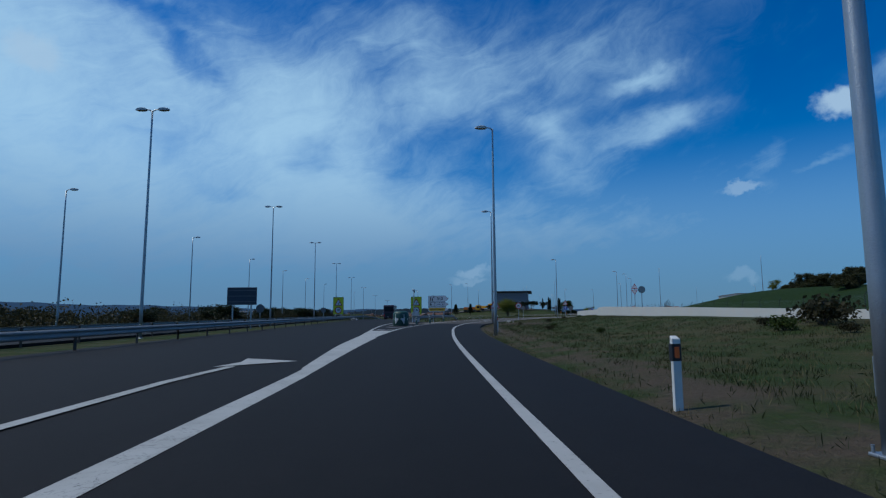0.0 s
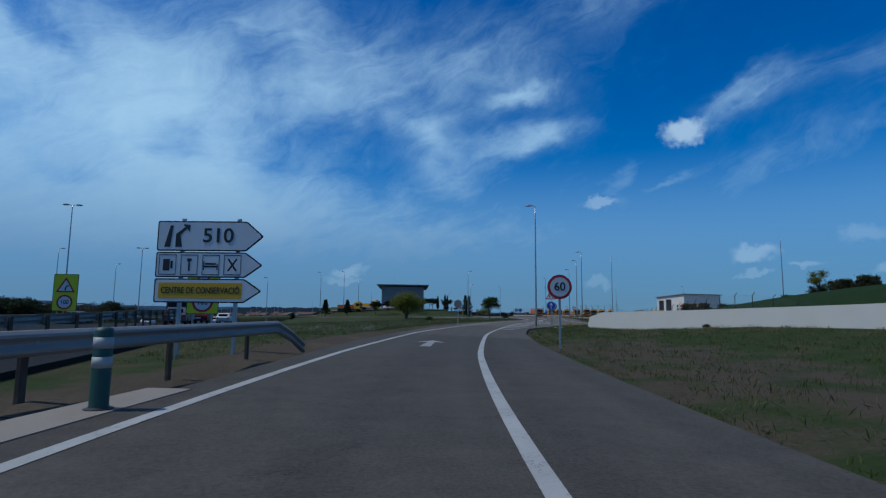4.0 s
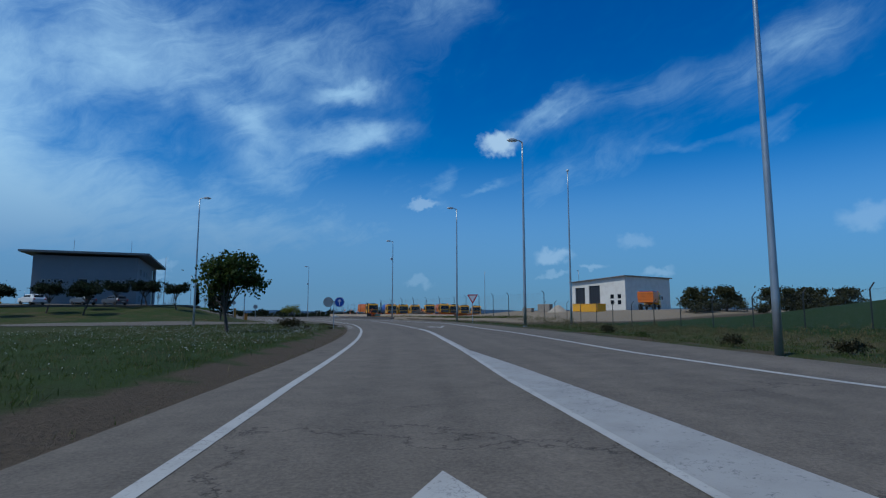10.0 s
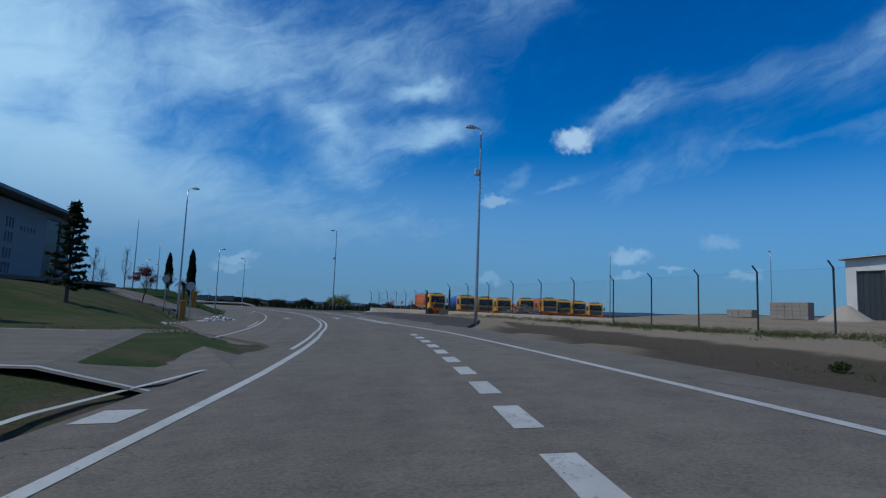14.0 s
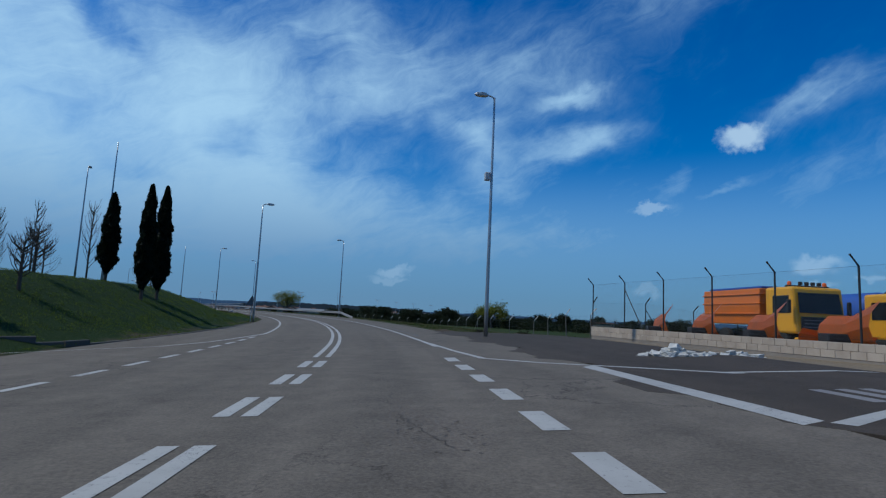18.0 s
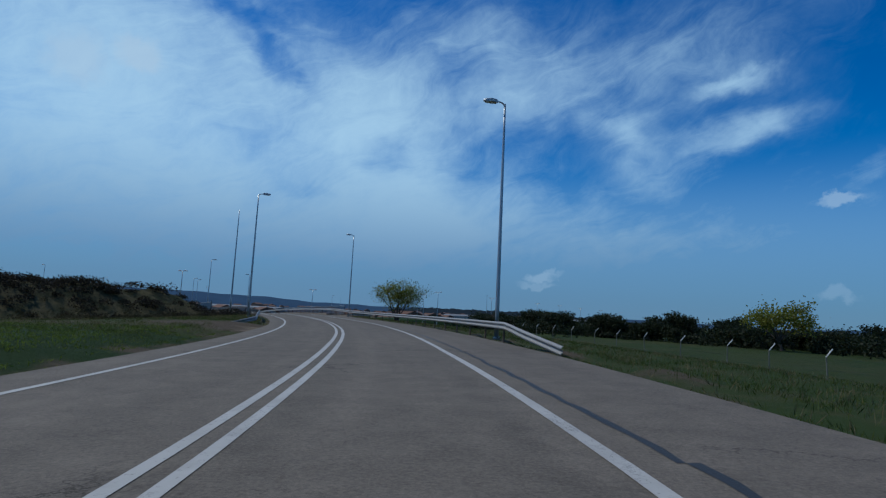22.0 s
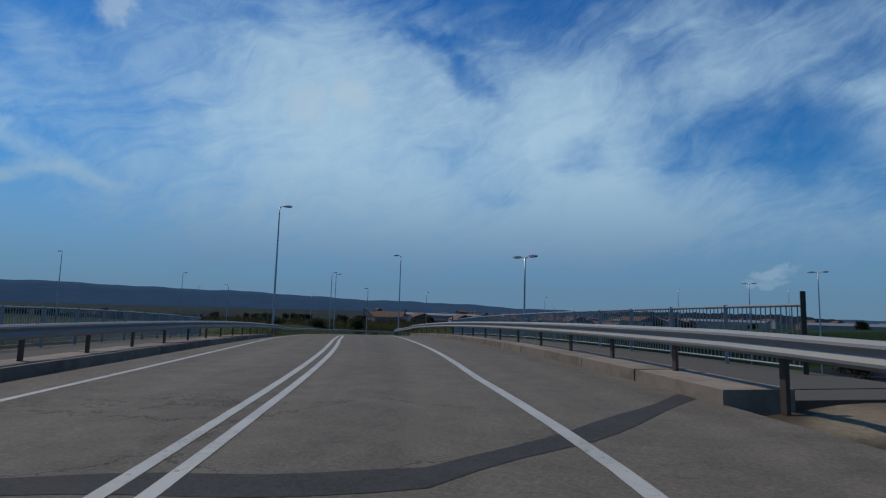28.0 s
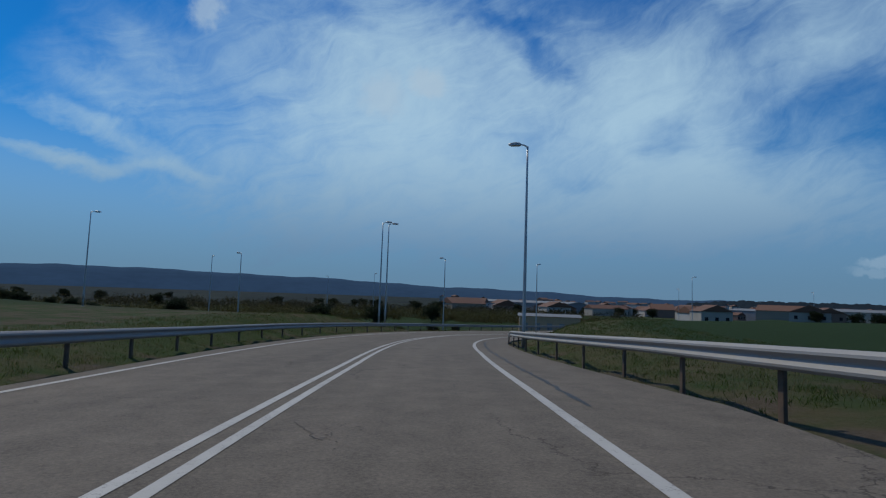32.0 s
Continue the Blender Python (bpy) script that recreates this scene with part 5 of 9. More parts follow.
M_PLASTIC_WHITE = material("white_reflective_plastic", (0.66, 0.66, 0.64), 0.5, tone=0.06, tint=(0.4, 0.38, 0.33), tint_amount=0.3)
M_ORANGE = material("orange_reflector", (0.75, 0.13, 0.02), 0.3, tone=0.05)


def disc(r, sides=32):
    return [(r * math.cos(2 * math.pi * k / sides), r * math.sin(2 * math.pi * k / sides)) for k in range(sides)]


def rounded(points, r):
    """A polygon with rounded corners."""
    out, n = [], len(points)
    for k in range(n):
        p, a, b = Vector(points[k]), Vector(points[k - 1]), Vector(points[(k + 1) % n])
        u, v = (a - p).normalized() * r, (b - p).normalized() * r
        for j in range(5):
            t = j / 4
            out.append(tuple((p + u) * (1 - t) ** 2 + p * 2 * t * (1 - t) + (p + v) * t * t))
    return out


def triangle(side, down=False):
    h = side * math.sqrt(3) / 2
    pts = [(-side / 2, -h / 3), (side / 2, -h / 3), (0, 2 * h / 3)]
    return rounded([(-x, -z) for x, z in pts] if down else pts, side * 0.09)


def plate(outline, z, y=0.0, thick=0.012, dx=0.0):
    return prism([(x + dx, v + z) for x, v in outline], y - thick, y)


def letters(text, size, parent, mat, x, y, z, name="lettering", squeeze=1.0):
    cu = bpy.data.curves.new(name, "FONT")
    cu.body, cu.size, cu.align_x, cu.align_y, cu.extrude = text, size, "CENTER", "CENTER", 0.003
    cu.offset = size * 0.016
    tmp = bpy.data.objects.new("tmp", cu)
    scene.collection.objects.link(tmp)
    me = bpy.data.meshes.new_from_object(tmp.evaluated_get(bpy.context.evaluated_depsgraph_get()))
    bpy.data.objects.remove(tmp)
    me.name = name
    me.materials.clear()
    me.materials.append(mat)
    me.transform(Matrix.Translation((x, y, z)) @ Matrix.Rotation(math.pi / 2, 4, "X") @ Matrix.Diagonal((squeeze, 1, 1, 1)))
    ob = new(name, me)
    ob.parent = parent
    return ob


def sign_post(parent, height, x=0.0, w=0.04):
    part("post", box(x - w, -w * 0.5 + 0.03, -0.4, x + w, w * 0.5 + 0.05, height, 0.006), M_GALV, parent)


def up_arrow(parent, z, size, mat, dx=0.0, y=-0.018, flip=1):
    pts = [(-0.10, -0.9), (0.10, -0.9), (0.10, 0.25), (0.42, 0.05), (0.42, 0.33), (0.0, 0.85), (-0.42, 0.33), (-0.42, 0.05), (-0.10, 0.25)]
    part("arrow_symbol", plate([(x * size, v * size * flip) for x, v in (pts if flip > 0 else pts[::-1])], z, y, 0.004, dx), mat, parent)


def warning_sign(label, m, side, z, symbol, top):
    s = thing("warning_sign", m, label, "road sign", "road signs")
    sign_post(s, top)
    part("backing", plate(triangle(side), z, 0.014, 0.014), M_SIGN_BACK, s)
    part("red_border", plate(triangle(side * 0.985), z, -0.001, 0.012), M_SIGN_RED, s, "red border")
    part("white_field", plate(triangle(side * 0.74), z, -0.014, 0.004), M_SIGN_WHITE, s, "white field")
    if symbol == "merge":
        part("symbol", plate([(-0.10, -0.22), (0.0, -0.12), (0.10, -0.22), (0.10, 0.05), (0.22, -0.06), (0.22, -0.14), (0.27, -0.02), (0.10, 0.15), (0.10, 0.28), (0.0, 0.40), (-0.10, 0.28)], z, -0.0185, 0.004), M_SIGN_BLACK, s, "black side-road symbol")
    else:
        up_arrow(s, z + 0.02, 0.20 * side, M_SIGN_BLACK, 0.12 * side)
        up_arrow(s, z + 0.02, 0.20 * side, M_SIGN_BLACK, -0.12 * side, flip=-1)
    return s


def round_sign(label, m, r, z, kind, top=None, name="round_sign"):
    s = thing(name, m, label, "road sign", "road signs")
    sign_post(s, top or z)
    part("backing", plate(disc(r), z, 0.014, 0.014), M_SIGN_BACK, s)
    if kind == "limit":
        part("red_border", plate(disc(r * 0.985), z, -0.001, 0.010), M_SIGN_RED, s, "red ring")
        part("white_field", plate(disc(r * 0.78), z, -0.013, 0.004), M_SIGN_WHITE, s)
        letters("60", r * 0.95, s, M_SIGN_BLACK, 0, -0.021, z)
    elif kind == "ahead":
        part("white_border", plate(disc(r * 0.985), z, -0.001, 0.010), M_SIGN_WHITE, s)
        part("blue_field", plate(disc(r * 0.92), z, -0.013, 0.004), M_SIGN_BLUE, s, "blue field")
        up_arrow(s, z, r * 0.72, M_SIGN_WHITE)
    return s


def facing(s, d, turn=0.0):
    """A sign that faces the camera's traffic: its front looks back down the road."""
    return on_ground(s, d, turn)


warning_sign("red-bordered triangular warning sign with a black side-road symbol", facing(58.6, 3.96, 4), 1.12, 2.0, "merge", 2.4)
round_sign("round red-bordered sixty speed-limit sign on a grey post", facing(85.7, 3.8, 3), 0.47, 2.42, "limit", 2.65, "speed_limit_sign")
pair = warning_sign("triangular two-way-traffic warning sign above a round blue arrow sign", facing(122.6, 6.25), 1.12, 3.24, "two_way", 3.5)
part("disc_backing", plate(disc(0.47), 2.26, 0.014, 0.014), M_SIGN_BACK, pair)
part("white_border", plate(disc(0.465), 2.26, -0.001, 0.010), M_SIGN_WHITE, pair)
part("blue_field", plate(disc(0.43), 2.26, -0.013, 0.004), M_SIGN_BLUE, pair, "blue round field")
up_arrow(pair, 2.26, 0.34, M_SIGN_WHITE)
round_sign("bare grey metal back of a round sign on its post", facing(127.6, 6.35, 0), 0.47, 2.25, "plain")
round_sign("bare grey metal back of a round sign on its post", facing(126.6, -4.13, 0), 0.46, 2.2, "plain")
arrow = round_sign("round blue arrow sign and a grey sign back on one post", facing(206.5, -3.93), 0.45, 2.42, "ahead", 2.52, "arrow_sign")
for ob in list(arrow.children):
    if ob.name.startswith("post"):
        ob.location.x = -0.46
    else:
        ob.location.x = 0.02
part("bracket", box(-0.75, 0.015, 2.40, 0.2, 0.045, 2.47, 0.006), M_SIGN_BACK, arrow)
part("second_disc", plate(disc(0.45), 2.42, 0.06, 0.014, -0.97), M_FENCE, arrow, "bare grey back of a second disc")
yw = thing("give_way_sign", facing(212.4, 10.0, -8), "inverted red-bordered white give-way triangle on a grey post", "road sign", "road signs")
sign_post(yw, 2.9)
part("backing", plate(triangle(1.16, True), 2.82, 0.014, 0.014), M_SIGN_BACK, yw)
part("red_border", plate(triangle(1.15, True), 2.82, -0.001, 0.010), M_SIGN_RED, yw, "red border")
part("white_field", plate(triangle(0.77, True), 2.82, -0.013, 0.004), M_SIGN_WHITE, yw)
tb = thing("back_of_warning_sign", facing(324.0, -7.85, 0), "dark back of a triangular sign on a grey post", "road sign", "road signs")
sign_post(tb, 2.2)
# shade on the sign's back is put into this aluminium colour
part("backing", plate(triangle(1.1), 1.95, 0.014, 0.016), material("shaded_aluminium", (0.12, 0.13, 0.14), 0.6, 0.3), tb)
dm = thing("back_of_diamond_sign", Matrix.Translation((28.2, 79.6, height_at(28.2, 79.6))) @ Matrix.Rotation(radians(-25), 4, "Z"), "two triangular signs forming a diamond on one post", "road sign", "road signs")
DM_Z = 4.1 - height_at(28.2, 79.6)
sign_post(dm, DM_Z + 0.9)
for z, down in ((DM_Z + 0.62, False), (DM_Z - 0.03, True)):
    part("backing", plate(triangle(0.9, down), z, 0.014, 0.014), M_SIGN_BACK, dm)
    part("red_border", plate(triangle(0.89, down), z, -0.001, 0.01), M_SIGN_RED, dm)
    part("white_field", plate(triangle(0.64, down), z, -0.013, 0.004), M_SIGN_WHITE, dm)
for i, d in ((36, -11.0), (24, -11.3), (46, -10.8)):
    x, y, z = on_motorway(i, d)
    round_sign("dark back of a round sign beside the far carriageway", Matrix.Translation((x, y, height_at(x, y))), 0.45, 2.0, "plain")

# the direction board
board = thing("direction_board", facing(79.6, -7.0, 2) @ Matrix.Scale(1.06, 4), "three stacked white arrow-shaped direction panels on two posts", "direction sign", "road signs")
for x in (-0.75, 0.75):
    sign_post(board, 3.74, x, 0.05)
for z0, z1, field in ((2.85, 3.66, 0), (2.14, 2.82, 1), (1.47, 2.11, 2)):
    zm = (z0 + z1) / 2
    shape = rounded([(-1.42, z0), (0.98, z0), (1.45, zm), (0.98, z1), (-1.42, z1)], 0.06)
    part("panel_edge", plate(shape, 0, 0.0, 0.03), M_SIGN_BLACK, board, "black edge")
    inner = rounded([(-1.385, z0 + 0.035), (0.965, z0 + 0.035), (1.395, zm), (0.965, z1 - 0.035), (-1.385, z1 - 0.035)], 0.05)
    part("panel", plate(inner, 0, -0.031, 0.004), M_SIGN_WHITE, board, "white panel")
    if field == 0:
        letters("510", 0.54, board, M_SIGN_BLACK, 0.22, -0.040, zm, squeeze=1.05)
        part("motorway_symbol", plate([(-1.22, zm - 0.30), (-1.06, zm - 0.30), (-1.0, zm + 0.28), (-1.08, zm + 0.28)], 0, -0.0355, 0.004), M_SIGN_BLACK, board)
        part("motorway_symbol", plate([(-0.92, zm - 0.30), (-0.74, zm - 0.30), (-0.80, zm + 0.02), (-0.62, zm + 0.20), (-0.56, zm + 0.10), (-0.54, zm + 0.30), (-0.74, zm + 0.32), (-0.68, zm + 0.24), (-0.92, zm + 0.05)], 0, -0.0355, 0.004), M_SIGN_BLACK, board)
    elif field == 1:
        for x in (-1.1, -0.52, 0.06, 0.64):
            for q in ((x - 0.23, zm - 0.27, x + 0.23, zm - 0.25), (x - 0.23, zm + 0.25, x + 0.23, zm + 0.27), (x - 0.23, zm - 0.25, x - 0.215, zm + 0.25), (x + 0.215, zm - 0.25, x + 0.23, zm + 0.25)):
                part("symbol_frame", box(q[0], -0.0385, q[1], q[2], -0.0355, q[3]), M_SIGN_BLACK, board)
        part("fuel_symbol", join(box(-1.22, -0.039, zm - 0.16, -1.04, -0.0355, zm + 0.15, 0.001), box(-1.02, -0.039, zm - 0.10, -0.96, -0.0355, zm + 0.10)), M_SIGN_BLACK, board)
        part("spanner_symbol", join(box(-0.545, -0.039, zm - 0.17, -0.495, -0.0355, zm + 0.10), box(-0.58, -0.039, zm + 0.09, -0.46, -0.0355, zm + 0.17)), M_SIGN_BLACK, board)
        part("bed_symbol", join(box(-0.12, -0.039, zm - 0.07, 0.24, -0.0355, zm - 0.02), box(-0.14, -0.039, zm - 0.14, -0.11, -0.0355, zm + 0.10), box(0.22, -0.039, zm - 0.14, 0.25, -0.0355, zm + 0.02), box(-0.09, -0.039, zm, 0.20, -0.0355, zm + 0.05)), M_SIGN_BLACK, board)
        for a in (35, -35):
            part("cutlery_symbol", shift(box(-0.025, -0.039, -0.2, 0.025, -0.0355, 0.2), Matrix.Translation((0.64, 0.0001 * a, zm)) @ Matrix.Rotation(radians(a), 4, "Y")), M_SIGN_BLACK, board)
    else:
        part("amber_field", plate(rounded([(-1.30, z0 + 0.11), (0.93, z0 + 0.11), (0.93, z1 - 0.11), (-1.30, z1 - 0.11)], 0.03), 0, -0.0355, 0.004), M_SIGN_AMBER, board, "amber field")
        letters("CENTRE DE CONSERVACIÓ", 0.235, board, M_SIGN_BLACK, -0.18, -0.043, zm, squeeze=0.72)


def curve_board(m):
    b = thing("speed_board", m, "fluorescent yellow board with a bend warning above a hundred limit", "road sign", "road signs")
    for x in (-0.5, 0.5):
        sign_post(b, 3.4, x)
    part("panel_edge", plate(rounded([(-0.86, 0.95), (0.86, 0.95), (0.86, 3.75), (-0.86, 3.75)], 0.08), 0, 0.0, 0.02), M_SIGN_BLACK, b)
    part("yellow_panel", plate(rounded([(-0.82, 0.99), (0.82, 0.99), (0.82, 3.71), (-0.82, 3.71)], 0.07), 0, -0.021, 0.004), M_SIGN_YELLOW, b, "fluorescent yellow panel")
    part("red_border", plate(triangle(1.35), 2.75, -0.026, 0.004), M_SIGN_RED, b)
    part("white_field", plate(triangle(0.98), 2.75, -0.031, 0.004), M_SIGN_WHITE, b)
    part("bend_symbol", plate([(-0.06, -0.22), (0.03, -0.22), (0.03, -0.02), (0.12, 0.07), (0.17, 0.02), (0.20, 0.20), (0.02, 0.17), (0.07, 0.12), (-0.06, 0.0)], 2.72, -0.036, 0.004), M_SIGN_BLACK, b)
    part("red_ring", plate(disc(0.56), 1.62, -0.026, 0.004), M_SIGN_RED, b)
    part("white_disc", plate(disc(0.43), 1.62, -0.031, 0.004), M_SIGN_WHITE, b)
    letters("100", 0.44, b, M_SIGN_BLACK, 0, -0.040, 1.62, squeeze=0.9)


for x, y, k in ((-24.6, 135.3, 1.5), (-4.3, 103.6, 1.18)):
    curve_board(Matrix.Translation((x, y, height_at(x, y))) @ Matrix.Rotation(radians(-4), 4, "Z") @ Matrix.Scale(k, 4))
bb = thing("back_of_sign_board", Matrix.Translation((-19.2, 54.2, height_at(-19.2, 54.2))), "dark back of a large rectangular motorway sign on two posts", "road sign", "road signs")
for x in (-0.9, 0.9):
    part("post", box(x - 0.06, -0.1, -0.4, x + 0.06, 0.02, 3.8, 0.01), M_GALV, bb)
part("panel", box(-1.45, -0.13, 2.3, 1.45, -0.10, 4.0, 0.01), material("sign_back", (0.045, 0.055, 0.075), 0.6, 0.2), bb)
for z in (2.6, 3.15, 3.7):
    part("stiffener", box(-1.38, -0.16, z - 0.03, 1.38, -0.13, z + 0.03), M_SIGN_BACK, bb)

# the plastic nose drum
nose = thing("nose_marker", facing(52.4, -4.75) @ Matrix.Scale(1.15, 4), "dark green plastic nose drum with two white arrows", "traffic drum")
part("drum", lathe([(0.62, 0.0), (0.66, 0.05), (0.64, 0.5), (0.66, 0.95), (0.60, 1.12), (0.45, 1.2), (0.0005, 1.22)], 28), M_GREEN, nose, smooth=True)
for sgn in (-1, 1):
    bm = bmesh.new()
    pts = [(0.07, 0.50), (0.07, 0.62), (0.26, 0.62), (0.26, 0.98), (0.62, 0.56), (0.26, 0.16), (0.26, 0.50)]
    ring = []
    for a, z in pts:
        th = sgn * a / 0.66 * 1.35
        ring.append(bm.verts.new((math.sin(th) * 0.672, -math.cos(th) * 0.672, z)))
    bm.faces.new(ring if sgn > 0 else ring[::-1])
    bmesh.ops.triangulate(bm, faces=bm.faces)
    part("white_arrow", bm, M_PLASTIC_WHITE, nose, "white arrow pointing outward")


def bollard():
    b = thing("bollard", Matrix(), "dark green flexible bollard with two white bands", "bollard", "bollards at the nose")
    part("body", lathe([(0.11, 0.0), (0.105, 0.03), (0.098, 0.06), (0.098, 0.84), (0.085, 0.88), (0.03, 0.89)], 18), M_GREEN, b, smooth=True)
    for z in (0.45, 0.66):
        part("band", lathe([(0.1005, z), (0.1005, z + 0.12)], 18), M_BAND, b, "dull white reflective band", smooth=True)
    part("foot", lathe([(0.15, 0.0), (0.15, 0.02), (0.11, 0.035)], 18), M_SIGN_BLACK, b)
    return b


first = bollard()
first.matrix_basis = stand(55.9, -3.85)
for s, d in ((62.6, -7.33), (67.3, -8.35), (62.0, -3.6), (70.4, -3.8)):
    copy_thing(first, stand(s, d))


def delineator(m):
    p = thing("delineator", m, "white delineator post with a black cap and orange reflector", "delineator", "delineators on the verge")
    outline = [(-0.06, -0.05), (0.06, -0.05), (0.045, 0.05), (-0.045, 0.05)]
    bm = bmesh.new()
    lo, hi = [bm.verts.new((x, y, -0.2)) for x, y in outline], [bm.verts.new((x, y, 1.02 + (0.04 if y > 0 else 0))) for x, y in outline]
    bm.faces.new(lo[::-1])
    bm.faces.new(hi)
    for k in range(4):
        bm.faces.new((lo[k], lo[(k + 1) % 4], hi[(k + 1) % 4], hi[k]))
    bmesh.ops.bevel(bm, geom=bm.edges[:], offset=0.008, segments=1, affect="EDGES")
    part("body", bm, M_PLASTIC_WHITE, p)
    part("black_band", box(-0.063, -0.054, 0.72, 0.063, 0.053, 0.95, 0.004), M_SIGN_BLACK, p, "black band")
    part("reflector", box(-0.03, -0.060, 0.76, 0.035, -0.054, 0.91, 0.002), M_ORANGE, p, "orange reflector")
    return p


dl = delineator(on_ground(7.4, 3.48))
for s, d in ((35.8, 3.9),):
    copy_thing(dl, on_ground(s, d))
cp = thing("camera_mast", on_ground(69.6, -7.5), "grey mast with a traffic camera at its top", "camera mast")
part("mast", lamp_pole(4.2, 0.07, 0.05), M_GALV, cp, smooth=True)
part("camera_housing", box(-0.12, -0.28, 4.15, 0.12, 0.16, 4.42, 0.03), M_LAMPHEAD, cp)
part("bracket", box(-0.04, -0.04, 4.0, 0.16, 0.04, 4.18, 0.01), M_GALV, cp)
part("cabinet", box(-0.45, 0.6, 0, 0.45, 1.1, 1.5, 0.02), M_LAMPHEAD, cp)


# ------------------------------------------------------------------ control building
def placed(x, y, turn, z=None):
    return Matrix.Translation((x, y, height_at(x, y) if z is None else z)) @ Matrix.Rotation(radians(turn), 4, "Z")


M_FACADE = material("pale_grey_cladding", (0.19, 0.195, 0.215), 0.7, tone=0.06, scale=0.6, tint=(0.22, 0.22, 0.23), tint_amount=0.3)
M_WINDOW = material("dark_glazing", (0.010, 0.013, 0.018), 0.18, tone=0.02, bump=0.0, spec=0.22)
# panes of the small side windows, one pale grey-blue colour
M_PALE_PANE = material("pale_window_pane", (0.34, 0.37, 0.40), 0.4, tone=0.06)
M_FRAME = material("light_window_frame", (0.55, 0.56, 0.56), 0.5, tone=0.04)
M_ROOF = material("grey_sheet_roof", (0.16, 0.165, 0.17), 0.6, 0.0, tone=0.08)
M_WHITEWALL = material("white_render", (0.62, 0.60, 0.56), 0.85, tone=0.07, tint=(0.45, 0.42, 0.38), tint_amount=0.35)
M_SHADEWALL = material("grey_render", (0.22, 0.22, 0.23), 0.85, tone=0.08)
M_TILE = material("terracotta_roof", (0.13, 0.065, 0.042), 0.85, tone=0.2, scale=0.8)
M_OCHRE = material("ochre_render", (0.42, 0.30, 0.19), 0.85, tone=0.1, tint=(0.3, 0.22, 0.15), tint_amount=0.4)
BASE_B = 2.6
hq = thing("control_building", Matrix.Translation((25.8, 254.2, BASE_B)) @ Matrix.Rotation(-0.172, 4, "Z"), "pale grey-blue control building under a wide thin overhanging roof", "building")
BL, BH, BD = 14.43, 7.6, 25.6


def wall_with_openings(length, height, thick, openings):
    """A wall in the x-z plane with rectangular holes through it."""
    xs = sorted({0.0, length} | {o[0] for o in openings} | {o[2] for o in openings})
    zs = sorted({-1.2, height} | {o[1] for o in openings} | {o[3] for o in openings})
    bm = bmesh.new()
    solid = {}
    for i in range(len(xs) - 1):
        for j in range(len(zs) - 1):
            cx, cz = (xs[i] + xs[i + 1]) / 2, (zs[j] + zs[j + 1]) / 2
            solid[i, j] = not any(o[0] < cx < o[2] and o[1] < cz < o[3] for o in openings)

    def quad(a, b, c, d):
        bm.faces.new([bm.verts.new(p) for p in (a, b, c, d)])

    for (i, j), full in solid.items():
        if not full:
            continue
        x0, x1, z0, z1 = xs[i], xs[i + 1], zs[j], zs[j + 1]
        quad((x0, 0, z0), (x1, 0, z0), (x1, 0, z1), (x0, 0, z1))
        quad((x1, thick, z0), (x0, thick, z0), (x0, thick, z1), (x1, thick, z1))
        if not solid.get((i - 1, j), False):
            quad((x0, thick, z0), (x0, 0, z0), (x0, 0, z1), (x0, thick, z1))
        if not solid.get((i + 1, j), False):
            quad((x1, 0, z0), (x1, thick, z0), (x1, thick, z1), (x1, 0, z1))
        if not solid.get((i, j - 1), False):
            quad((x0, 0, z0), (x0, thick, z0), (x1, thick, z0), (x1, 0, z0))
        if not solid.get((i, j + 1), False):
            quad((x0, 0, z1), (x1, 0, z1), (x1, thick, z1), (x0, thick, z1))
    bmesh.ops.remove_doubles(bm, verts=bm.verts, dist=0.0005)
    bmesh.ops.recalc_face_normals(bm, faces=bm.faces)
    return bm


holes = [(x0 + i * 0.78, z0, x0 + i * 0.78 + 0.48, z0 + 0.5) for x0 in (1.3, 9.9) for i in range(4) for z0 in (2.5, 3.35)]
holes += [(6.2, 2.45, 7.5, 4.0), (5.9, -0.1, 7.8, 1.7)]
part("front_wall", wall_with_openings(BL, BH, 0.35, holes), M_FACADE, hq)
side_holes = [(x, z, x + 0.42, z + 1.0) for x0 in (2.6, 6.9, 10.6) for x in (x0, x0 + 0.6, x0 + 1.2) for z in (0.5, 1.9, 3.5, 4.9)]
side_holes += [(x, 4.9, x + 0.3, 5.4) for x in (13.6, 14.3, 15.0, 15.7, 16.4)] + [(19.2, -0.1, 23.2, 7.0)]
part("side_wall", shift(wall_with_openings(BD, BH, 0.35, side_holes), Matrix.Translation((BL, 0.352, 0)) @ Matrix.Rotation(math.pi / 2, 4, "Z")), M_FACADE, hq)
part("side_wall", shift(wall_with_openings(BD, BH, 0.35, []), Matrix.Translation((0.35, 0.352, 0)) @ Matrix.Rotation(math.pi / 2, 4, "Z")), M_FACADE, hq)
part("back_wall", shift(wall_with_openings(BL, BH, 0.35, []), (0, BD + 0.36, 0)), M_FACADE, hq)
for x0, z0, x1, z1 in holes:
    w = part("window", box(x0, 0.16, z0, x1, 0.19, z1), M_WINDOW, hq, "dark window pane")
    for q in ((x0, z0, x0 + 0.07, z1), (x1 - 0.07, z0, x1, z1), (x0 + 0.07, z0, x1 - 0.07, z0 + 0.07), (x0 + 0.07, z1 - 0.07, x1 - 0.07, z1)):
        f = part("frame", box(q[0], 0.12, q[1], q[2], 0.158, q[3]), M_FRAME, w)
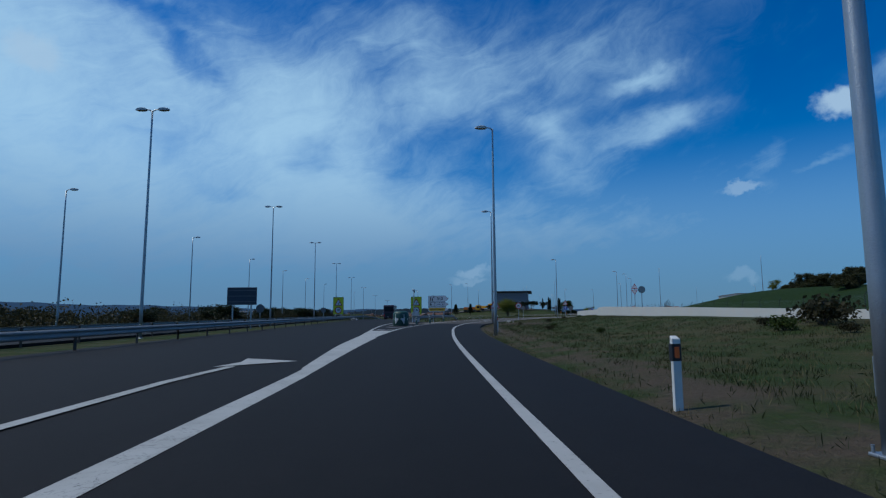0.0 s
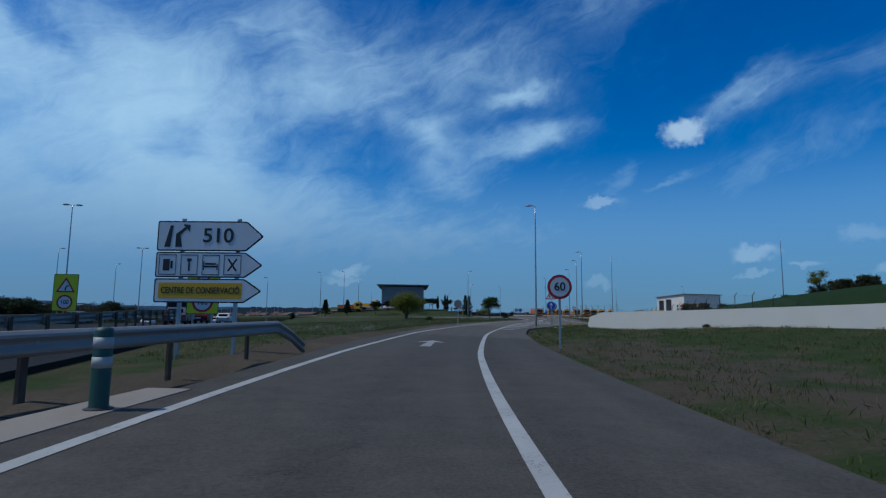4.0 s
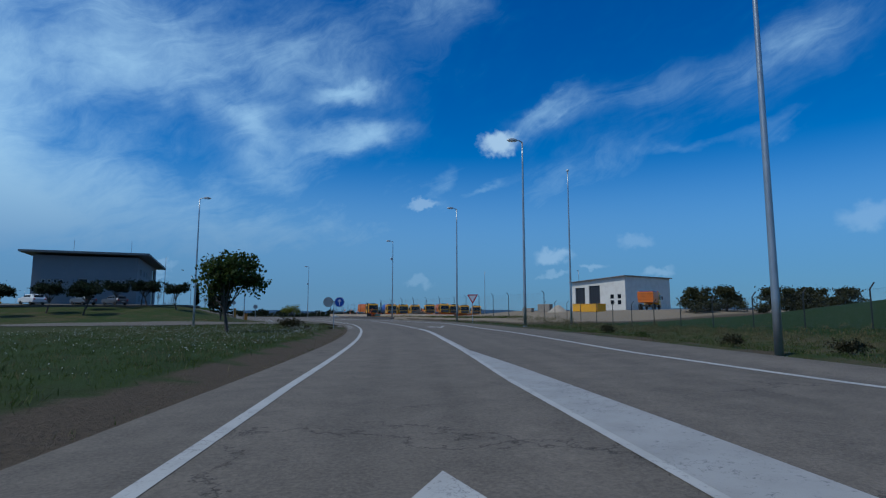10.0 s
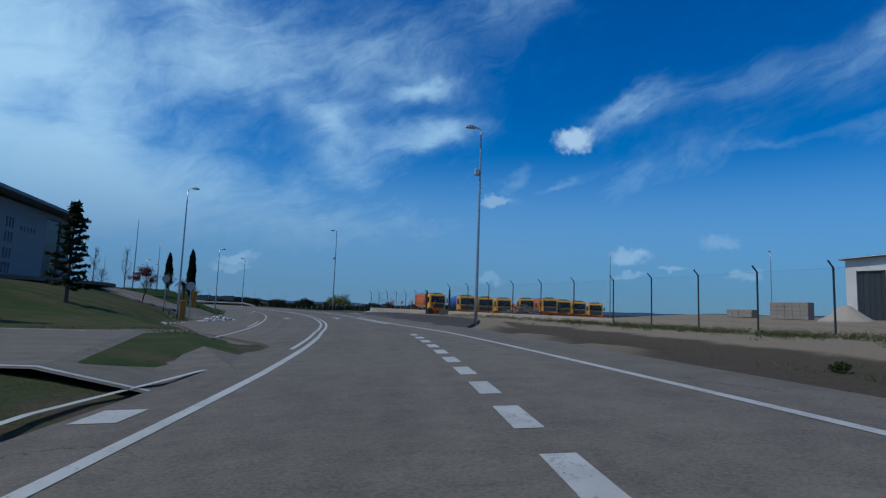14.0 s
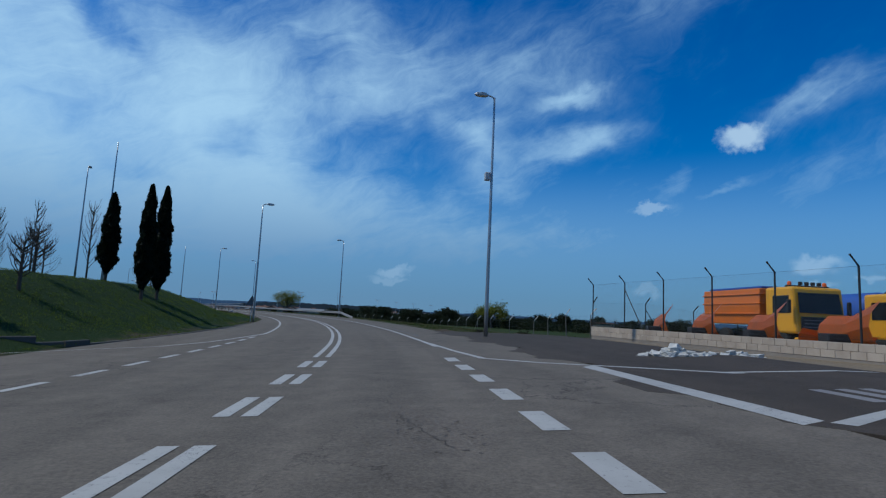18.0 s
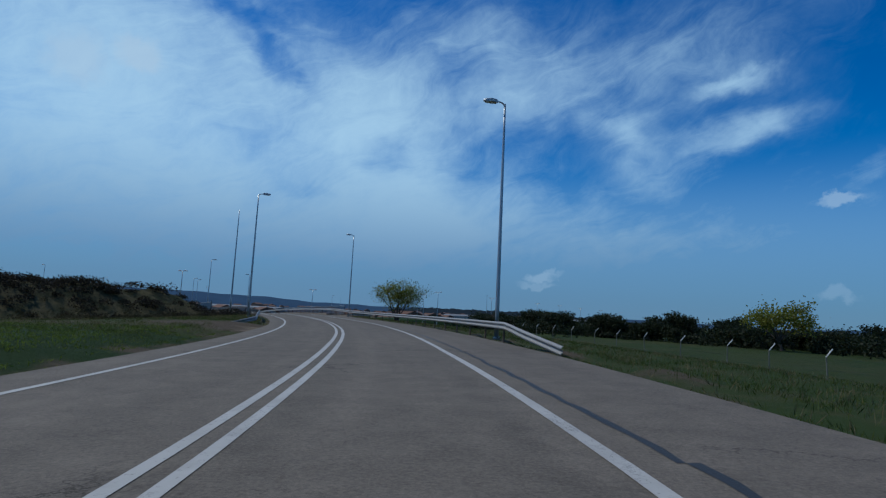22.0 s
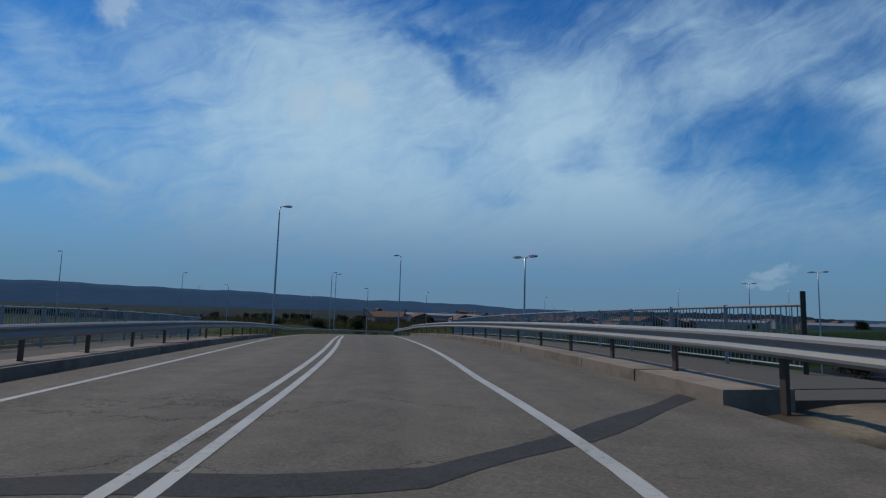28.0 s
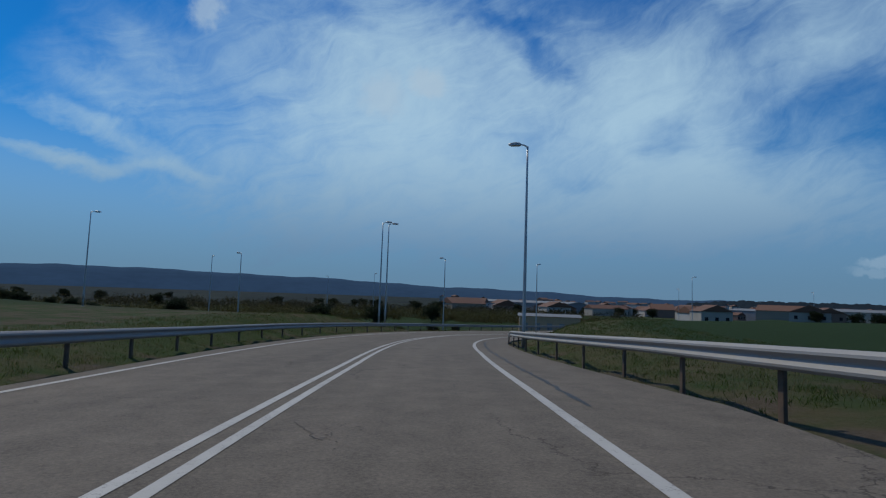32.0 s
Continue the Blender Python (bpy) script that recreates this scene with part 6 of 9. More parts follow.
for x0, z0, x1, z1 in side_holes:
    w = part("window", shift(box(x0, 0.16, z0, x1, 0.19, z1), Matrix.Translation((BL, 0.352, 0)) @ Matrix.Rotation(math.pi / 2, 4, "Z")), M_WINDOW if z1 - z0 > 2 else M_PALE_PANE, hq, "dark glazed panel" if z1 - z0 > 2 else "pale window pane")
roof = bmesh.new()
for x, y, z in ((-1.6, -1.4, BH + 0.35), (BL + 1.7, -1.4, BH + 0.35), (BL + 1.7, BD + 1.9, BH + 0.05), (-1.6, BD + 1.9, BH + 0.05)):
    roof.verts.new((x, y, z))
roof.faces.new(roof.verts[:])
got = bmesh.ops.extrude_face_region(roof, geom=roof.faces[:])
bmesh.ops.translate(roof, vec=(0, 0, 0.32), verts=[v for v in got["geom"] if isinstance(v, bmesh.types.BMVert)])
bmesh.ops.recalc_face_normals(roof, faces=roof.faces)
part("roof", roof, M_ROOF, hq, "wide grey overhanging roof")
for x in (4.0, 12.5):
    part("aerial", tube([(x, 6.0, BH), (x, 6.0, BH + 3.4)], 0.03, 6), M_GALV, hq)

# ------------------------------------------------------------------ machine shed in the yard
M_DARKDOOR = material("dark_blue_door", (0.018, 0.022, 0.030), 0.6, tone=0.1)
SHED_Z = height_at(117.5, 224)
shed = thing("machine_shed", Matrix.Translation((116.4, 230.6, SHED_Z)) @ Matrix.Rotation(radians(-85), 4, "Z"), "white rendered machine shed with tall dark doors and a thin roof", "shed")
SH = 5.7
doors = [(0.9, -0.1, 3.3, 4.6), (4.3, -0.1, 6.9, 4.9)]


def pitched(bm):
    """Lift the upper edge along the front, so that the roof rises from end to end."""
    for v in bm.verts:
        if v.co.z > SH - 0.1:
            v.co.z += 0.055 * v.co.x
    return bm


part("front_wall", pitched(wall_with_openings(12.6, SH, 0.3, doors)), M_WHITEWALL, shed)
for x0, z0, x1, z1 in doors:
    part("door", join(*[box(x0 + (x1 - x0) * k / 5 + 0.01, 0.2, 0.0, x0 + (x1 - x0) * (k + 1) / 5 - 0.01, 0.26, z1 - 0.02, 0.01) for k in range(5)]), M_DARKDOOR, shed, "dark panelled door")
part("side_wall", pitched(shift(wall_with_openings(14.0, SH, 0.3, []), Matrix.Translation((12.6, 0.302, 0)) @ Matrix.Rotation(math.pi / 2, 4, "Z"))), M_WHITEWALL, shed)
part("side_wall", pitched(shift(wall_with_openings(14.0, SH, 0.3, []), Matrix.Translation((0.3, 0.302, 0)) @ Matrix.Rotation(math.pi / 2, 4, "Z"))), M_WHITEWALL, shed)
part("back_wall", pitched(shift(wall_with_openings(12.6, SH, 0.3, []), (0, 14.31, 0))), M_WHITEWALL, shed)
part("roof", pitched(box(-0.4, -0.45, SH + 0.004, 13.0, 15.0, SH + 0.16, 0.02)), M_ROOF, shed)
part("gutter", tube([(-0.4, -0.50, SH + 0.05), (13.0, -0.50, SH + 0.79)], 0.05, 8), M_GALV, shed)

for x in (9.3, 10.9):
    for z in (1.2, 2.3):
        part("window", box(x, -0.02, z, x + 0.75, 0.01, z + 0.8), M_WINDOW, shed, "small dark window")
for x, y, w, h in ((110.5, 232.5, 4.8, 1.6), (110.8, 237.6, 3.2, 1.2)):
    st = thing("block_stack", placed(x, y, 84), "stack of grey concrete blocks in the yard", "stack", "stored blocks")
    for i in range(int(w / 0.8)):
        for j in range(int(h / 0.4)):
            part("block", box(i * 0.8 - w / 2 + 0.01, -0.4, j * 0.4 + 0.004, i * 0.8 - w / 2 + 0.79, 0.4, j * 0.4 + 0.396, 0.02), M_CONC, st)

# ------------------------------------------------------------------ yard wall, gate and fences
Y_NORTH, Y_GATE1, Y_GATE0, Y_SOUTH = Vector((85.2, 285.0, 0)), Vector((87.5, 266.8, 0)), Vector((87.9, 260.4, 0)), Vector((89.0, 232.0, 0))
M_MESH = bpy.data.materials.new("chain_link")
M_MESH.use_nodes = True
nn = Nodes(M_MESH.node_tree)
uvm = nn.add("ShaderNodeSeparateXYZ", {}, Vector=nn.add("ShaderNodeUVMap").outputs[0])
diag = [nn.math("ABSOLUTE", nn.math("SUBTRACT", nn.math("FRACT", nn.math("MULTIPLY", nn.math(op, uvm.outputs[0], uvm.outputs[1]), 11.0)), 0.5)) for op in ("ADD", "SUBTRACT")]
wire = nn.math("MAXIMUM", nn.math("LESS_THAN", diag[0], 0.016), nn.math("LESS_THAN", diag[1], 0.016))
steel = nn.add("ShaderNodeBsdfPrincipled", {}, Base_Color=col(0.16, 0.18, 0.18), Roughness=0.5, Metallic=0.4)
nn.add("ShaderNodeOutputMaterial", {}, Surface=nn.add("ShaderNodeMixShader", {}, i0=wire, i1=nn.add("ShaderNodeBsdfTransparent").outputs[0], i2=steel.outputs[0]).outputs[0])


def mesh_fence(label, path, gap, height, lift=None, arm=(0.35, 0.35), braces=(), mat=None, linked=True, thick=0.035):
    """Dark posts with a bent arm, chain link between them and wires on the arms."""
    f = thing("mesh_fence", Matrix(), label, "fence", "mesh fences")
    pts = [Vector(p) for p in path]
    marks = []
    for a, b in zip(pts, pts[1:]):
        n = max(1, round((b - a).length / gap))
        marks += [a + (b - a) * k / n for k in range(n)]
    marks.append(pts[-1])
    grounded = []
    for p in marks:
        grounded.append(Vector((p.x, p.y, (lift(p) if lift else height_at(p.x, p.y)))))
    for k, p in enumerate(grounded):
        t = (grounded[min(k + 1, len(grounded) - 1)] - grounded[max(k - 1, 0)]).normalized()
        out = Vector((t.y, -t.x, 0)).normalized()
        if mat:
            lean = Vector((rng.uniform(-0.08, 0.08), rng.uniform(-0.08, 0.08), 0))
            part("post", tube([p - Vector((0, 0, 0.3)), p + lean + Vector((0, 0, height))], thick, 6), mat, f)
            part("arm", tube([p + lean + Vector((0, 0, height)), p + lean * 1.5 + Vector((0, 0, height + arm[1])) + out * arm[0]], thick, 6), M_SUNLIT_TIP, f, "slanting tip with sunlight painted in pale")
        else:
            part("post", tube([p - Vector((0, 0, 0.3)), p + Vector((0, 0, height)), p + Vector((0, 0, height + arm[1])) + out * arm[0]], thick, 6), M_DARKSTEEL, f)
        if k in braces:
            part("brace", tube([p + Vector((0, 0, height * 0.85)), p + t * 1.5], 0.025, 6), mat or M_DARKSTEEL, f)
    for p, q in zip(grounded, grounded[1:]):
        if not linked:
            for z in (0.4, 0.9, 1.4):
                part("wire", tube([p + Vector((0, 0, z)), q + Vector((0, 0, z))], 0.004, 3), M_DARKSTEEL, f)
            continue
        bm = bmesh.new()
        uv = bm.loops.layers.uv.new("UVMap")
        L = (q - p).length
        face = bm.faces.new([bm.verts.new(v) for v in (p + Vector((0, 0, 0.05)), q + Vector((0, 0, 0.05)), q + Vector((0, 0, height)), p + Vector((0, 0, height)))])
        for loop, w in zip(face.loops, ((0, 0), (L, 0), (L, height), (0, height))):
            loop[uv].uv = w
        part("mesh", bm, M_MESH, f, "chain-link mesh")
        for z in (0.1, height):
            part("wire", tube([p + Vector((0, 0, z)), q + Vector((0, 0, z))], 0.003, 4), M_DARKSTEEL, f)
    return f


yard_z = 0.45


def block_wall(a, b, base, top, label):
    """A wall laid of long sandy blocks in running bond, each block a piece of its own."""
    w = thing("block_wall", Matrix(), label, "wall", "yard walls")
    L, along = (b - a).length, (b - a).normalized()
    turn = Matrix.Rotation(math.atan2(along.y, along.x), 4, "Z")
    rows = max(1, round((top - base) / 0.25))
    core = box(0.03, -0.085, -0.6, L - 0.03, 0.085, (top - base) - 0.01)
    part("core", shift(core, Matrix.Translation((a.x, a.y, base)) @ turn), M_CONC, w)
    for r in range(rows):
        x = -0.25 if r % 2 else 0.0
        while x < L - 0.05:
            x0, x1 = max(x, 0.0), min(x + 0.5, L)
            if x1 - x0 > 0.08:
                ob = new("block", block_mesh(round(x1 - x0, 2)))
                ob.parent = w
                ob.matrix_basis = Matrix.Translation((a.x, a.y, base + r * 0.25 + 0.003)) @ turn @ Matrix.Translation((x0, rng.uniform(-0.004, 0.004), 0))
            x += 0.5
    return w


BLOCKS = {}


def block_mesh(length):
    if length not in BLOCKS:
        me = bpy.data.meshes.new("block")
        box(0.006, -0.1, 0.004, length - 0.006, 0.1, 0.246, 0.008).to_mesh(me)
        me.materials.append(M_BLOCK)
        BLOCKS[length] = me
    return BLOCKS[length]


low = lambda p: yard_z + 0.5
mesh_fence("bent-armed dark steel posts with chain link on the yard wall", [Y_NORTH, Y_GATE1], 3.0, 2.35, low, braces=(1,))
mesh_fence("bent-armed dark steel posts with chain link on the southern yard wall", [Y_GATE0, Y_SOUTH, Vector((87, 206, 0))], 4.4, 2.95, low, braces=(0,), thick=0.05)
mesh_fence("bent-armed dark steel posts and chain link behind the yard", [Y_NORTH, Vector((104, 290, 0)), Vector((140, 296, 0))], 4.0, 2.2, braces=(1,))
# sunlight on the fence's slanting tips is put into their paler colour
M_SUNLIT_TIP = material("sunlit_post_tip", (0.52, 0.52, 0.50), 0.8, tone=0.08)
# the uprights are kept darker so that only the tips show
M_POSTCONC = material("stained_concrete_post", (0.13, 0.125, 0.115), 0.9, tone=0.12, tint=(0.3, 0.28, 0.24), tint_amount=0.4)
mesh_fence("wire fence on pale concrete posts with slanting tops", [Vector((85.5, 286, 0)), Vector((86.6, 300, 0)), Vector((85.8, 312, 0)), Vector((85.5, 330, 0)), Vector((84, 350, 0)), Vector((79, 372, 0)), Vector((72, 390, 0))], 5.5, 1.5, arm=(0.34, 0.40), braces=(6,), mat=M_POSTCONC, linked=False, thick=0.03)
mesh_fence("dark posts and mesh on the bank above the side road", [Vector((36, 10, 0)), Vector((37, 60, 0)), Vector((40, 95, 0)), Vector((52, 128, 0)), Vector((66, 160, 0)), Vector((80, 190, 0)), Vector((87, 206, 0))], 4.2, 1.9, arm=(0.25, 0.3))
gate = thing("yard_gate", Matrix(), "dark steel sliding yard gate half open between posts", "gate")
for p in (Y_GATE1, Y_GATE0):
    part("gate_post", box(p.x - 0.09, p.y - 0.09, yard_z - 0.4, p.x + 0.09, p.y + 0.09, yard_z + 3.1, 0.01), M_DARKSTEEL, gate)
g0, g1 = Y_GATE0 + Vector((0.25, 0.2, yard_z)), Y_GATE0 + Vector((1.1, 5.6, yard_z))
for z in (0.12, 2.1):
    part("gate_rail", tube([g0 + Vector((0, 0, z)), g1 + Vector((0, 0, z))], 0.045, 6), M_DARKSTEEL, gate)
for k in range(8):
    p = g0 + (g1 - g0) * k / 7
    part("gate_bar", tube([p + Vector((0, 0, 0.12)), p + Vector((0, 0, 2.1))], 0.02, 5), M_DARKSTEEL, gate)
part("gate_panel", shift(box(0, -0.015, 0.1, (g1 - g0).length, 0.015, 0.55, 0.004), Matrix.Translation(g0) @ Matrix.Rotation(math.atan2((g1 - g0).y, (g1 - g0).x), 4, "Z")), material("dark_green_gate_sheet", (0.012, 0.045, 0.040), 0.6, tone=0.15), gate, "dark green sheet along the foot")

# white concrete wall of the side road, with its falling end
wall_path = catmull(((17.5, -30), (19.0, 22), (21.5, 72), (24.0, 82), (26.8, 107), (29.0, 113.5)), 2.0)
WALL_TOP = steps((15, 1.10), (50, 1.6), (72, 1.86), (80, 1.68), (92, 1.5), (107, 1.35), (110.3, 1.0), (113.5, 0.25))
white = thing("retaining_wall", Matrix(), "long low white concrete wall beside the side road", "wall")
bm = bmesh.new()
rows = []
for k, (x, y) in enumerate(wall_path):
    t = np.array(wall_path[min(k + 1, len(wall_path) - 1)]) - np.array(wall_path[max(k - 1, 0)])
    t = t / np.linalg.norm(t)
    n = np.array((t[1], -t[0]))
    g = height_at(x, y)
    top = max(g + 0.15, WALL_TOP(y))
    rows.append([bm.verts.new((x + n[0] * o, y + n[1] * o, z)) for o, z in ((-0.22, g - 0.6), (-0.12, top), (0.12, top), (0.22, g - 0.6))])
for a, b in zip(rows, rows[1:]):
    for j in range(3):
        bm.faces.new((a[j], a[j + 1], b[j + 1], b[j]))
bm.faces.new(rows[-1])
bm.faces.new(rows[0][::-1])
bmesh.ops.recalc_face_normals(bm, faces=bm.faces)
part("wall_body", bm, M_CONC_WHITE, white)
side_line = catmull(((27.5, -40), (29.0, 20), (30.5, 70), (33.0, 100), (39.5, 128), (45.5, 146)), 2.0)


def side_place(i, d, h):
    i = int(min(max(i, 0), len(side_line) - 1))
    t = side_line[min(i + 1, len(side_line) - 1)] - side_line[max(i - 1, 0)]
    t = t / np.linalg.norm(t)
    x, y = side_line[i][0] + t[1] * d, side_line[i][1] - t[0] * d
    c = height_at(*side_line[i])
    return np.array((x, y, max(c, height_at(x, y)) + 0.03 + h))


side_road = thing("side_road", Matrix(), "narrow grey side road joining behind the white wall", "road", kind="structure")
part("side_surface", ribbon(side_place, 0, len(side_line) - 1, -3.2, 3.2, 0.0, 1.0, 0.3), M_ROAD, side_road)
part("edge_line", ribbon(side_place, 0, len(side_line) - 1, 2.5, 2.65, 0.008, 1.0), M_PAINT, side_road)
part("edge_line", ribbon(side_place, 0, len(side_line) - 1, -2.7, -2.55, 0.008, 1.0), M_PAINT, side_road)

rb = thing("round_sign", placed(26.0, 70.8, -8), "grey back of a round road sign on a thin post", "road sign", "road signs")
RB_Z = 4.0 - height_at(26.0, 70.8)
sign_post(rb, RB_Z + 0.1)
part("disc_back", plate(disc(0.45), RB_Z, -0.045, 0.014), M_FENCE, rb)

# ------------------------------------------------------------------ masts
def mast(m, h, label, cam_top=False):
    p = thing("mast", m, label, "mast", "bare masts")
    part("pole", lamp_pole(h, 0.12, 0.045), M_GALV, p, smooth=True)
    part("footing", box(-0.3, -0.3, -0.5, 0.3, 0.3, 0.0, 0.02), M_CONC, p)
    if cam_top:
        part("camera_dome", lathe([(0.03, h - 0.12), (0.13, h - 0.05), (0.14, h + 0.05), (0.07, h + 0.14), (0.005, h + 0.15)], 14), M_PLASTIC_WHITE, p, smooth=True)
    return p


mast(placed(75.5, 189.1, 0), 15.7, "tall bare galvanised mast with a white camera dome", True)
mast(placed(130.2, 280.0, 0), 13.2, "slim lattice-like aerial mast in the works yard")
mast(placed(48.8, 309.5, 0), 15.85 - height_at(48.8, 309.0), "tall bare galvanised mast above the lawn")
mast(placed(35.15, 378.6, 0), 13.1 - height_at(35.15, 378.6), "tall bare galvanised mast at the road's edge")
mast(placed(88.0, 150.0, 0), 12.0, "tall bare galvanised mast on the green bank")
mast(placed(17, 243, 0), 9.0, "tall bare mast beside the control building")
for x, y, top in ((-34.1, 425.5, 7.7), (-20.5, 465.2, 7.45), (-32.1, 442.2, 6.1), (-58.3, 474.4, 5.9), (-32.5, 492.6, 6.1), (-18.9, 496.7, 5.4)):
    lamp_reaching(low_lamp, x, y, top, 11.2, (x * 37 + y * 11) % 360)
for x, y in ((-75, 480), (-10, 560), (30, 560), (60, 590), (95, 560), (-90, 540), (-30, 640), (10, 700), (-130, 560), (-8, 205), (-40, 260), (5, 230)):
    copy_thing(single, placed(x, y, (x * 37 + y * 11) % 360))
for x, y in ((12.0, 235.0), (150, 262)):
    copy_thing(single, placed(x, y, 200))

# ------------------------------------------------------------------ lorries of the works yard
M_YELLOW = material("yellow_truck_paint", (0.72, 0.34, 0.008), 0.35, tone=0.08, tint=(0.35, 0.22, 0.05), tint_amount=0.2)
M_LORRYORANGE = material("orange_truck_paint", (0.62, 0.15, 0.012), 0.4, tone=0.08, tint=(0.30, 0.12, 0.04), tint_amount=0.3)
M_BLUECOVER = material("blue_tarpaulin", (0.015, 0.075, 0.32), 0.6, tone=0.15)
M_TYRE = material("tyre_rubber", (0.014, 0.014, 0.014), 0.85, tone=0.1)
M_CHASSIS = material("dark_chassis", (0.03, 0.03, 0.032), 0.6, 0.3, tone=0.1)


def wheel(parent, x, y, r=0.5, w=0.28):
    t = part("wheel", shift(lathe([(r * 0.6, -w / 2), (r * 0.94, -w / 2), (r, -w * 0.3), (r, w * 0.3), (r * 0.94, w / 2), (r * 0.6, w / 2)], 20), Matrix.Translation((x, y, r)) @ Matrix.Rotation(math.pi / 2, 4, "Y")), M_TYRE, parent, "black tyre", smooth=False)
    part("rim", shift(lathe([(0.02, -w * 0.42), (r * 0.58, -w * 0.42), (r * 0.58, w * 0.42), (0.02, w * 0.42)], 16), Matrix.Translation((x, y, r)) @ Matrix.Rotation(math.pi / 2, 4, "Y")), M_SIGN_BACK, t)


def lorry(m, body, plough=True, label="yellow works lorry with a dark windscreen, beacon bar and snow plough"):
    """Faces -y. Cab, glazing, beacons, chassis, load body and a plough in front."""
    t = thing("works_lorry", m, label, "lorry", "lorries in the works yard")
    cab = box(-1.2, -1.0, 0.85, 1.2, 1.0, 2.95, 0.12, 2)
    for v in cab.verts:
        if v.co.z > 2.0 and v.co.y < 0:
            v.co.y += 0.22 * (v.co.z - 2.0)
    part("cab", cab, M_YELLOW, t, "yellow cab")
    ws = prism([(-1.02, 1.78), (1.02, 1.78), (0.96, 2.68), (-0.96, 2.68)], -0.02, 0.0)
    for v in ws.verts:
        v.co.y += -1.005 + 0.20 * max(0, v.co.z - 1.98)
    part("windscreen", ws, M_WINDOW, t, "dark windscreen")
    for sx in (-1, 1):
        part("side_window", box(sx * 1.205 - 0.008, -0.62, 1.75, sx * 1.205 + 0.008, 0.45, 2.55, 0.004), M_WINDOW, t)
        part("mirror", box(sx * 1.42 - 0.1, -0.95, 1.75, sx * 1.42 + 0.1, -0.85, 2.35, 0.03), M_CHASSIS, t)
        part("headlight", box(sx * 0.85 - 0.22, -1.05, 0.72, sx * 0.85 + 0.22, -0.98, 0.92, 0.02), M_SIGN_WHITE, t)
        part("beacon", shift(lathe([(0.09, 0.0), (0.09, 0.14), (0.05, 0.2)], 10), (sx * 0.85, -0.2, 3.02)), M_ORANGE, t)
    part("beacon_bar", box(-1.0, -0.32, 2.95, 1.0, -0.08, 3.04, 0.02), M_CHASSIS, t)
    for x in (-0.45, -0.15, 0.15, 0.45):
        part("work_lamp", box(x - 0.09, -0.42, 3.04, x + 0.09, -0.32, 3.2, 0.02), M_CHASSIS, t)
    part("grille", box(-0.95, -1.03, 1.05, 0.95, -0.995, 1.62, 0.02), M_CHASSIS, t, "black grille")
    for z in (1.15, 1.3, 1.45):
        part("grille_bar", box(-0.8, -1.05, z, 0.8, -1.032, z + 0.04), M_SIGN_BACK, t)
    part("bumper", box(-1.22, -1.12, 0.45, 1.22, -0.9, 0.70, 0.04), M_YELLOW, t)
    part("chassis", box(-0.5, -0.9, 0.55, 0.5, 6.4, 0.84, 0.02), M_CHASSIS, t)
    for y in (0.05, 4.4, 5.7):
        for x in (-1.02, 1.02):
            wheel(t, x, y)
    if body == "spreader":
        hop = prism([(-1.15, 1.2), (1.15, 1.2), (1.25, 2.1), (1.22, 2.95), (-1.22, 2.95), (-1.25, 2.1)], 1.35, 6.2, 0.03)
        part("spreader_hopper", hop, M_LORRYORANGE, t, "ribbed orange salt spreader")
        for z in (1.7, 2.2, 2.65):
            part("rib", box(-1.29, 1.3, z, 1.29, 6.25, z + 0.06, 0.01), M_LORRYORANGE, t)
        part("cover", box(-1.0, 1.5, 2.96, 1.0, 6.0, 3.08, 0.03), M_BLUECOVER, t, "blue cover")
    elif body == "tipper":
        for q in ((-1.22, 1.3, 1.05, 1.22, 6.2, 1.15), (-1.25, 1.3, 1.15, -1.18, 6.2, 2.1), (1.18, 1.3, 1.15, 1.25, 6.2, 2.1), (-1.18, 1.3, 1.15, 1.18, 1.38, 2.4), (-1.18, 6.12, 1.15, 1.18, 6.2, 2.1)):
            part("tipper_side", box(*q, 0.01), M_LORRYORANGE if rng.random() < 0.5 else M_YELLOW, t)
    else:
        part("tank", shift(lathe([(0.2, 0), (1.0, 0.06), (1.1, 0.3), (1.1, 4.3), (1.0, 4.6), (0.2, 4.66)], 24), Matrix.Translation((0, 1.4, 2.05)) @ Matrix.Rotation(-math.pi / 2, 4, "X")), M_BLUECOVER, t, "blue tank", smooth=True)
    if plough:
        bm = bmesh.new()
        prof = [(-0.05, 0.08), (0.14, 0.25), (0.22, 0.55), (0.16, 0.9), (-0.08, 1.12)]
        fr = [[bm.verts.new((x, -2.0 + o, z * (1.0 if x < 0 else 0.78))) for o, z in prof] for x in (-1.7, 0.0, 1.7)]
        for a, b in zip(fr, fr[1:]):
            for j in range(4):
                bm.faces.new((a[j], b[j], b[j + 1], a[j + 1]))
        bmesh.ops.solidify(bm, geom=bm.faces[:], thickness=0.04)
        part("plough_blade", bm, M_LORRYORANGE, t, "orange snow-plough blade")
        part("plough_arm", box(-0.4, -1.85, 0.4, 0.4, -1.0, 0.6, 0.02), M_CHASSIS, t)
    return t


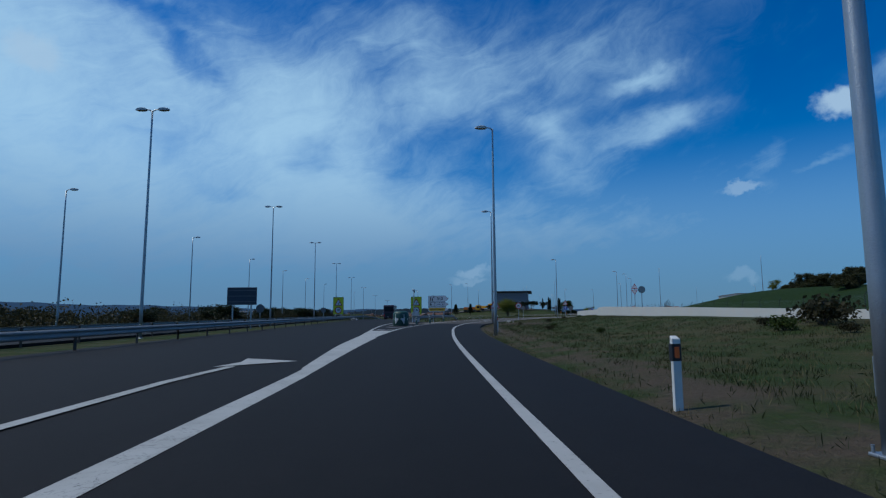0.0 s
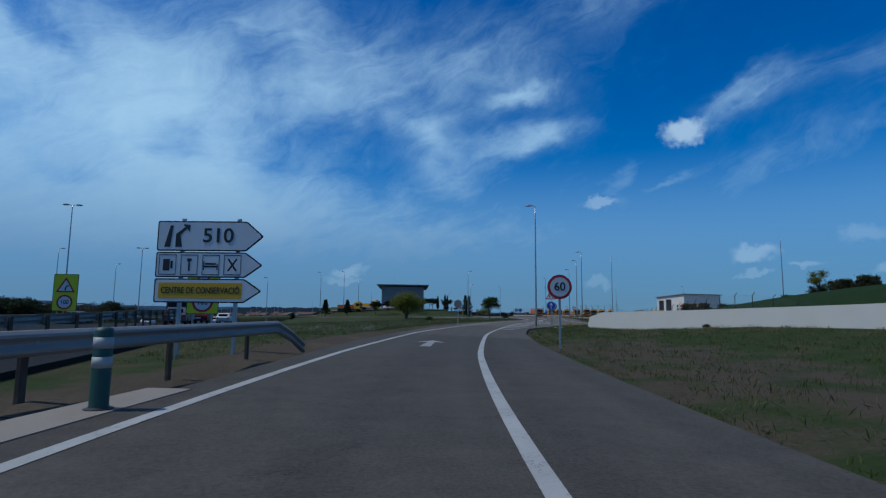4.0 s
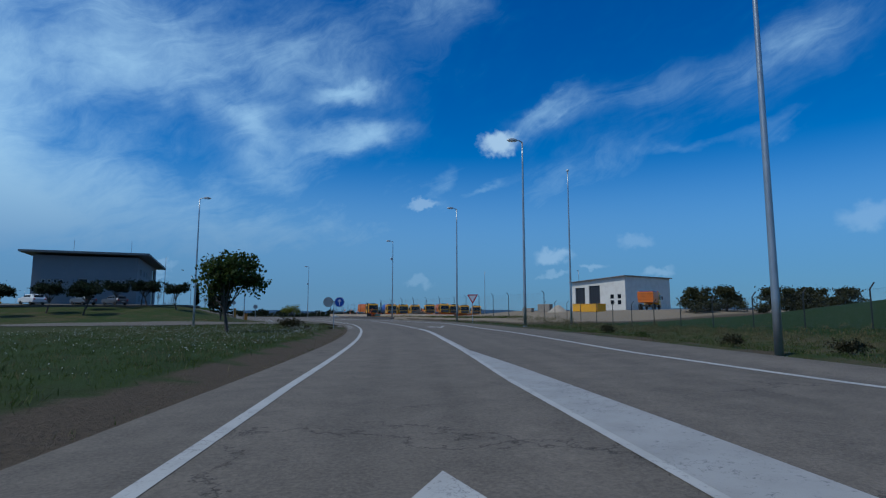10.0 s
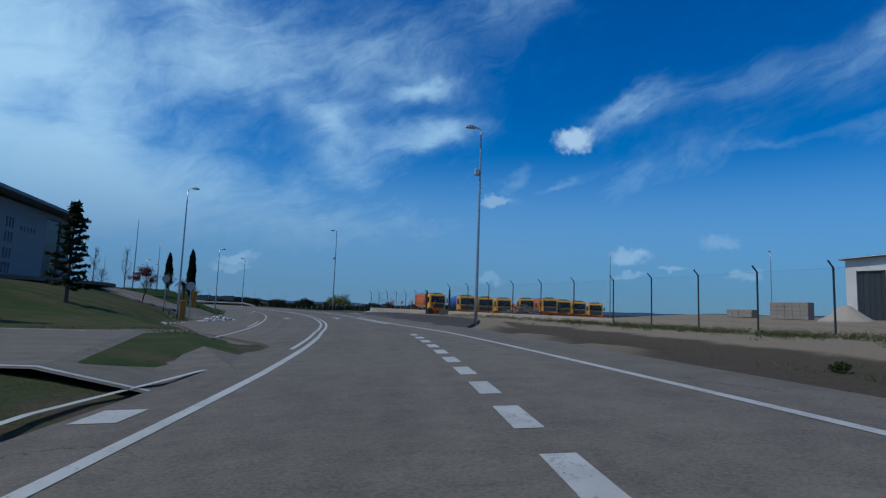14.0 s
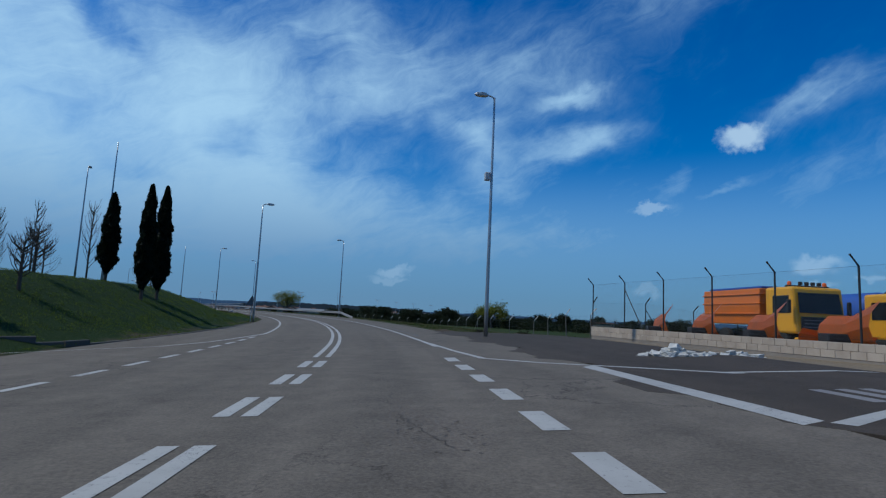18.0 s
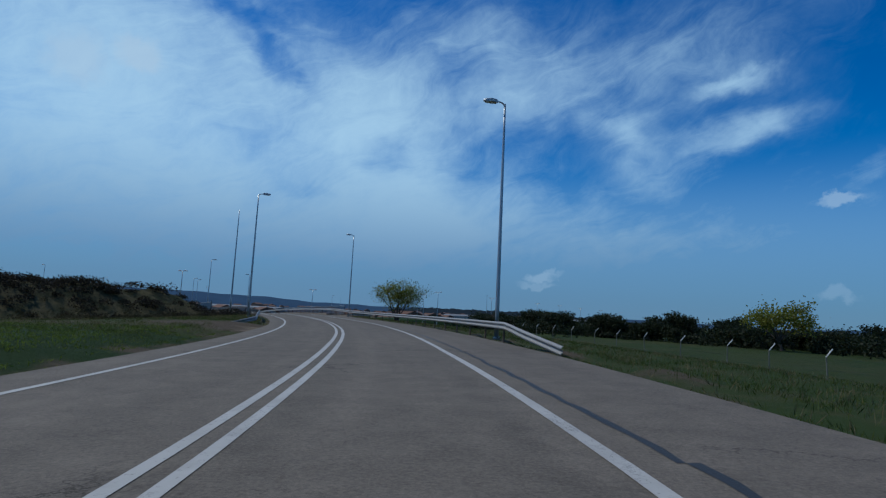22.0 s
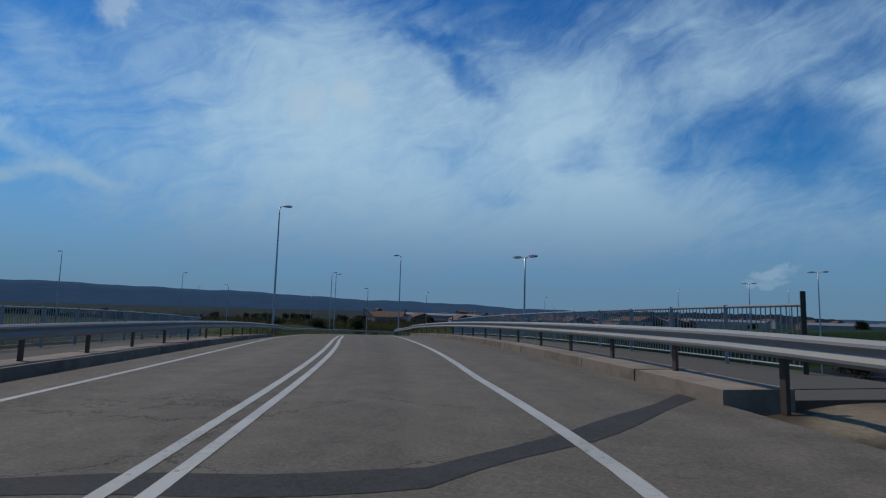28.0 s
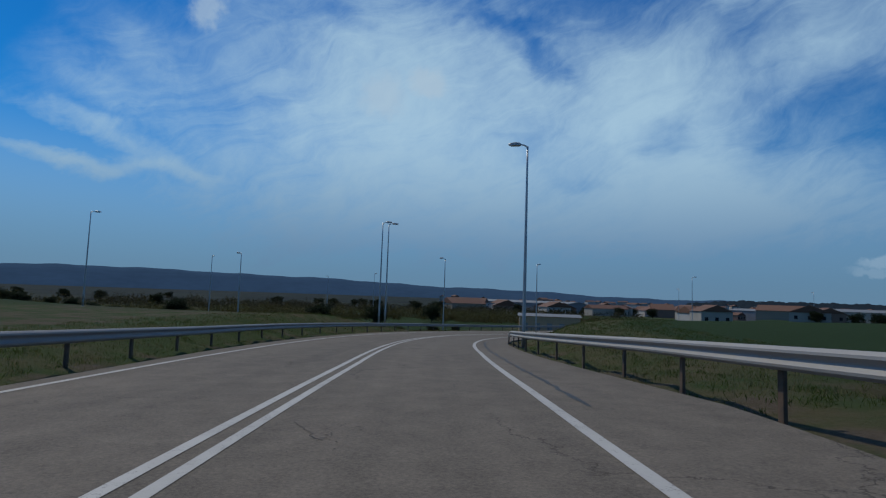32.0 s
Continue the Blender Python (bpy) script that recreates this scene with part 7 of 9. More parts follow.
YARD_X, YARD_Y = 3.6, 4.6
specs = ((91.2, 276.0, "spreader", 14), (96.2, 275.0, "tank", 6), (99.8, 275.4, "tipper", 4), (104.3, 277.0, "tipper", 2), (108.4, 276.0, "tipper", -2), (112.2, 274.6, "spreader", -4), (116.4, 276.2, "tank", -6), (120.8, 277.5, "tipper", -8), (126.0, 279.0, "tipper", -14))
for x, y, body, turn in specs:
    lorry(placed(x + YARD_X, y + YARD_Y, -18 + turn) @ Matrix.Scale(1.13, 4), body)
for k, (x, y, a) in enumerate(((84.6, 278.0, 70), (85.0, 274.8, 72), (85.4, 271.4, 70), (85.9, 268.0, 72), (86.2, 264.9, 70))):
    pl = thing("snow_plough", placed(x + YARD_X, y + YARD_Y, a), "detached orange snow-plough blade with striped edge standing on the yard", "snow plough", "stored ploughs")
    bm = bmesh.new()
    prof = [(-0.05, 0.3), (0.14, 0.5), (0.24, 0.85), (0.18, 1.2), (-0.08, 1.55)]
    fr = [[bm.verts.new((xx, o * 1.3, z * (1.28 if xx < 0 else 0.95))) for o, z in prof] for xx in (-1.7, 0.0, 1.7)]
    for p, q in zip(fr, fr[1:]):
        for j in range(4):
            bm.faces.new((p[j], q[j], q[j + 1], p[j + 1]))
    bmesh.ops.solidify(bm, geom=bm.faces[:], thickness=0.04)
    part("blade", bm, M_LORRYORANGE, pl)
    for j in range(8):
        part("stripe", box(-1.55 + j * 0.4, -0.09, 0.30, -1.35 + j * 0.4, -0.07, 0.50), M_SIGN_WHITE if j % 2 else M_SIGN_RED, pl)
    part("prop", box(-0.4, 0.1, 0.0, 0.4, 0.9, 0.8, 0.03), M_CHASSIS, pl)


lorry(placed(116.0, 211.0, 118), "spreader", False, "yellow works lorry with an orange load body beside the shed")
for x, y, w in ((108.6, 220.6, 2.2), (106.5, 215.6, 4.4)):
    sk = thing("skip", placed(x, y, 80), "yellow steel skip standing by the shed", "skip", "yellow skips")
    bm = prism([(-w / 2, 0), (w / 2, 0), (w / 2 + 0.08, 1.25), (-w / 2 - 0.08, 1.25)], -0.9, 0.9, 0.02)
    part("hull", bm, M_YELLOW, sk)
    part("rim", box(-w / 2 - 0.12, -0.95, 1.25, w / 2 + 0.12, 0.95, 1.33, 0.02), M_YELLOW, sk)
    for x2 in (-0.7, 0.7):
        part("rib", box(x2 - 0.05, -0.96, 0.1, x2 + 0.05, -0.9, 1.25), M_YELLOW, sk)


def rubble(m, label, radius, height, count, mat, seed, sticks=False):
    r = random.Random(seed)
    h = thing("rubble_heap", m, label, "heap", "heaps by the yard")
    for k in range(count):
        a, q = r.uniform(0, 6.28), math.sqrt(r.random())
        x, y = math.cos(a) * q * radius, math.sin(a) * q * radius * 0.55
        z = height * (1 - q) * r.uniform(0.5, 1.0)
        if sticks:
            d = Vector((r.uniform(-1, 1), r.uniform(-1, 1), r.uniform(-0.25, 0.5))).normalized() * r.uniform(0.7, 1.8)
            c = Vector((x, y, z + 0.1))
            part("branch", tube([c - d / 2, c + Vector((r.uniform(-0.1, 0.1), 0, 0.06)), c + d / 2], [0.06, 0.05, 0.02], 5), mat, h)
        else:
            s = r.uniform(0.04, 0.15)
            bm = bmesh.new()
            bmesh.ops.create_cube(bm, size=s * 1.7)
            for v in bm.verts:
                v.co = Vector((v.co.x * r.uniform(0.5, 1.3), v.co.y * r.uniform(0.5, 1.3), v.co.z * r.uniform(0.4, 1.2)))
            bm.transform(Matrix.Rotation(r.uniform(0, 6.28), 4, (r.uniform(-1, 1), r.uniform(-1, 1), 0.7)))
            bm.transform(Matrix.Translation((x, y, z + s * 0.3)) @ Matrix.Diagonal((1.2, 1.0, 0.7, 1)))
            part("stone", bm, mat, h)
    return h


M_RUBBLE = material("pale_broken_concrete", (0.48, 0.47, 0.44), 0.9, tone=0.2, per_piece=0.3)
M_DEADWOOD = material("grey_dead_wood", (0.12, 0.10, 0.085), 0.9, tone=0.2, per_piece=0.4)
rubble(on_ground(283.4, 8.0, 0), "heap of pale broken concrete on the verge", 1.2, 0.4, 130, M_RUBBLE, 1)
rubble(on_ground(284.2, 10.0, 0), "scattered pale broken concrete on the verge", 1.4, 0.3, 50, M_RUBBLE, 2)
rubble(on_ground(262.2, -10.2, 30), "heap of white broken concrete at the junction", 1.9, 0.7, 110, M_RUBBLE, 3)
rubble(on_ground(258.8, -13.0, 20), "scattered white broken concrete at the kerb", 2.6, 0.2, 40, M_RUBBLE, 4)
rubble(placed(90.3, 247.2, 90), "heap of grey dead branches inside the yard wall", 3.4, 1.5, 110, M_DEADWOOD, 5, True)
rubble(on_ground(69.0, 4.6, 0), "few pale stones in the bare verge", 0.9, 0.1, 9, M_RUBBLE, 6)
rubble(on_ground(112.5, 6.6, 0), "few pale stones in the grass", 0.9, 0.12, 10, M_RUBBLE, 7)
sand = thing("sand_heap", placed(108.2, 226.0, 0), "pale heap of sand beside the shed", "heap", "heaps by the yard")
bm = lathe([(2.1, -0.2), (1.75, 0.12), (1.2, 0.55), (0.7, 0.98), (0.3, 1.25), (0.01, 1.33)], 28)
for v in bm.verts:
    v.co.x += 0.10 * math.sin(v.co.y * 4 + v.co.z * 7)
    v.co.y += 0.10 * math.sin(v.co.x * 5 + v.co.z * 3)
part("cone", bm, material("pale_sand", (0.34, 0.29, 0.23), 0.95, tone=0.15, scale=3, bump=0.5), sand, smooth=True)


# ------------------------------------------------------------------ parked vehicles
def car(m, paint_mat, label):
    c = thing("car", m, label, "car", "cars on the motorway")
    side = [(-2.05, 0.35), (2.05, 0.35), (2.1, 0.75), (1.95, 0.95), (1.0, 1.02), (0.45, 1.45), (-1.2, 1.48), (-1.85, 1.0), (-2.1, 0.9)]
    body = prism(side, -0.86, 0.86, 0.06)
    body.transform(Matrix.Rotation(math.pi / 2, 4, "Z"))
    for v in body.verts:
        if v.co.z > 1.05:
            v.co.x *= 0.84
    part("body", body, paint_mat, c)
    part("rear_window", box(-0.58, -1.80, 1.04, 0.58, -1.70, 1.36, 0.02), M_WINDOW, c)
    part("windscreen", box(-0.6, 0.62, 1.08, 0.6, 0.72, 1.36, 0.02), M_WINDOW, c)
    for sx in (-1, 1):
        part("side_window", box(sx * 0.80 - 0.02, -1.2, 1.06, sx * 0.80 + 0.02, 0.5, 1.34, 0.01), M_WINDOW, c)
        part("tail_lamp", box(sx * 0.68 - 0.12, -2.12, 0.72, sx * 0.68 + 0.12, -2.05, 0.9, 0.02), M_SIGN_RED, c)
        part("mirror", box(sx * 0.98 - 0.08, 0.5, 0.98, sx * 0.98 + 0.08, 0.6, 1.1, 0.02), paint_mat, c)
        for y in (-1.3, 1.3):
            wheel(c, sx * 0.76, y, 0.32, 0.2)
    part("plate", box(-0.25, -2.125, 0.55, 0.25, -2.11, 0.66), M_SIGN_WHITE, c)
    return c


M_CARRED = material("dark_red_car_paint", (0.12, 0.02, 0.025), 0.3, 0.2, tone=0.03)
M_CARGREY = material("grey_car_paint", (0.12, 0.13, 0.15), 0.3, 0.3, tone=0.03)
M_CARWHITE = material("white_car_paint", (0.62, 0.63, 0.64), 0.3, 0.0, tone=0.03)
M_BUS = material("dark_purple_coach_paint", (0.05, 0.02, 0.035), 0.35, 0.1, tone=0.05)


def on_mw(i, d, turn=0.0):
    x, y, z = on_motorway(i, d)
    t = MW_DIR[i]
    return Matrix.Translation((x, y, z)) @ Matrix.Rotation(math.atan2(-t[0], t[1]) + radians(turn), 4, "Z")


coach = thing("coach", on_mw(56, -1.6), "dark purple coach seen from behind on the motorway", "coach")
part("body", box(-1.25, -6, 0.35, 1.25, 6, 3.5, 0.18, 2), M_BUS, coach)
part("rear_window", box(-1.05, -6.03, 2.0, 1.05, -5.98, 3.05, 0.02), M_WINDOW, coach)
for sx in (-1, 1):
    part("side_window", box(sx * 1.25 - 0.012, -5.4, 1.8, sx * 1.25 + 0.012, 5.4, 2.9, 0.005), M_WINDOW, coach)
    part("tail_lamp", box(sx * 1.05 - 0.1, -6.05, 0.8, sx * 1.05 + 0.1, -5.98, 1.4, 0.02), M_SIGN_RED, coach)
    for y in (-3.6, 3.8):
        wheel(coach, sx * 1.1, y, 0.5, 0.3)
part("engine_grille", box(-0.8, -6.03, 0.9, 0.8, -5.99, 1.6, 0.02), M_CHASSIS, coach)
car(on_mw(50, 1.9), M_CARGREY, "grey hatchback seen from behind on the motorway")
car(on_mw(53, 1.8), M_CARRED, "dark red car seen from behind on the motorway")
for i, d, mt, lb in ((58, 1.8, M_CARWHITE, "white car on the motorway"), (55, -1.7, M_CARGREY, "grey car on the motorway"), (60, 1.8, M_CARRED, "red car on the motorway"), (63, -1.8, M_CARWHITE, "white car farther along the motorway"), (57, -15, M_CARGREY, "grey car on the far carriageway"), (66, -16, M_CARWHITE, "white car on the far carriageway")):
    car(on_mw(i, d), mt, lb)
for x, y, a in ((16.5, 236, 72), (22.5, 241, 60)):
    lorry(placed(x, y, a), "tipper", False, "yellow works lorry parked near the control building")
for x, y, mt, lb in ((27, 244.5, M_CARWHITE, "white van-like car parked at the control building"), (33, 245.5, M_CARGREY, "grey car parked at the control building"), (37, 246, M_CARGREY, "dark car parked at the control building")):
    car(placed(x, y, 30), mt, lb)


# ------------------------------------------------------------------ junction lawn, kerbs and entrance road
ent_line = catmull(((on_road(270, -7.4)[0], on_road(270, -7.4)[1]), (on_road(273, -13)[0], on_road(273, -13)[1]), (53.6, 263.5), (49.0, 266.0), (46.0, 258.0), (42.5, 247.0), (30.0, 244.0), (8.0, 240.0)), 1.5)


def ent_place(i, d, h):
    i = int(min(max(i, 0), len(ent_line) - 1))
    t = ent_line[min(i + 1, len(ent_line) - 1)] - ent_line[max(i - 1, 0)]
    t = t / np.linalg.norm(t)
    x, y = ent_line[i][0] + t[1] * d, ent_line[i][1] - t[0] * d
    return np.array((x, y, max(height_at(*ent_line[i]), height_at(x, y)) + 0.04 + h))


entrance = thing("entrance_road", Matrix(), "grey entrance road branching off to the control building", "road", kind="structure")
part("entrance_surface", ribbon(ent_place, 0, len(ent_line) - 1, lambda i: -3.6 - 5.5 * math.exp(-i / 2.0), lambda i: 3.6 + 6.5 * math.exp(-i / 2.0), 0.0, 1.0, 0.3), M_ROAD, entrance)
part("entrance_line", ribbon(ent_place, 1, 9, -0.06, 0.06, 0.01, 1.0), M_PAINT, entrance)


branch_at = lambda s, d: tuple(on_road(s, d)[:2])
branch_line = catmull((branch_at(226.5, -2.6), branch_at(225.6, -5.5), branch_at(224.6, -9), branch_at(224.4, -15), (38.0, 214.0), (20.0, 209.0), (4.0, 203.0)), 1.5)


def branch_place(i, d, h):
    i = int(min(max(i, 0), len(branch_line) - 1))
    t = branch_line[min(i + 1, len(branch_line) - 1)] - branch_line[max(i - 1, 0)]
    t = t / np.linalg.norm(t)
    x, y = branch_line[i][0] + t[1] * d, branch_line[i][1] - t[0] * d
    return np.array((x, y, height_at(x, y) + 0.05 + h))


branch = thing("branch_road", Matrix(), "narrow grey branch road with white edges crossing the lawn", "road", kind="structure")
part("branch_surface", ribbon(branch_place, 0, len(branch_line) - 1, lambda i: -4.6 - 7.5 * math.exp(-i / 2.2), lambda i: 4.6 + 7.5 * math.exp(-i / 2.2), 0.0, 1.0), M_ROAD, branch)
part("branch_line", ribbon(branch_place, 1, len(branch_line) - 1, lambda i: -4.4 - 7.5 * math.exp(-i / 2.2), lambda i: -4.22 - 7.5 * math.exp(-i / 2.2), 0.01, 1.0), M_PAINT, branch)
part("branch_line", ribbon(branch_place, 4, len(branch_line) - 1, 4.25, 4.4, 0.01, 1.0), M_PAINT_OLD, branch)


def kerb(label, place, marks, mat):
    """Kerb stones one metre long, each its own piece."""
    k = thing("kerb", Matrix(), label, "kerb", "kerbs of the junction", "structure")
    line = catmull(marks, 1.0)
    for a, b in zip(line, line[1:]):
        d = b - a
        L = float(np.linalg.norm(d))
        key = ("kerb", round(L, 1))
        if key not in BLOCKS:
            me = bpy.data.meshes.new("kerb_stone")
            box(0.005, -0.07, -0.3, round(L, 1) - 0.005, 0.07, 0.16, 0.018).to_mesh(me)
            me.materials.append(mat)
            BLOCKS[key] = me
        ob = new("kerb_stone", BLOCKS[key])
        ob.parent = k
        ob.matrix_basis = Matrix.Translation((a[0], a[1], height_at(*((a + b) / 2)))) @ Matrix.Rotation(math.atan2(d[1], d[0]), 4, "Z")


M_KERB = material("dark_kerb_concrete", (0.095, 0.085, 0.075), 0.9, tone=0.15, per_piece=0.2)
xy = lambda s, d: tuple(on_road(s, d)[:2])
kerb("low concrete kerb round the cypress lawn", None, (xy(290, -30), xy(287, -21), xy(287.0, -15.6), xy(289.5, -11.8), xy(294, -10.4), xy(300, -9.7), xy(310.6, -8.6), xy(319, -7.9)), M_KERB)
kerb("low concrete kerb round the lawn before the control building", None, (xy(231, -6.0), xy(240, -8.95), xy(250, -11.55), xy(258, -13.55), xy(263, -13.7), xy(267, -15.5), xy(269, -19)), M_KERB)
for x, y, top, r in ((56.3, 257.2, 3.1, 0.36), (58.6, 249.9, 2.31, 0.38)):
    g = height_at(x, y)
    sb = thing("round_sign", Matrix.Translation((x, y, g)) @ Matrix.Rotation(radians(-14), 4, "Z"), "grey back of a round road sign on a thin post", "road sign", "road signs")
    sign_post(sb, top - g + 0.1)
    part("disc_back", plate(disc(r), top - g, -0.045, 0.014), M_FENCE, sb)
M_PILLAR = material("orange_brown_paint", (0.46, 0.17, 0.015), 0.6, tone=0.1)
for s, d in ((266.8, -13.84), (282.9, -14.0)):
    pb = thing("orange_pillar", on_ground(s, d), "squat orange painted gate pillar", "pillar", "orange pillars")
    part("shaft", box(-0.25, -0.25, -0.3, 0.25, 0.25, 1.75, 0.03), M_PILLAR, pb)
    part("cap", box(-0.28, -0.28, 1.75, 0.28, 0.28, 1.82, 0.02), M_PILLAR, pb)

# ------------------------------------------------------------------ plants
M_BARK = material("grey_brown_bark", (0.075, 0.060, 0.048), 0.95, tone=0.3, scale=4, fine_scale=30, bump=0.6)
L_GREEN = leaves("tree_leaves", (0.018, 0.034, 0.008), (0.075, 0.105, 0.022))
L_SPRING = leaves("young_leaves", (0.075, 0.090, 0.014), (0.25, 0.255, 0.042))
L_DARK = leaves("dark_needles", (0.006, 0.012, 0.006), (0.022, 0.034, 0.014))
L_WOOD = leaves("wood_leaves", (0.008, 0.013, 0.006), (0.032, 0.044, 0.018))
L_OLIVE = leaves("olive_scrub_leaves", (0.035, 0.036, 0.011), (0.105, 0.095, 0.034))
L_HILL = leaves("hill_tree_leaves", (0.022, 0.026, 0.010), (0.080, 0.078, 0.032))
L_CYP = leaves("cypress_foliage", (0.004, 0.008, 0.004), (0.014, 0.022, 0.010))
L_SCRUB = leaves("scrub_leaves", (0.016, 0.018, 0.008), (0.062, 0.054, 0.024))
L_MOUND = leaves("mound_scrub_leaves", (0.010, 0.010, 0.007), (0.036, 0.031, 0.020))
L_BLOOM = leaves("reddish_blossom", (0.08, 0.022, 0.025), (0.20, 0.07, 0.07))
G_GREEN = leaves("grass_blades", (0.028, 0.044, 0.010), (0.095, 0.125, 0.030), 0.8)
G_WILD = leaves("dull_verge_blades", (0.016, 0.023, 0.008), (0.058, 0.066, 0.024), 0.85)
G_LAWN = leaves("lawn_blades", (0.060, 0.090, 0.014), (0.17, 0.22, 0.040), 0.8)
G_DRY = leaves("dry_grass_blades", (0.085, 0.072, 0.034), (0.21, 0.18, 0.092), 0.8)
G_FLOWER = leaves("white_flower_heads", (0.30, 0.30, 0.26), (0.60, 0.60, 0.55), 0.8)


def leaf_mesh(points, size, r, up=0.0, long=1.6, wide=0.5):
    """Many small leaves, one quad each, at the given points."""
    n = len(points)
    p = np.asarray(points)
    d = r.normal(size=(n, 3)) + np.array((0, 0, up))
    d /= np.linalg.norm(d, axis=1)[:, None]
    e = np.cross(d, r.normal(size=(n, 3)))
    e /= np.linalg.norm(e, axis=1)[:, None] + 1e-9
    s = size * r.uniform(0.6, 1.3, (n, 1))
    a, b = d * s * long, e * s * wide
    v = np.stack([p - a * 0.5, p + b, p + a * 0.5, p - b], 1).reshape(-1, 3)
    me = bpy.data.meshes.new("crown")
    me.from_pydata(v.tolist(), [], np.arange(n * 4).reshape(-1, 4).tolist())
    return me


def leaf_part(name, parent, points, size, mat, r, up=0.0, long=1.6, label=""):
    me = leaf_mesh(points, size, r, up, long)
    me.materials.append(mat)
    ob = new(name, me)
    ob.parent = parent
    if label:
        ob["label"] = label
    return ob


def broad_tree(m, label, height, spread, trunk_h, seed, leaf=L_GREEN, n_leaves=3600, leaf_size=0.16, limbs=9, trunk_r=0.16, stems=1, group="trees", flat=0.75, droop=0.0, low_limb=0.25):
    """A trunk that forks into limbs and twigs, with leaves scattered round the twig ends."""
    r, q = np.random.RandomState(seed), random.Random(seed)
    t = thing("tree", m, label, "tree", group)
    tips, wood = [], []
    for s in range(stems):
        lean = Vector((q.uniform(-0.3, 0.3), q.uniform(-0.3, 0.3), 1)) if stems == 1 else Vector((math.cos(s * 6.28 / stems) * 0.55, math.sin(s * 6.28 / stems) * 0.55, 1))
        fork = lean.normalized() * trunk_h
        wood.append(tube([(0, 0, -0.3), fork * 0.5 + Vector((q.uniform(-0.08, 0.08), q.uniform(-0.08, 0.08), 0)), fork], [trunk_r * 1.2 / math.sqrt(stems), trunk_r / math.sqrt(stems), trunk_r * 0.75 / math.sqrt(stems)], 8))
        for k in range(max(3, limbs // stems)):
            a = 6.28 * (k + q.uniform(-0.3, 0.3)) / max(3, limbs // stems) + s
            rise = q.uniform(0.25 if low_limb > 0.1 else 0.02, 1.0)
            end = Vector((math.cos(a) * spread * (1.05 - 0.55 * rise), math.sin(a) * spread * (1.05 - 0.55 * rise), trunk_h + (height - trunk_h) * (low_limb + (0.93 - low_limb) * rise)))
            mid = fork.lerp(end, 0.5) + Vector((q.uniform(-0.2, 0.2), q.uniform(-0.2, 0.2), 0.12 * height * q.random()))
            wood.append(tube([fork * q.uniform(0.75, 1.0), mid, end], [trunk_r * 0.5 / math.sqrt(stems), trunk_r * 0.28, 0.02], 6))
            for j in range(4):
                b = mid.lerp(end, q.uniform(0.1, 1.0))
                tip = b + Vector((q.uniform(-1, 1), q.uniform(-1, 1), q.uniform(-0.35, 0.8) - droop)) * spread * 0.42
                wood.append(tube([b, b.lerp(tip, 0.55) + Vector((0, 0, 0.06 * spread)), tip], [trunk_r * 0.16, 0.016, 0.007], 4))
                tips += [tip, b.lerp(tip, 0.6)]
            tips.append(end)
    part("trunk", join(*wood), M_BARK, t, "grey-brown forked trunk and limbs")
    per = max(1, n_leaves // len(tips))
    pts = np.concatenate([np.array(tip) + r.normal(size=(per, 3)) * np.array((1, 1, flat)) * spread * 0.15 * q.uniform(0.6, 1.3) - np.array((0, 0, droop)) * r.uniform(0, 1.6, (per, 1)) for tip in tips])
    leaf_part("crown", t, pts, leaf_size, leaf, r)
    return t


def cypress(m, h, w, seed, label="slim dark Italian cypress on the lawn"):
    r = np.random.RandomState(seed)
    t = thing("cypress", m, label, "cypress", "cypresses on the lawn")
    part("trunk", tube([(0, 0, -0.3), (0, 0, h * 0.5)], [0.12, 0.06], 8), M_BARK, t)
    n = 6000
    u = r.uniform(0, 1, n) ** 0.85
    prof = np.clip(np.minimum(u * 6.0, 1.0), 0, 1) * (1 - u**2.6) ** 0.7
    a = r.uniform(0, 6.283, n)
    lumps = 1 + 0.22 * np.sin(a * 3 + u * 17 + seed) + 0.12 * np.sin(a * 5 - u * 31)
    rad = w * prof * lumps * np.sqrt(r.uniform(0.45, 1.0, n))
    pts = np.stack([np.cos(a) * rad, np.sin(a) * rad, 0.55 + u * (h - 0.55)], 1)
    leaf_part("crown", t, pts, 0.15, L_CYP, r, 2.2, 2.2, "dense dark green foliage")
    return t


def conifer(m, h, w, seed, label="dark pyramidal conifer with tiered boughs"):
    r = np.random.RandomState(seed)
    t = thing("conifer", m, label, "conifer", "trees near the control building")
    wood = [tube([(0, 0, -0.3), (0, 0, h * 0.95)], [0.13, 0.03], 8)]
    pts = []
    for k in range(38):
        z = 0.9 + (h - 1.1) * (k / 38) ** 0.9
        a, L = k * 2.4, w * (1 - k / 40) * r.uniform(0.7, 1.15)
        e = np.array((math.cos(a) * L, math.sin(a) * L, z + 0.12 * L))
        wood.append(tube([(0, 0, z - 0.15), tuple(e)], [0.03, 0.008], 4))
        s = np.array((0, 0, z - 0.1))
        f = r.uniform(0.25, 1.0, (60, 1))
        pts.append(s + (e - s) * f + r.normal(size=(60, 3)) * 0.13 * np.array((1, 1, 0.5)))
    part("trunk", join(*wood), M_BARK, t)
    leaf_part("crown", t, np.concatenate(pts), 0.16, L_DARK, r, 0.0, 2.0)
    return t


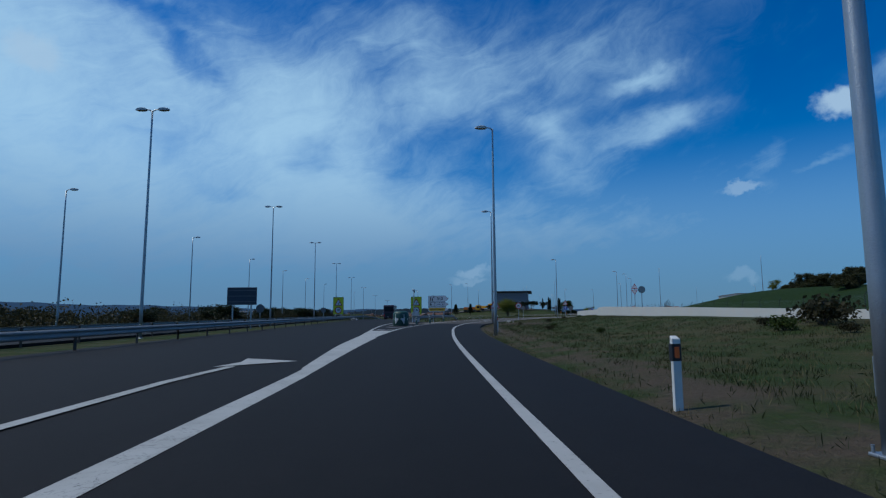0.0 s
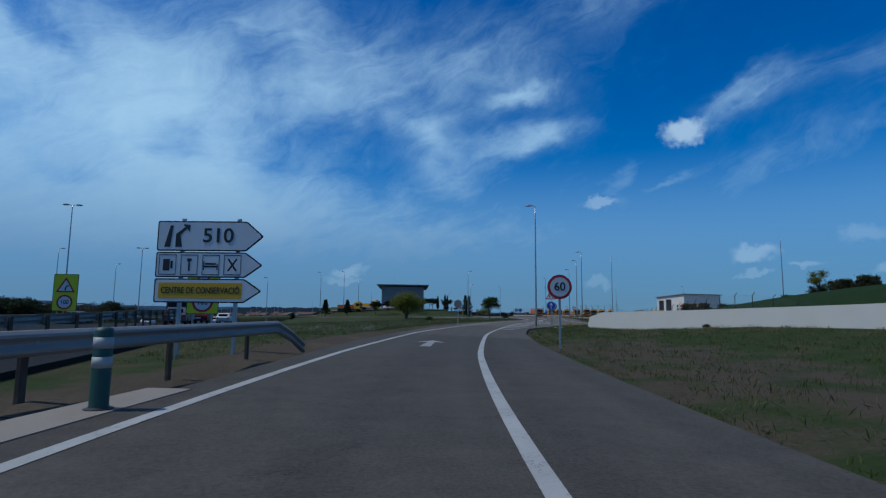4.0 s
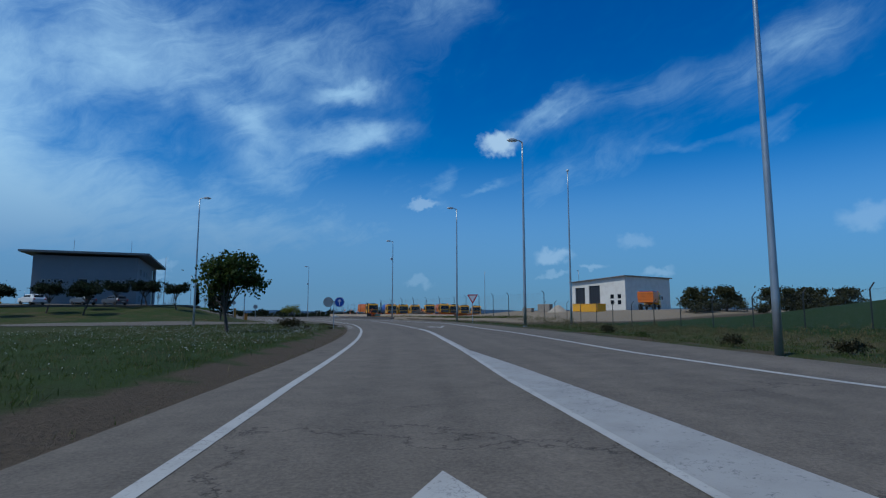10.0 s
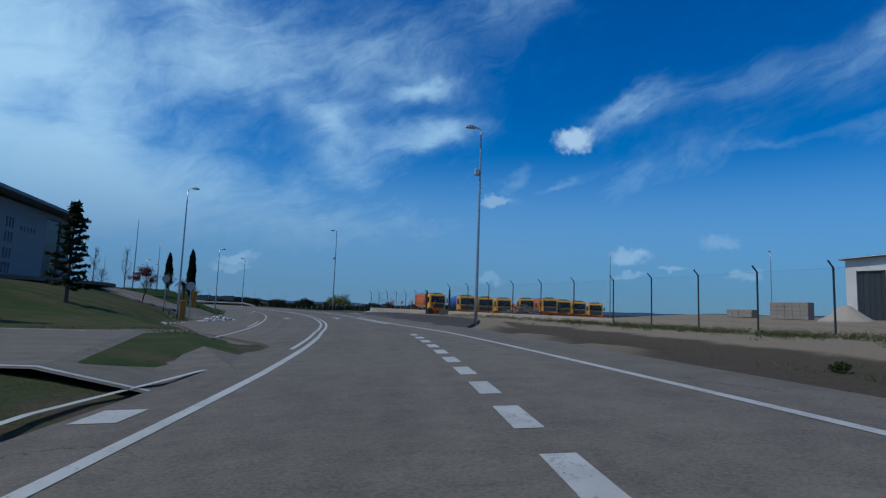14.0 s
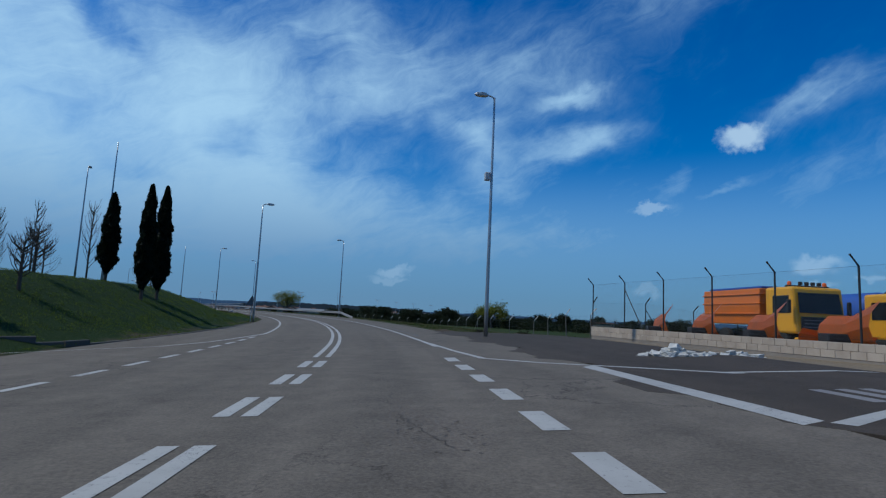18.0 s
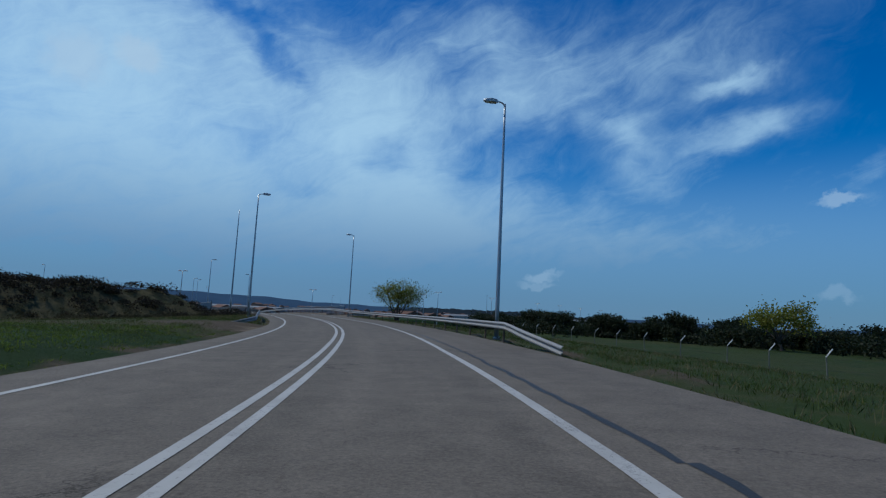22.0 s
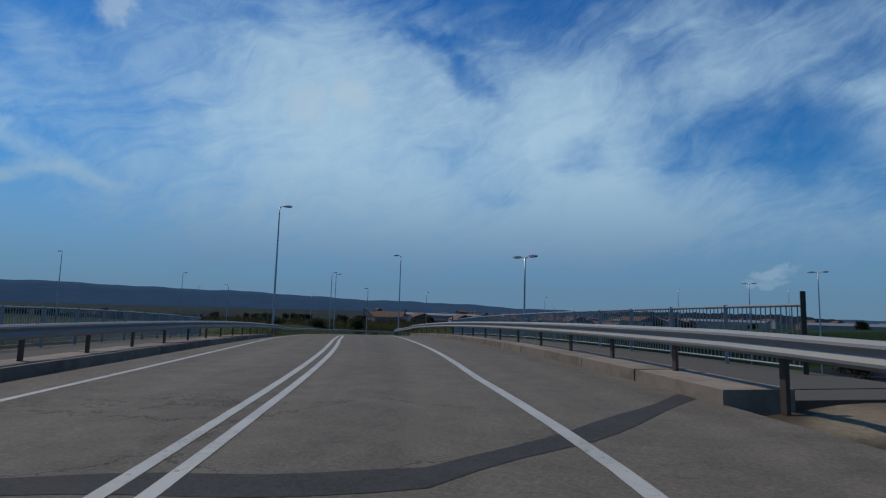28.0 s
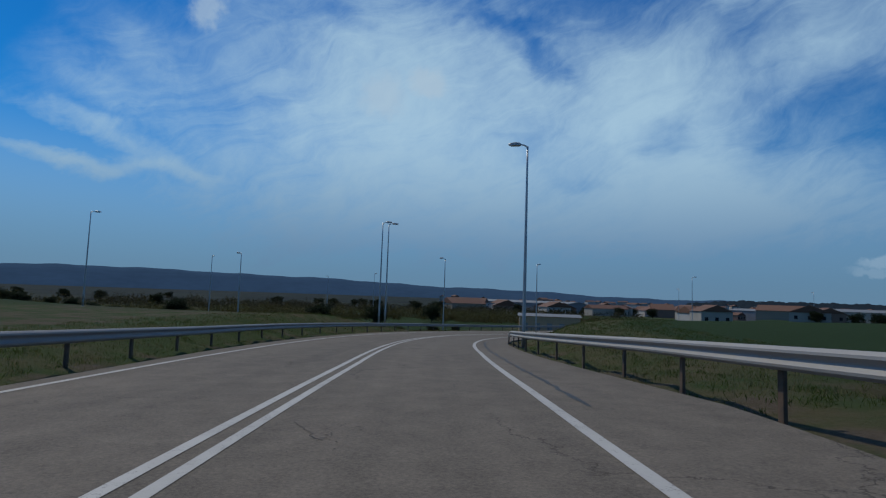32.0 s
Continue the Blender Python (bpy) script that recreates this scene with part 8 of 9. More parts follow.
def bare_tree(m, h, w, seed, label, upright=0.8, group="bare trees on the lawn"):
    q = random.Random(seed)
    t = thing("bare_tree", m, label, "bare tree", group)
    wood = [tube([(0, 0, -0.3), (q.uniform(-0.1, 0.1), q.uniform(-0.1, 0.1), h * 0.5), (0, 0, h)], [0.10, 0.06, 0.01], 7)]
    for k in range(34):
        z = h * q.uniform(0.22, 0.9)
        a = q.uniform(0, 6.28)
        L = w * (1.1 - z / h) * q.uniform(0.7, 1.3) + 0.3
        e = Vector((math.cos(a) * L, math.sin(a) * L, z + L * (upright * 2.2)))
        b = Vector((0, 0, z))
        wood.append(tube([b, b.lerp(e, 0.5) + Vector((math.cos(a), math.sin(a), 0)) * L * 0.18, e], [0.028, 0.018, 0.005], 4))
        for j in range(3):
            c = b.lerp(e, q.uniform(0.4, 0.9))
            f = c + Vector((q.uniform(-0.4, 0.4), q.uniform(-0.4, 0.4), q.uniform(0.3, 0.8))) * L * 0.7
            wood.append(tube([c, f], [0.011, 0.004], 3))
    part("branch_work", join(*wood), M_BARK, t)
    return t


def bush(m, w, h, seed, leaf, n=700, size=0.10, label="low ragged bush in the grass", group="bushes on the verges"):
    r, q = np.random.RandomState(seed), random.Random(seed)
    b = thing("bush", m, label, "bush", group)
    pts, wood = [], []
    for k in range(9):
        a, d = q.uniform(0, 6.28), q.uniform(0.1, 0.8) * w
        e = Vector((math.cos(a) * d, math.sin(a) * d, h * q.uniform(0.45, 0.95)))
        wood.append(tube([(0, 0, -0.1), e * 0.5 + Vector((0, 0, 0.1)), e], [0.02, 0.014, 0.005], 4))
        pts.append(np.array(e) + r.normal(size=(n // 9, 3)) * np.array((w * 0.22, w * 0.22, h * 0.20)))
    p = np.concatenate(pts)
    p[:, 2] = np.abs(p[:, 2])
    part("branch_work", join(*wood), M_BARK, b)
    leaf_part("foliage", b, p, size, leaf, r)
    return b


broad_tree(placed(57.2, 375.1, 0), "many-stemmed spreading tree with fresh yellow-green leaves beyond the rail", 4.3 - height_at(57.2, 375.1), 2.9, 1.0, 11, L_SPRING, 9000, 0.085, 14, 0.22, 4)
broad_tree(placed(21.8, 178.0, 0), "rounded willow-like tree with dense pale yellow-green foliage", 5.6, 3.4, 0.7, 12, L_SPRING, 15000, 0.12, 16, 0.2, 5, droop=0.28)
broad_tree(placed(42.4, 185.5, 20), "small broadleaf tree with loose green crown on the meadow", 4.7, 2.1, 1.5, 13, L_GREEN, 4200, 0.15, 11, 0.11)
broad_tree(placed(104.5, 387.0, 0), "broad yellow-green tree at the field's far edge", 5.4 - height_at(104.5, 387) - 1.2, 4.0, 1.4, 14, L_SPRING, 4200, 0.2, 10, 0.2)
conifer(placed(48.8, 226.0, 0), 6.7 - height_at(48.8, 226.0), 1.9, 21)
conifer(placed(51.5, 239.5, 0), 7.4 - height_at(51.5, 239.5), 1.6, 22)
pine = broad_tree(placed(33.5, 236.5, 0), "dark umbrella-shaped pine near the control building", 3.7, 1.9, 1.7, 23, L_DARK, 2600, 0.17, 9, 0.09, group="trees near the control building", flat=0.45)
for k, (x, y) in enumerate(((29.5, 232.5), (37.0, 239.5), (41.0, 240.5), (25.0, 229.0), (21.0, 226.5), (44.5, 236.0), (40.5, 244.8), (33.5, 229.5))):
    copy_thing(pine, placed(x, y, 40 * k))
for k, (x, y) in enumerate(((6, 206), (-2, 212), (12, 216))):
    conifer(placed(x, y, 50 * k), 4.6, 1.5, 30 + k, "dark conifer far over the meadow")
cypress(placed(58.15, 296.0, 0), 9.2 - height_at(58.15, 296.0), 0.56, 41)
cypress(placed(58.35, 292.65, 0), 8.6 - height_at(58.35, 292.65), 0.50, 42)
cypress(placed(54.9, 295.6, 0), 8.4 - height_at(54.9, 295.6), 0.55, 43, "ragged dark cypress with gaps on the lawn")
for k, (x, y, h) in enumerate(((47.5, 309.4, 8.2), (42.7, 309.6, 8.0), (38.6, 311.5, 7.9), (37.2, 313.5, 7.9))):
    bare_tree(placed(x, y, 0), h, 0.9, 50 + k, "slender leafless poplar with upright twigs", 1.0)
for k, (x, y, h) in enumerate(((51.5, 312.2, 4.4), (50.0, 318.0, 3.6), (44.0, 309.0, 4.2), (46.5, 325.0, 3.4))):
    bare_tree(placed(x, y, 0), h, 1.5, 60 + k, "small leafless tree with a spreading crown", 0.35)
broad_tree(placed(54.3, 258.5, 0), "small tree with reddish blossom on the lawn", 3.6, 1.1, 1.3, 70, L_BLOOM, 1500, 0.10, 7, 0.06)
for k, (x, y) in enumerate(((57.4, 281.5), (55.5, 286.0))):
    bare_tree(placed(x, y, 0), 2.4, 0.7, 75 + k, "young staked tree without leaves on the lawn", 0.5)
palm = thing("palm", placed(57.6, 276.6, 0), "short palm with a tuft of drooping fronds", "palm")
part("trunk", lathe([(0.17, -0.2), (0.15, 0.6), (0.16, 1.5), (0.20, 1.75), (0.08, 1.9)], 12), M_BARK, palm)
for k in range(18):
    a, lift = k * 2.4, 0.2 + 0.5 * ((k * 7) % 5) / 4
    bm = bmesh.new()
    prev = None
    for j in range(6):
        u = j / 5
        c = Vector((math.cos(a) * u * 1.05, math.sin(a) * u * 1.05, 1.8 + lift * math.sin(u * 2.2) - 0.5 * u * u))
        w = Vector((-math.sin(a), math.cos(a), 0)) * 0.13 * math.sin(min(1, u * 1.2 + 0.15) * 3.0)
        cur = (bm.verts.new(c - w - Vector((0, 0, 0.05))), bm.verts.new(c), bm.verts.new(c + w - Vector((0, 0, 0.05))))
        if prev:
            for i in (0, 1):
                bm.faces.new((prev[i], prev[i + 1], cur[i + 1], cur[i]))
        prev = cur
    part("frond", bm, L_DARK, palm)

q0 = random.Random(31)
# trees on the green hill and the wood beyond the field
hill = broad_tree(placed(105.8, 181.0, 0), "dark round-headed tree on the green hill", 3.3, 1.8, 0.4, 80, L_HILL, 4600, 0.17, 15, 0.12, group="trees on the hill", low_limb=0.0)
for k, (x, y) in enumerate(((112, 172), (118, 176), (124, 168), (131, 163), (137, 170), (143, 160), (150, 166), (122, 150), (134, 148), (146, 142), (110, 140), (118, 128), (128, 118), (138, 112), (100, 112), (112, 96), (126, 90), (140, 84), (108, 70), (122, 62), (112, 40), (128, 30))):
    copy_thing(hill, placed(x, y, 67 * k))
for k in range(22):
    u = k / 21
    copy_thing(hill, placed(100 + 52 * u + q0.uniform(-1.5, 1.5), 192 - 72 * u + q0.uniform(-1.5, 1.5), 53 * k))
for k in range(16):
    s_t = 104 + 5.5 * k
    c = copy_thing(hill, on_ground(s_t + q0.uniform(-1.5, 1.5), 52 + q0.uniform(-3, 5), 41 * k))
    c.scale = (0.9, 0.9, q0.uniform(0.6, 1.0))
pale = broad_tree(placed(85.3, 140.1, 0), "loose willow-like tree with sparse pale leaves on the bank", 4.2, 1.4, 0.9, 81, L_SPRING, 2200, 0.12, 12, 0.10, low_limb=0.0)
wood_tree = broad_tree(placed(96, 400, 0), "dark bushy tree in the wood beyond the field", 4.6, 2.4, 0.4, 82, L_WOOD, 4600, 0.2, 15, 0.14, group="wood beyond the field", low_limb=0.0)
q = random.Random(9)
for k in range(58):
    u = k / 57
    x, y = 150 - 90 * u + q.uniform(-7, 7), 372 + 62 * u + q.uniform(-9, 9)
    c = copy_thing(wood_tree, placed(x, y, q.uniform(0, 360)))
    c.scale = (q.uniform(0.8, 1.3), q.uniform(0.8, 1.3), q.uniform(0.5, 0.95))
for k in range(16):
    copy_thing(wood_tree, placed(62 + q.uniform(-4, 18), 440 + k * 6 + q.uniform(-3, 3), q.uniform(0, 360)))
for k in range(26):
    c = copy_thing(wood_tree, placed(-32 - q.uniform(0, 30), 40 + k * 7 + q.uniform(-3, 3), q.uniform(0, 360)))
    c.scale = (0.9, 0.9, q.uniform(0.4, 0.7))
ruin = thing("field_hut", placed(121.0, 366.5, -30), "small ruined stone hut at the edge of the field", "hut")
part("walls", wall_with_openings(4.2, 2.1, 0.4, [(1.5, -0.1, 2.4, 1.6)]), M_OCHRE, ruin)
part("side_wall", shift(wall_with_openings(3.2, 2.4, 0.4, []), Matrix.Translation((4.2, 0.402, 0)) @ Matrix.Rotation(math.pi / 2, 4, "Z")), M_OCHRE, ruin)
part("side_wall", shift(wall_with_openings(3.2, 1.5, 0.4, []), Matrix.Translation((0.4, 0.402, 0)) @ Matrix.Rotation(math.pi / 2, 4, "Z")), M_OCHRE, ruin)
part("roof", box(-0.2, -0.2, 2.42, 4.4, 3.8, 2.55, 0.03), M_TILE, ruin)

# ------------------------------------------------------------------ bushes
bush_a = bush(on_ground(197.5, -7.2, 0), 0.9, 0.7, 90, L_SCRUB)
bush_b = bush(on_ground(150.0, -14.0, 0), 0.6, 0.5, 91, L_GREEN, 900, 0.09)
for k, (s, d, sc) in enumerate(((20, 13.0, 0.8), (20.5, 14.8, 1.2), (22, 15.8, 1.1), (97, 13.5, 0.35), (17, 13.2, 0.4), (23, 14.0, 0.4), (45, 8.8, 0.4), (38, 7.5, 0.35), (62, 9.5, 0.45), (70, 13, 0.5), (78, 11, 0.4), (54, 6.5, 0.3), (30, 9.0, 0.4), (196, -6.0, 0.35), (203.5, -4.6, 0.25), (206.5, -3.9, 0.22), (300, 9.0, 0.5), (304, 7.6, 0.4), (222, 11.0, 0.4), (131, 8.2, 0.35), (174, 11.5, 0.5), (180, 11, 0.5), (186, 12, 0.6), (170, 12.5, 0.5), (160, 13, 0.5))):
    c = copy_thing(bush_a if k % 3 else bush_b, on_ground(s, d, 77 * k))
    c.scale = (sc, sc, sc)


def scatter(name, label, mat, places, size, up, long, seed, category, wide=0.5):
    """Uncountable low growth in one mesh."""
    me = leaf_mesh(places, size, np.random.RandomState(seed), up, long, wide)
    me.name = name
    me.materials.append(mat)
    return tagged(new(name, me), label, category, kind="stuff")


def verge_points(n, seed, s_range, d_range, side, tall, clump=0.35):
    """Random places on the ground beside the road, thicker near it."""
    r = np.random.RandomState(seed)
    m = max(1, n // 14)
    s = r.uniform(*s_range, m)
    d = d_range[0] + (d_range[1] - d_range[0]) * r.uniform(0, 1, m) ** 1.6
    edge = np.interp(s, ES, ER_APRON if side > 0 else EL)
    d = edge + side * d
    x = np.interp(s, STA, REF_X) + np.cos(np.interp(s, STA, HDG)) * d
    y = np.interp(s, STA, REF_Y) + np.sin(np.interp(s, STA, HDG)) * d
    x, y = np.repeat(x, 14) + r.normal(size=m * 14) * clump * 0.4, np.repeat(y, 14) + r.normal(size=m * 14) * clump * 0.4
    ok = np.ones(len(x), bool)
    ss, dd = stations(x, y)
    e0, e1 = np.interp(ss, ES, EL), np.interp(ss, ES, ER_APRON)
    ok &= (dd < e0 - 0.25) | (dd > e1 + 0.25)
    ok &= ~((ss > BRIDGE0 - 1) & (ss < BRIDGE1 + 1))
    ok &= ~((ss > 266) & (ss < 285) & (dd < 0)) & ~((ss > 219.5) & (ss < 229.8) & (dd < 0) & (dd > -40)) & ~((ss > 213) & (ss < 238) & (dd < 0) & (dd > -6.5))
    md = motorway_offset(x, y)[0]
    ok &= (md > 7.0) | (md < -25)
    x, y = x[ok], y[ok]
    z, soil = ground_height(x, y, True)[:2]
    ok = r.uniform(0.25, 0.9, len(x)) > soil
    x, y, z = x[ok], y[ok], z[ok]
    return np.stack([x, y, z + tall * r.uniform(0.2, 0.75, len(x))], 1)


for side, spans in ((1, (((-20, 62), (0.2, 13)), ((62, 126), (0.3, 12)), ((140, 235), (0.3, 14)), ((296, 405), (0.3, 9)), ((458, 520), (0.3, 12)))), (-1, (((78, 130), (0.3, 16)), ((128, 232), (0.3, 16)), ((344, 372), (0.4, 14)), ((366, 407), (0.5, 8)), ((458, 520), (0.5, 8))))):
    for k, (sr, dr) in enumerate(spans):
        n = int((sr[1] - sr[0]) * 560)
        scatter("grass", "uneven green grass on the verge", G_WILD if sr[1] < 100 else G_GREEN, verge_points(n, 100 + k + side * 10, sr, dr, side, 0.11), 0.055, 2.0, 2.4, 5 + k, "grass", 0.13)
        scatter("dry_grass", "tufts of dry pale grass on the verge", G_DRY, verge_points(int(n * 0.3), 200 + k + side * 10, sr, dr, side, 0.17), 0.06, 2.2, 2.8, 25 + k, "grass", 0.10)
scatter("lawn", "short bright green grass of the cypress lawn", G_LAWN, verge_points(90000, 160, (283, 352), (0.2, 20), -1, 0.07), 0.055, 1.6, 1.7, 35, "grass", 0.2)
for sr, side in (((84, 130), -1), ((150, 200), -1), ((176, 200), -1)):
    scatter("wild_flowers", "small white flower heads above the grass", G_FLOWER, verge_points(1500, int(sr[0]), sr, (2.0, 15), side, 0.45, 0.9), 0.035, 0.3, 1.2, 77, "flowers")
scatter("yellow_flowers", "patch of yellow flowers in the grass", leaves("yellow_petals", (0.35, 0.26, 0.01), (0.6, 0.45, 0.02), 0.8), verge_points(700, 5, (116, 126), (0.3, 3.0), 1, 0.3, 0.6), 0.04, 0.3, 1.2, 78, "flowers")


def line_points(n, seed, a, b, spread, h, clump, per=170):
    """Dome-shaped bushes strewn along a line on the ground, as points on and in the domes."""
    r = np.random.RandomState(seed)
    m = n // per
    u = r.uniform(0, 1, m)
    cx = a[0] + (b[0] - a[0]) * u + r.normal(size=m) * spread
    cy = a[1] + (b[1] - a[1]) * u + r.normal(size=m) * spread
    cz = ground_height(cx, cy)
    big = r.uniform(0.55, 1.25, m)
    v = r.normal(size=(m, per, 3))
    v /= np.linalg.norm(v, axis=2)[:, :, None]
    v *= (r.uniform(0.35, 1.0, (m, per)) ** 0.4)[:, :, None]
    v *= (1 + 0.22 * np.sin(v[:, :, 0] * 5 + cx[:, None]) + 0.18 * np.sin(v[:, :, 1] * 6 + cy[:, None]))[:, :, None]
    v[:, :, 2] = np.abs(v[:, :, 2]) * h
    v[:, :, :2] *= clump
    v *= big[:, None, None]
    return (v + np.stack([cx, cy, cz], 1)[:, None, :]).reshape(-1, 3)


scatter("scrub", "dense dark brown scrub covering the spoil mound", L_MOUND, line_points(60000, 3, (38.2, 366), (32.5, 332), 3.0, 0.5, 0.8), 0.09, 0.4, 1.6, 81, "scrub")
scatter("scrub", "rough weeds between the track and the mound", L_SCRUB, line_points(9000, 4, (42.8, 357), (40.5, 343), 1.3, 0.35, 0.4, 60), 0.06, 1.6, 2.4, 82, "scrub", 0.3)
scatter("scrub", "row of olive-brown bushes beyond the green field", L_OLIVE, line_points(52000, 14, (-118, 462), (-72, 592), 5.0, 2.8, 2.3), 0.26, 0.3, 1.3, 85, "scrub")
scatter("scrub", "olive-brown bushes along the foot of the descent", L_OLIVE, line_points(34000, 15, (-72, 550), (-30, 606), 5.0, 2.3, 2.1), 0.24, 0.3, 1.3, 86, "scrub")
scatter("scrub", "dark brown thicket on the low ground", L_SCRUB, line_points(52000, 16, (-200, 520), (-80, 660), 20.0, 3.0, 3.0), 0.34, 0.3, 1.3, 87, "scrub")
scatter("scrub", "brown scrub on the low ground before the overpass", L_SCRUB, line_points(34000, 17, (-55, 380), (-120, 420), 16.0, 1.6, 1.6), 0.2, 0.3, 1.3, 88, "scrub")
scatter("scrub", "brown-green hedge and scrub beyond the motorway", L_SCRUB, line_points(60000, 6, (-40, -10), (-46, 250), 5.0, 2.0, 2.0), 0.2, 0.3, 1.4, 83, "scrub")
scatter("scrub", "dark hedge along the far side of the field", L_WOOD, line_points(56000, 7, (142, 378), (64, 428), 7.0, 2.4, 2.2), 0.26, 0.3, 1.4, 84, "scrub")

scatter("weeds", "dry tufts and weeds along the yard fence", G_DRY, line_points(16000, 31, (84.5, 208), (87.5, 258), 1.3, 0.28, 0.3, 40), 0.05, 1.8, 2.4, 91, "weeds", 0.2)
scatter("weeds", "green weeds along the yard fence", G_GREEN, line_points(12000, 32, (82.0, 205), (86.0, 236), 1.6, 0.30, 0.35, 40), 0.05, 1.8, 2.4, 92, "weeds", 0.2)
scatter("weeds", "dry tufts on the bank right of the slip road", G_DRY, line_points(15000, 33, (58.0, 150), (80.0, 200), 1.8, 0.35, 0.4, 40), 0.06, 1.8, 2.4, 93, "weeds", 0.2)

# ------------------------------------------------------------------ town, halls and far hills
q = random.Random(21)
HOUSE_WALLS = [material("house_wall", c, 0.85, tone=0.1, scale=0.3) for c in ((0.26, 0.22, 0.18), (0.32, 0.30, 0.27), (0.20, 0.13, 0.10), (0.40, 0.39, 0.38))]


def house(x, y, w, l, h, turn, wall):
    t = thing("house", placed(x, y, turn), "distant town house with pale walls and a terracotta roof", "house", "houses of the distant town")
    part("wall", box(-w / 2, -l / 2, -3, w / 2, l / 2, h), wall, t)
    part("roof", prism([(-w / 2 - 0.4, h), (w / 2 + 0.4, h), (0, h + w * 0.22)], -l / 2 - 0.3, l / 2 + 0.3), M_TILE, t)
    for k in range(3):
        for z in (1.2, 4.0):
            if z + 1.4 < h:
                part("window", box(-w / 2 + w * (k + 0.5) / 3 - 0.6, -l / 2 - 0.03, z, -w / 2 + w * (k + 0.5) / 3 + 0.6, -l / 2 + 0.01, z + 1.4), M_WINDOW, t)


for k in range(130):
    u, v = q.random(), q.random()
    if k < 45:
        house(-170 + 190 * u, 640 + 330 * v, q.uniform(8, 14), q.uniform(10, 22), q.uniform(3.2, 5.0), q.uniform(0, 180), HOUSE_WALLS[q.randrange(4)])
        continue
    house(-620 + 860 * u + q.uniform(-20, 20), 1250 + 700 * v + 40 * q.random(), q.uniform(8, 14), q.uniform(10, 22), q.uniform(6, 13), q.uniform(0, 180), HOUSE_WALLS[q.randrange(4)])


def hall(x, y, w, l, h, turn, wall, label):
    t = thing("industrial_hall", placed(x, y, turn), label, "hall", "industrial halls")
    part("wall", box(-w / 2, -l / 2, -3, w / 2, l / 2, h), wall, t)
    part("roof", prism([(-w / 2 - 0.3, h), (w / 2 + 0.3, h), (0, h + w * 0.07)], -l / 2 - 0.3, l / 2 + 0.3), M_ROOF, t)
    for k in range(5):
        part("door", box(-w / 2 - 0.04, -l / 2 + l * (k + 0.3) / 5, 0, -w / 2 + 0.01, -l / 2 + l * (k + 0.7) / 5, h * 0.6), M_SHADEWALL, t)


hall(40, 840, 22, 56, 7, 78, HOUSE_WALLS[1], "long white industrial hall far off")
hall(110, 800, 22, 46, 6, 82, M_SHADEWALL, "grey industrial hall far off")
hall(160, 860, 24, 50, 8, 80, M_FACADE, "pale industrial hall far off behind trees")
hall(-20, 860, 20, 44, 7, 70, M_SHADEWALL, "grey flat-roofed hall far off")
hall(-150, 760, 20, 80, 6, 74, M_SHADEWALL, "long dark warehouse below the descent")
hall(-31.5, 529, 7, 12, 3.4, 118, M_OCHRE, "ochre roadside building below the descent")
hall(-25, 880, 8, 9, 10, 40, material("red_brick_wall", (0.22, 0.07, 0.05), 0.9, tone=0.15), "dark red brick block far off")
hall(-90, 300, 10, 26, 4, 60, M_FACADE, "low pale toll building beyond the motorway")
hall(-110, 350, 10, 36, 4, 66, M_FACADE, "low long service building beyond the motorway")
for k in range(60):
    copy_thing(wood_tree, placed(-260 + 480 * q.random(), 620 + 380 * q.random(), q.uniform(0, 360)))
for k in range(70):
    u = q.random()
    copy_thing(wood_tree, placed(-30 - 75 * u + q.uniform(-4, 4), 497 - 62 * u + q.uniform(-5, 5), q.uniform(0, 360)) @ Matrix.Scale(q.uniform(0.22, 0.42), 4))
for k in range(50):
    copy_thing(wood_tree, placed(-60 - 260 * q.random(), 300 + 420 * q.random(), q.uniform(0, 360)))

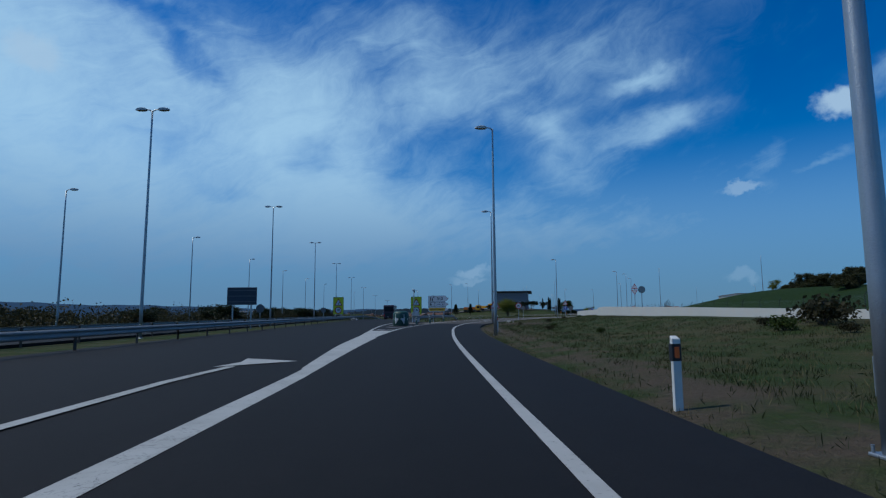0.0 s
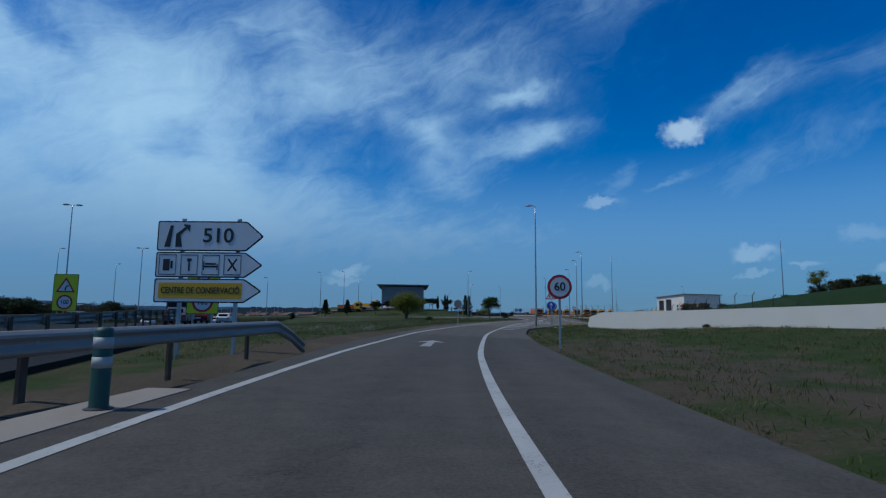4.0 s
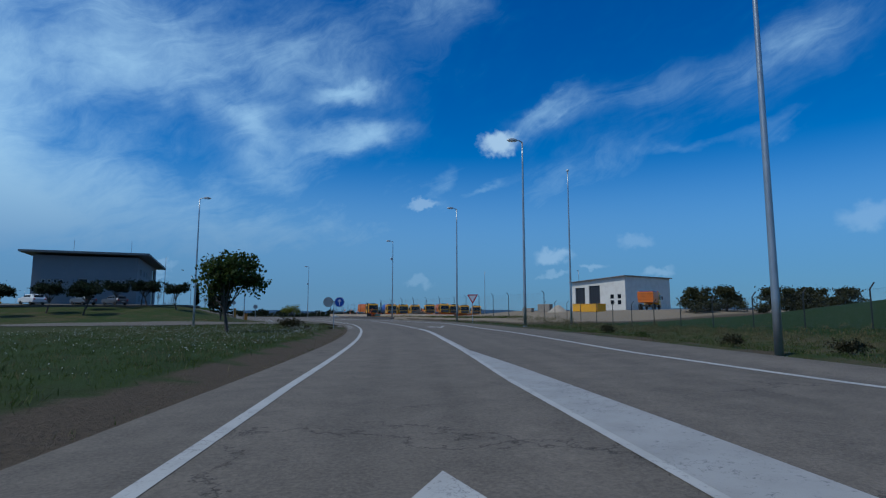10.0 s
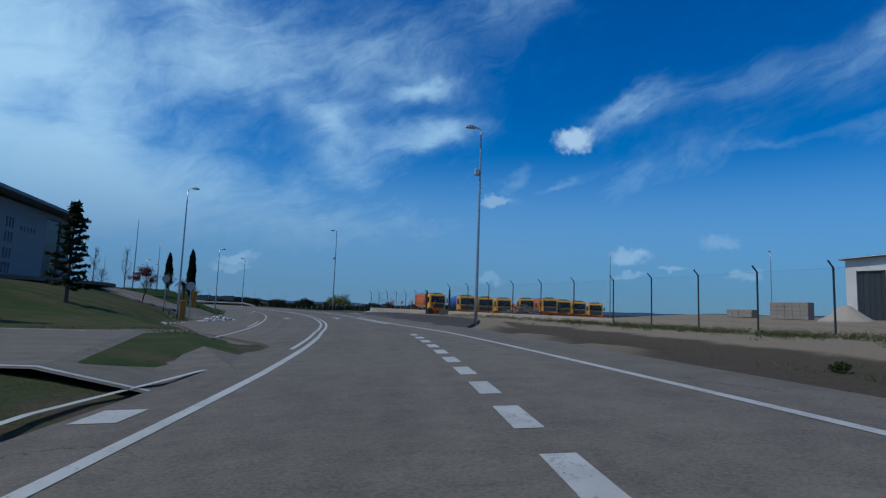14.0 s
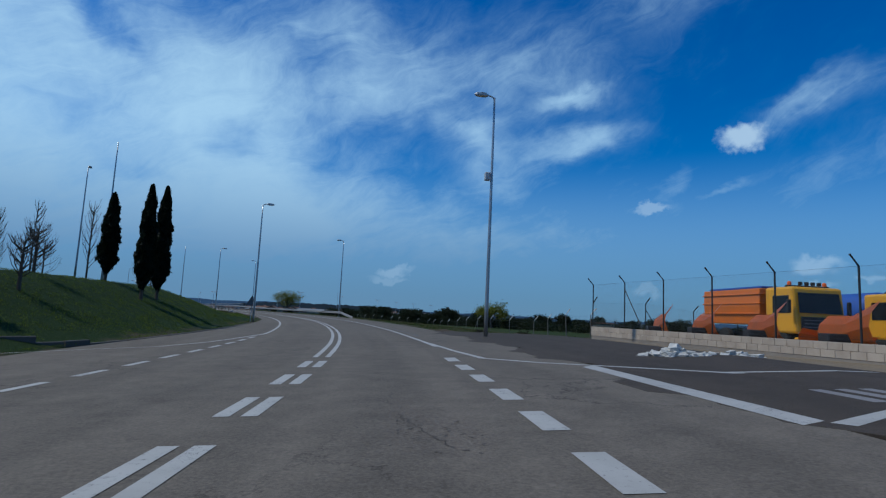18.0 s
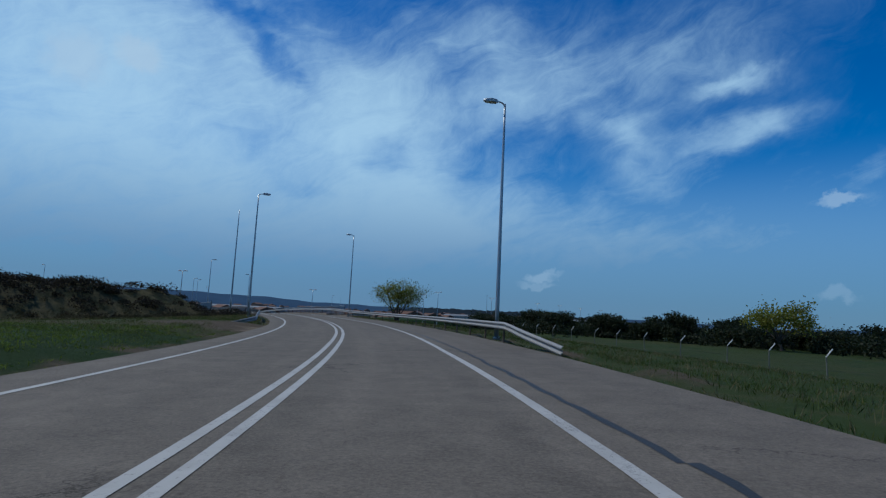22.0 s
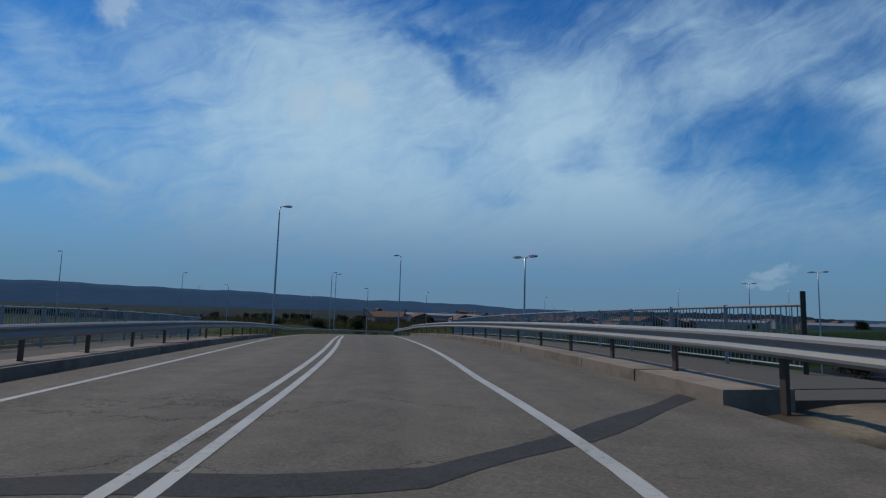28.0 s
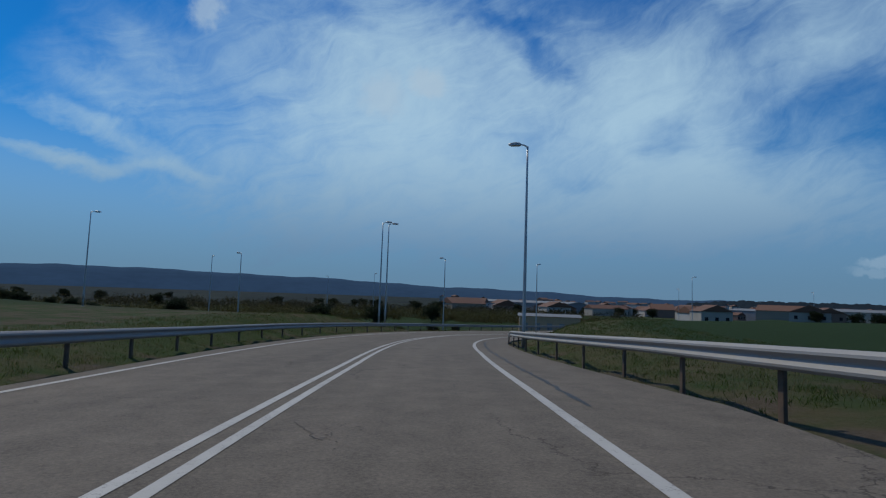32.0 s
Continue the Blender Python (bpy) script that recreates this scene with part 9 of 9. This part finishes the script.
# haze over the distant hills is put into their blue base colour
M_HILL = material("far_hills_haze_blue", (0.040, 0.075, 0.125), 1.0, tone=0.18, scale=0.004, fine_scale=0.02, bump=0.0, spec=0.0)
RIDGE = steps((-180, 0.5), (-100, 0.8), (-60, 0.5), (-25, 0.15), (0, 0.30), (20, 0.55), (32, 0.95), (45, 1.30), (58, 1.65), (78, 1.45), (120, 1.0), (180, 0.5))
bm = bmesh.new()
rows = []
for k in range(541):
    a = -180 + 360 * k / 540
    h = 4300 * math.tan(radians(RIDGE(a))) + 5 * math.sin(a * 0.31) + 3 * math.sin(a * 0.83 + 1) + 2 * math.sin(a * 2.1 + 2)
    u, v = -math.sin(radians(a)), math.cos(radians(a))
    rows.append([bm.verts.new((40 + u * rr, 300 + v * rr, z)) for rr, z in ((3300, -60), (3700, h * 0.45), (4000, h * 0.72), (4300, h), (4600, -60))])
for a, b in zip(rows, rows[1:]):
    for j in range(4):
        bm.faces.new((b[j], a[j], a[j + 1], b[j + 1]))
hills = tagged(mesh_object("backdrop", bm, M_HILL, True), "low hills along the horizon, painted blue with haze", "hills", kind="structure")
pine_hill = bmesh.new()
ring = []
for k in range(161):
    u = k / 160
    x = -480 + 900 * u
    top = 6 + 17 * min(1.0, math.sin(u * math.pi) * 1.6) + 1.6 * math.sin(u * 60) + 1.3 * math.sin(u * 171 + 1) + 0.9 * math.sin(u * 333)
    ring.append([pine_hill.verts.new((x, 2900 + yy, z)) for yy, z in ((-120, -30), (0, top), (120, -30))])
for a, b in zip(ring, ring[1:]):
    for j in range(2):
        pine_hill.faces.new((a[j], b[j], b[j + 1], a[j + 1]))
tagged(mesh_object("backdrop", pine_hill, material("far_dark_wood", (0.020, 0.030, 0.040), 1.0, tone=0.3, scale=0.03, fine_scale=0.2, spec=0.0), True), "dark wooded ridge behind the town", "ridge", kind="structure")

# ------------------------------------------------------------------ yard walls, block by block
block_wall(Y_NORTH, Y_GATE1, yard_z - 0.02, yard_z + 0.5, "low wall of sandy concrete blocks along the works yard")
block_wall(Y_GATE0, Y_SOUTH, yard_z - 0.02, yard_z + 0.5, "low wall of sandy concrete blocks south of the yard gate")
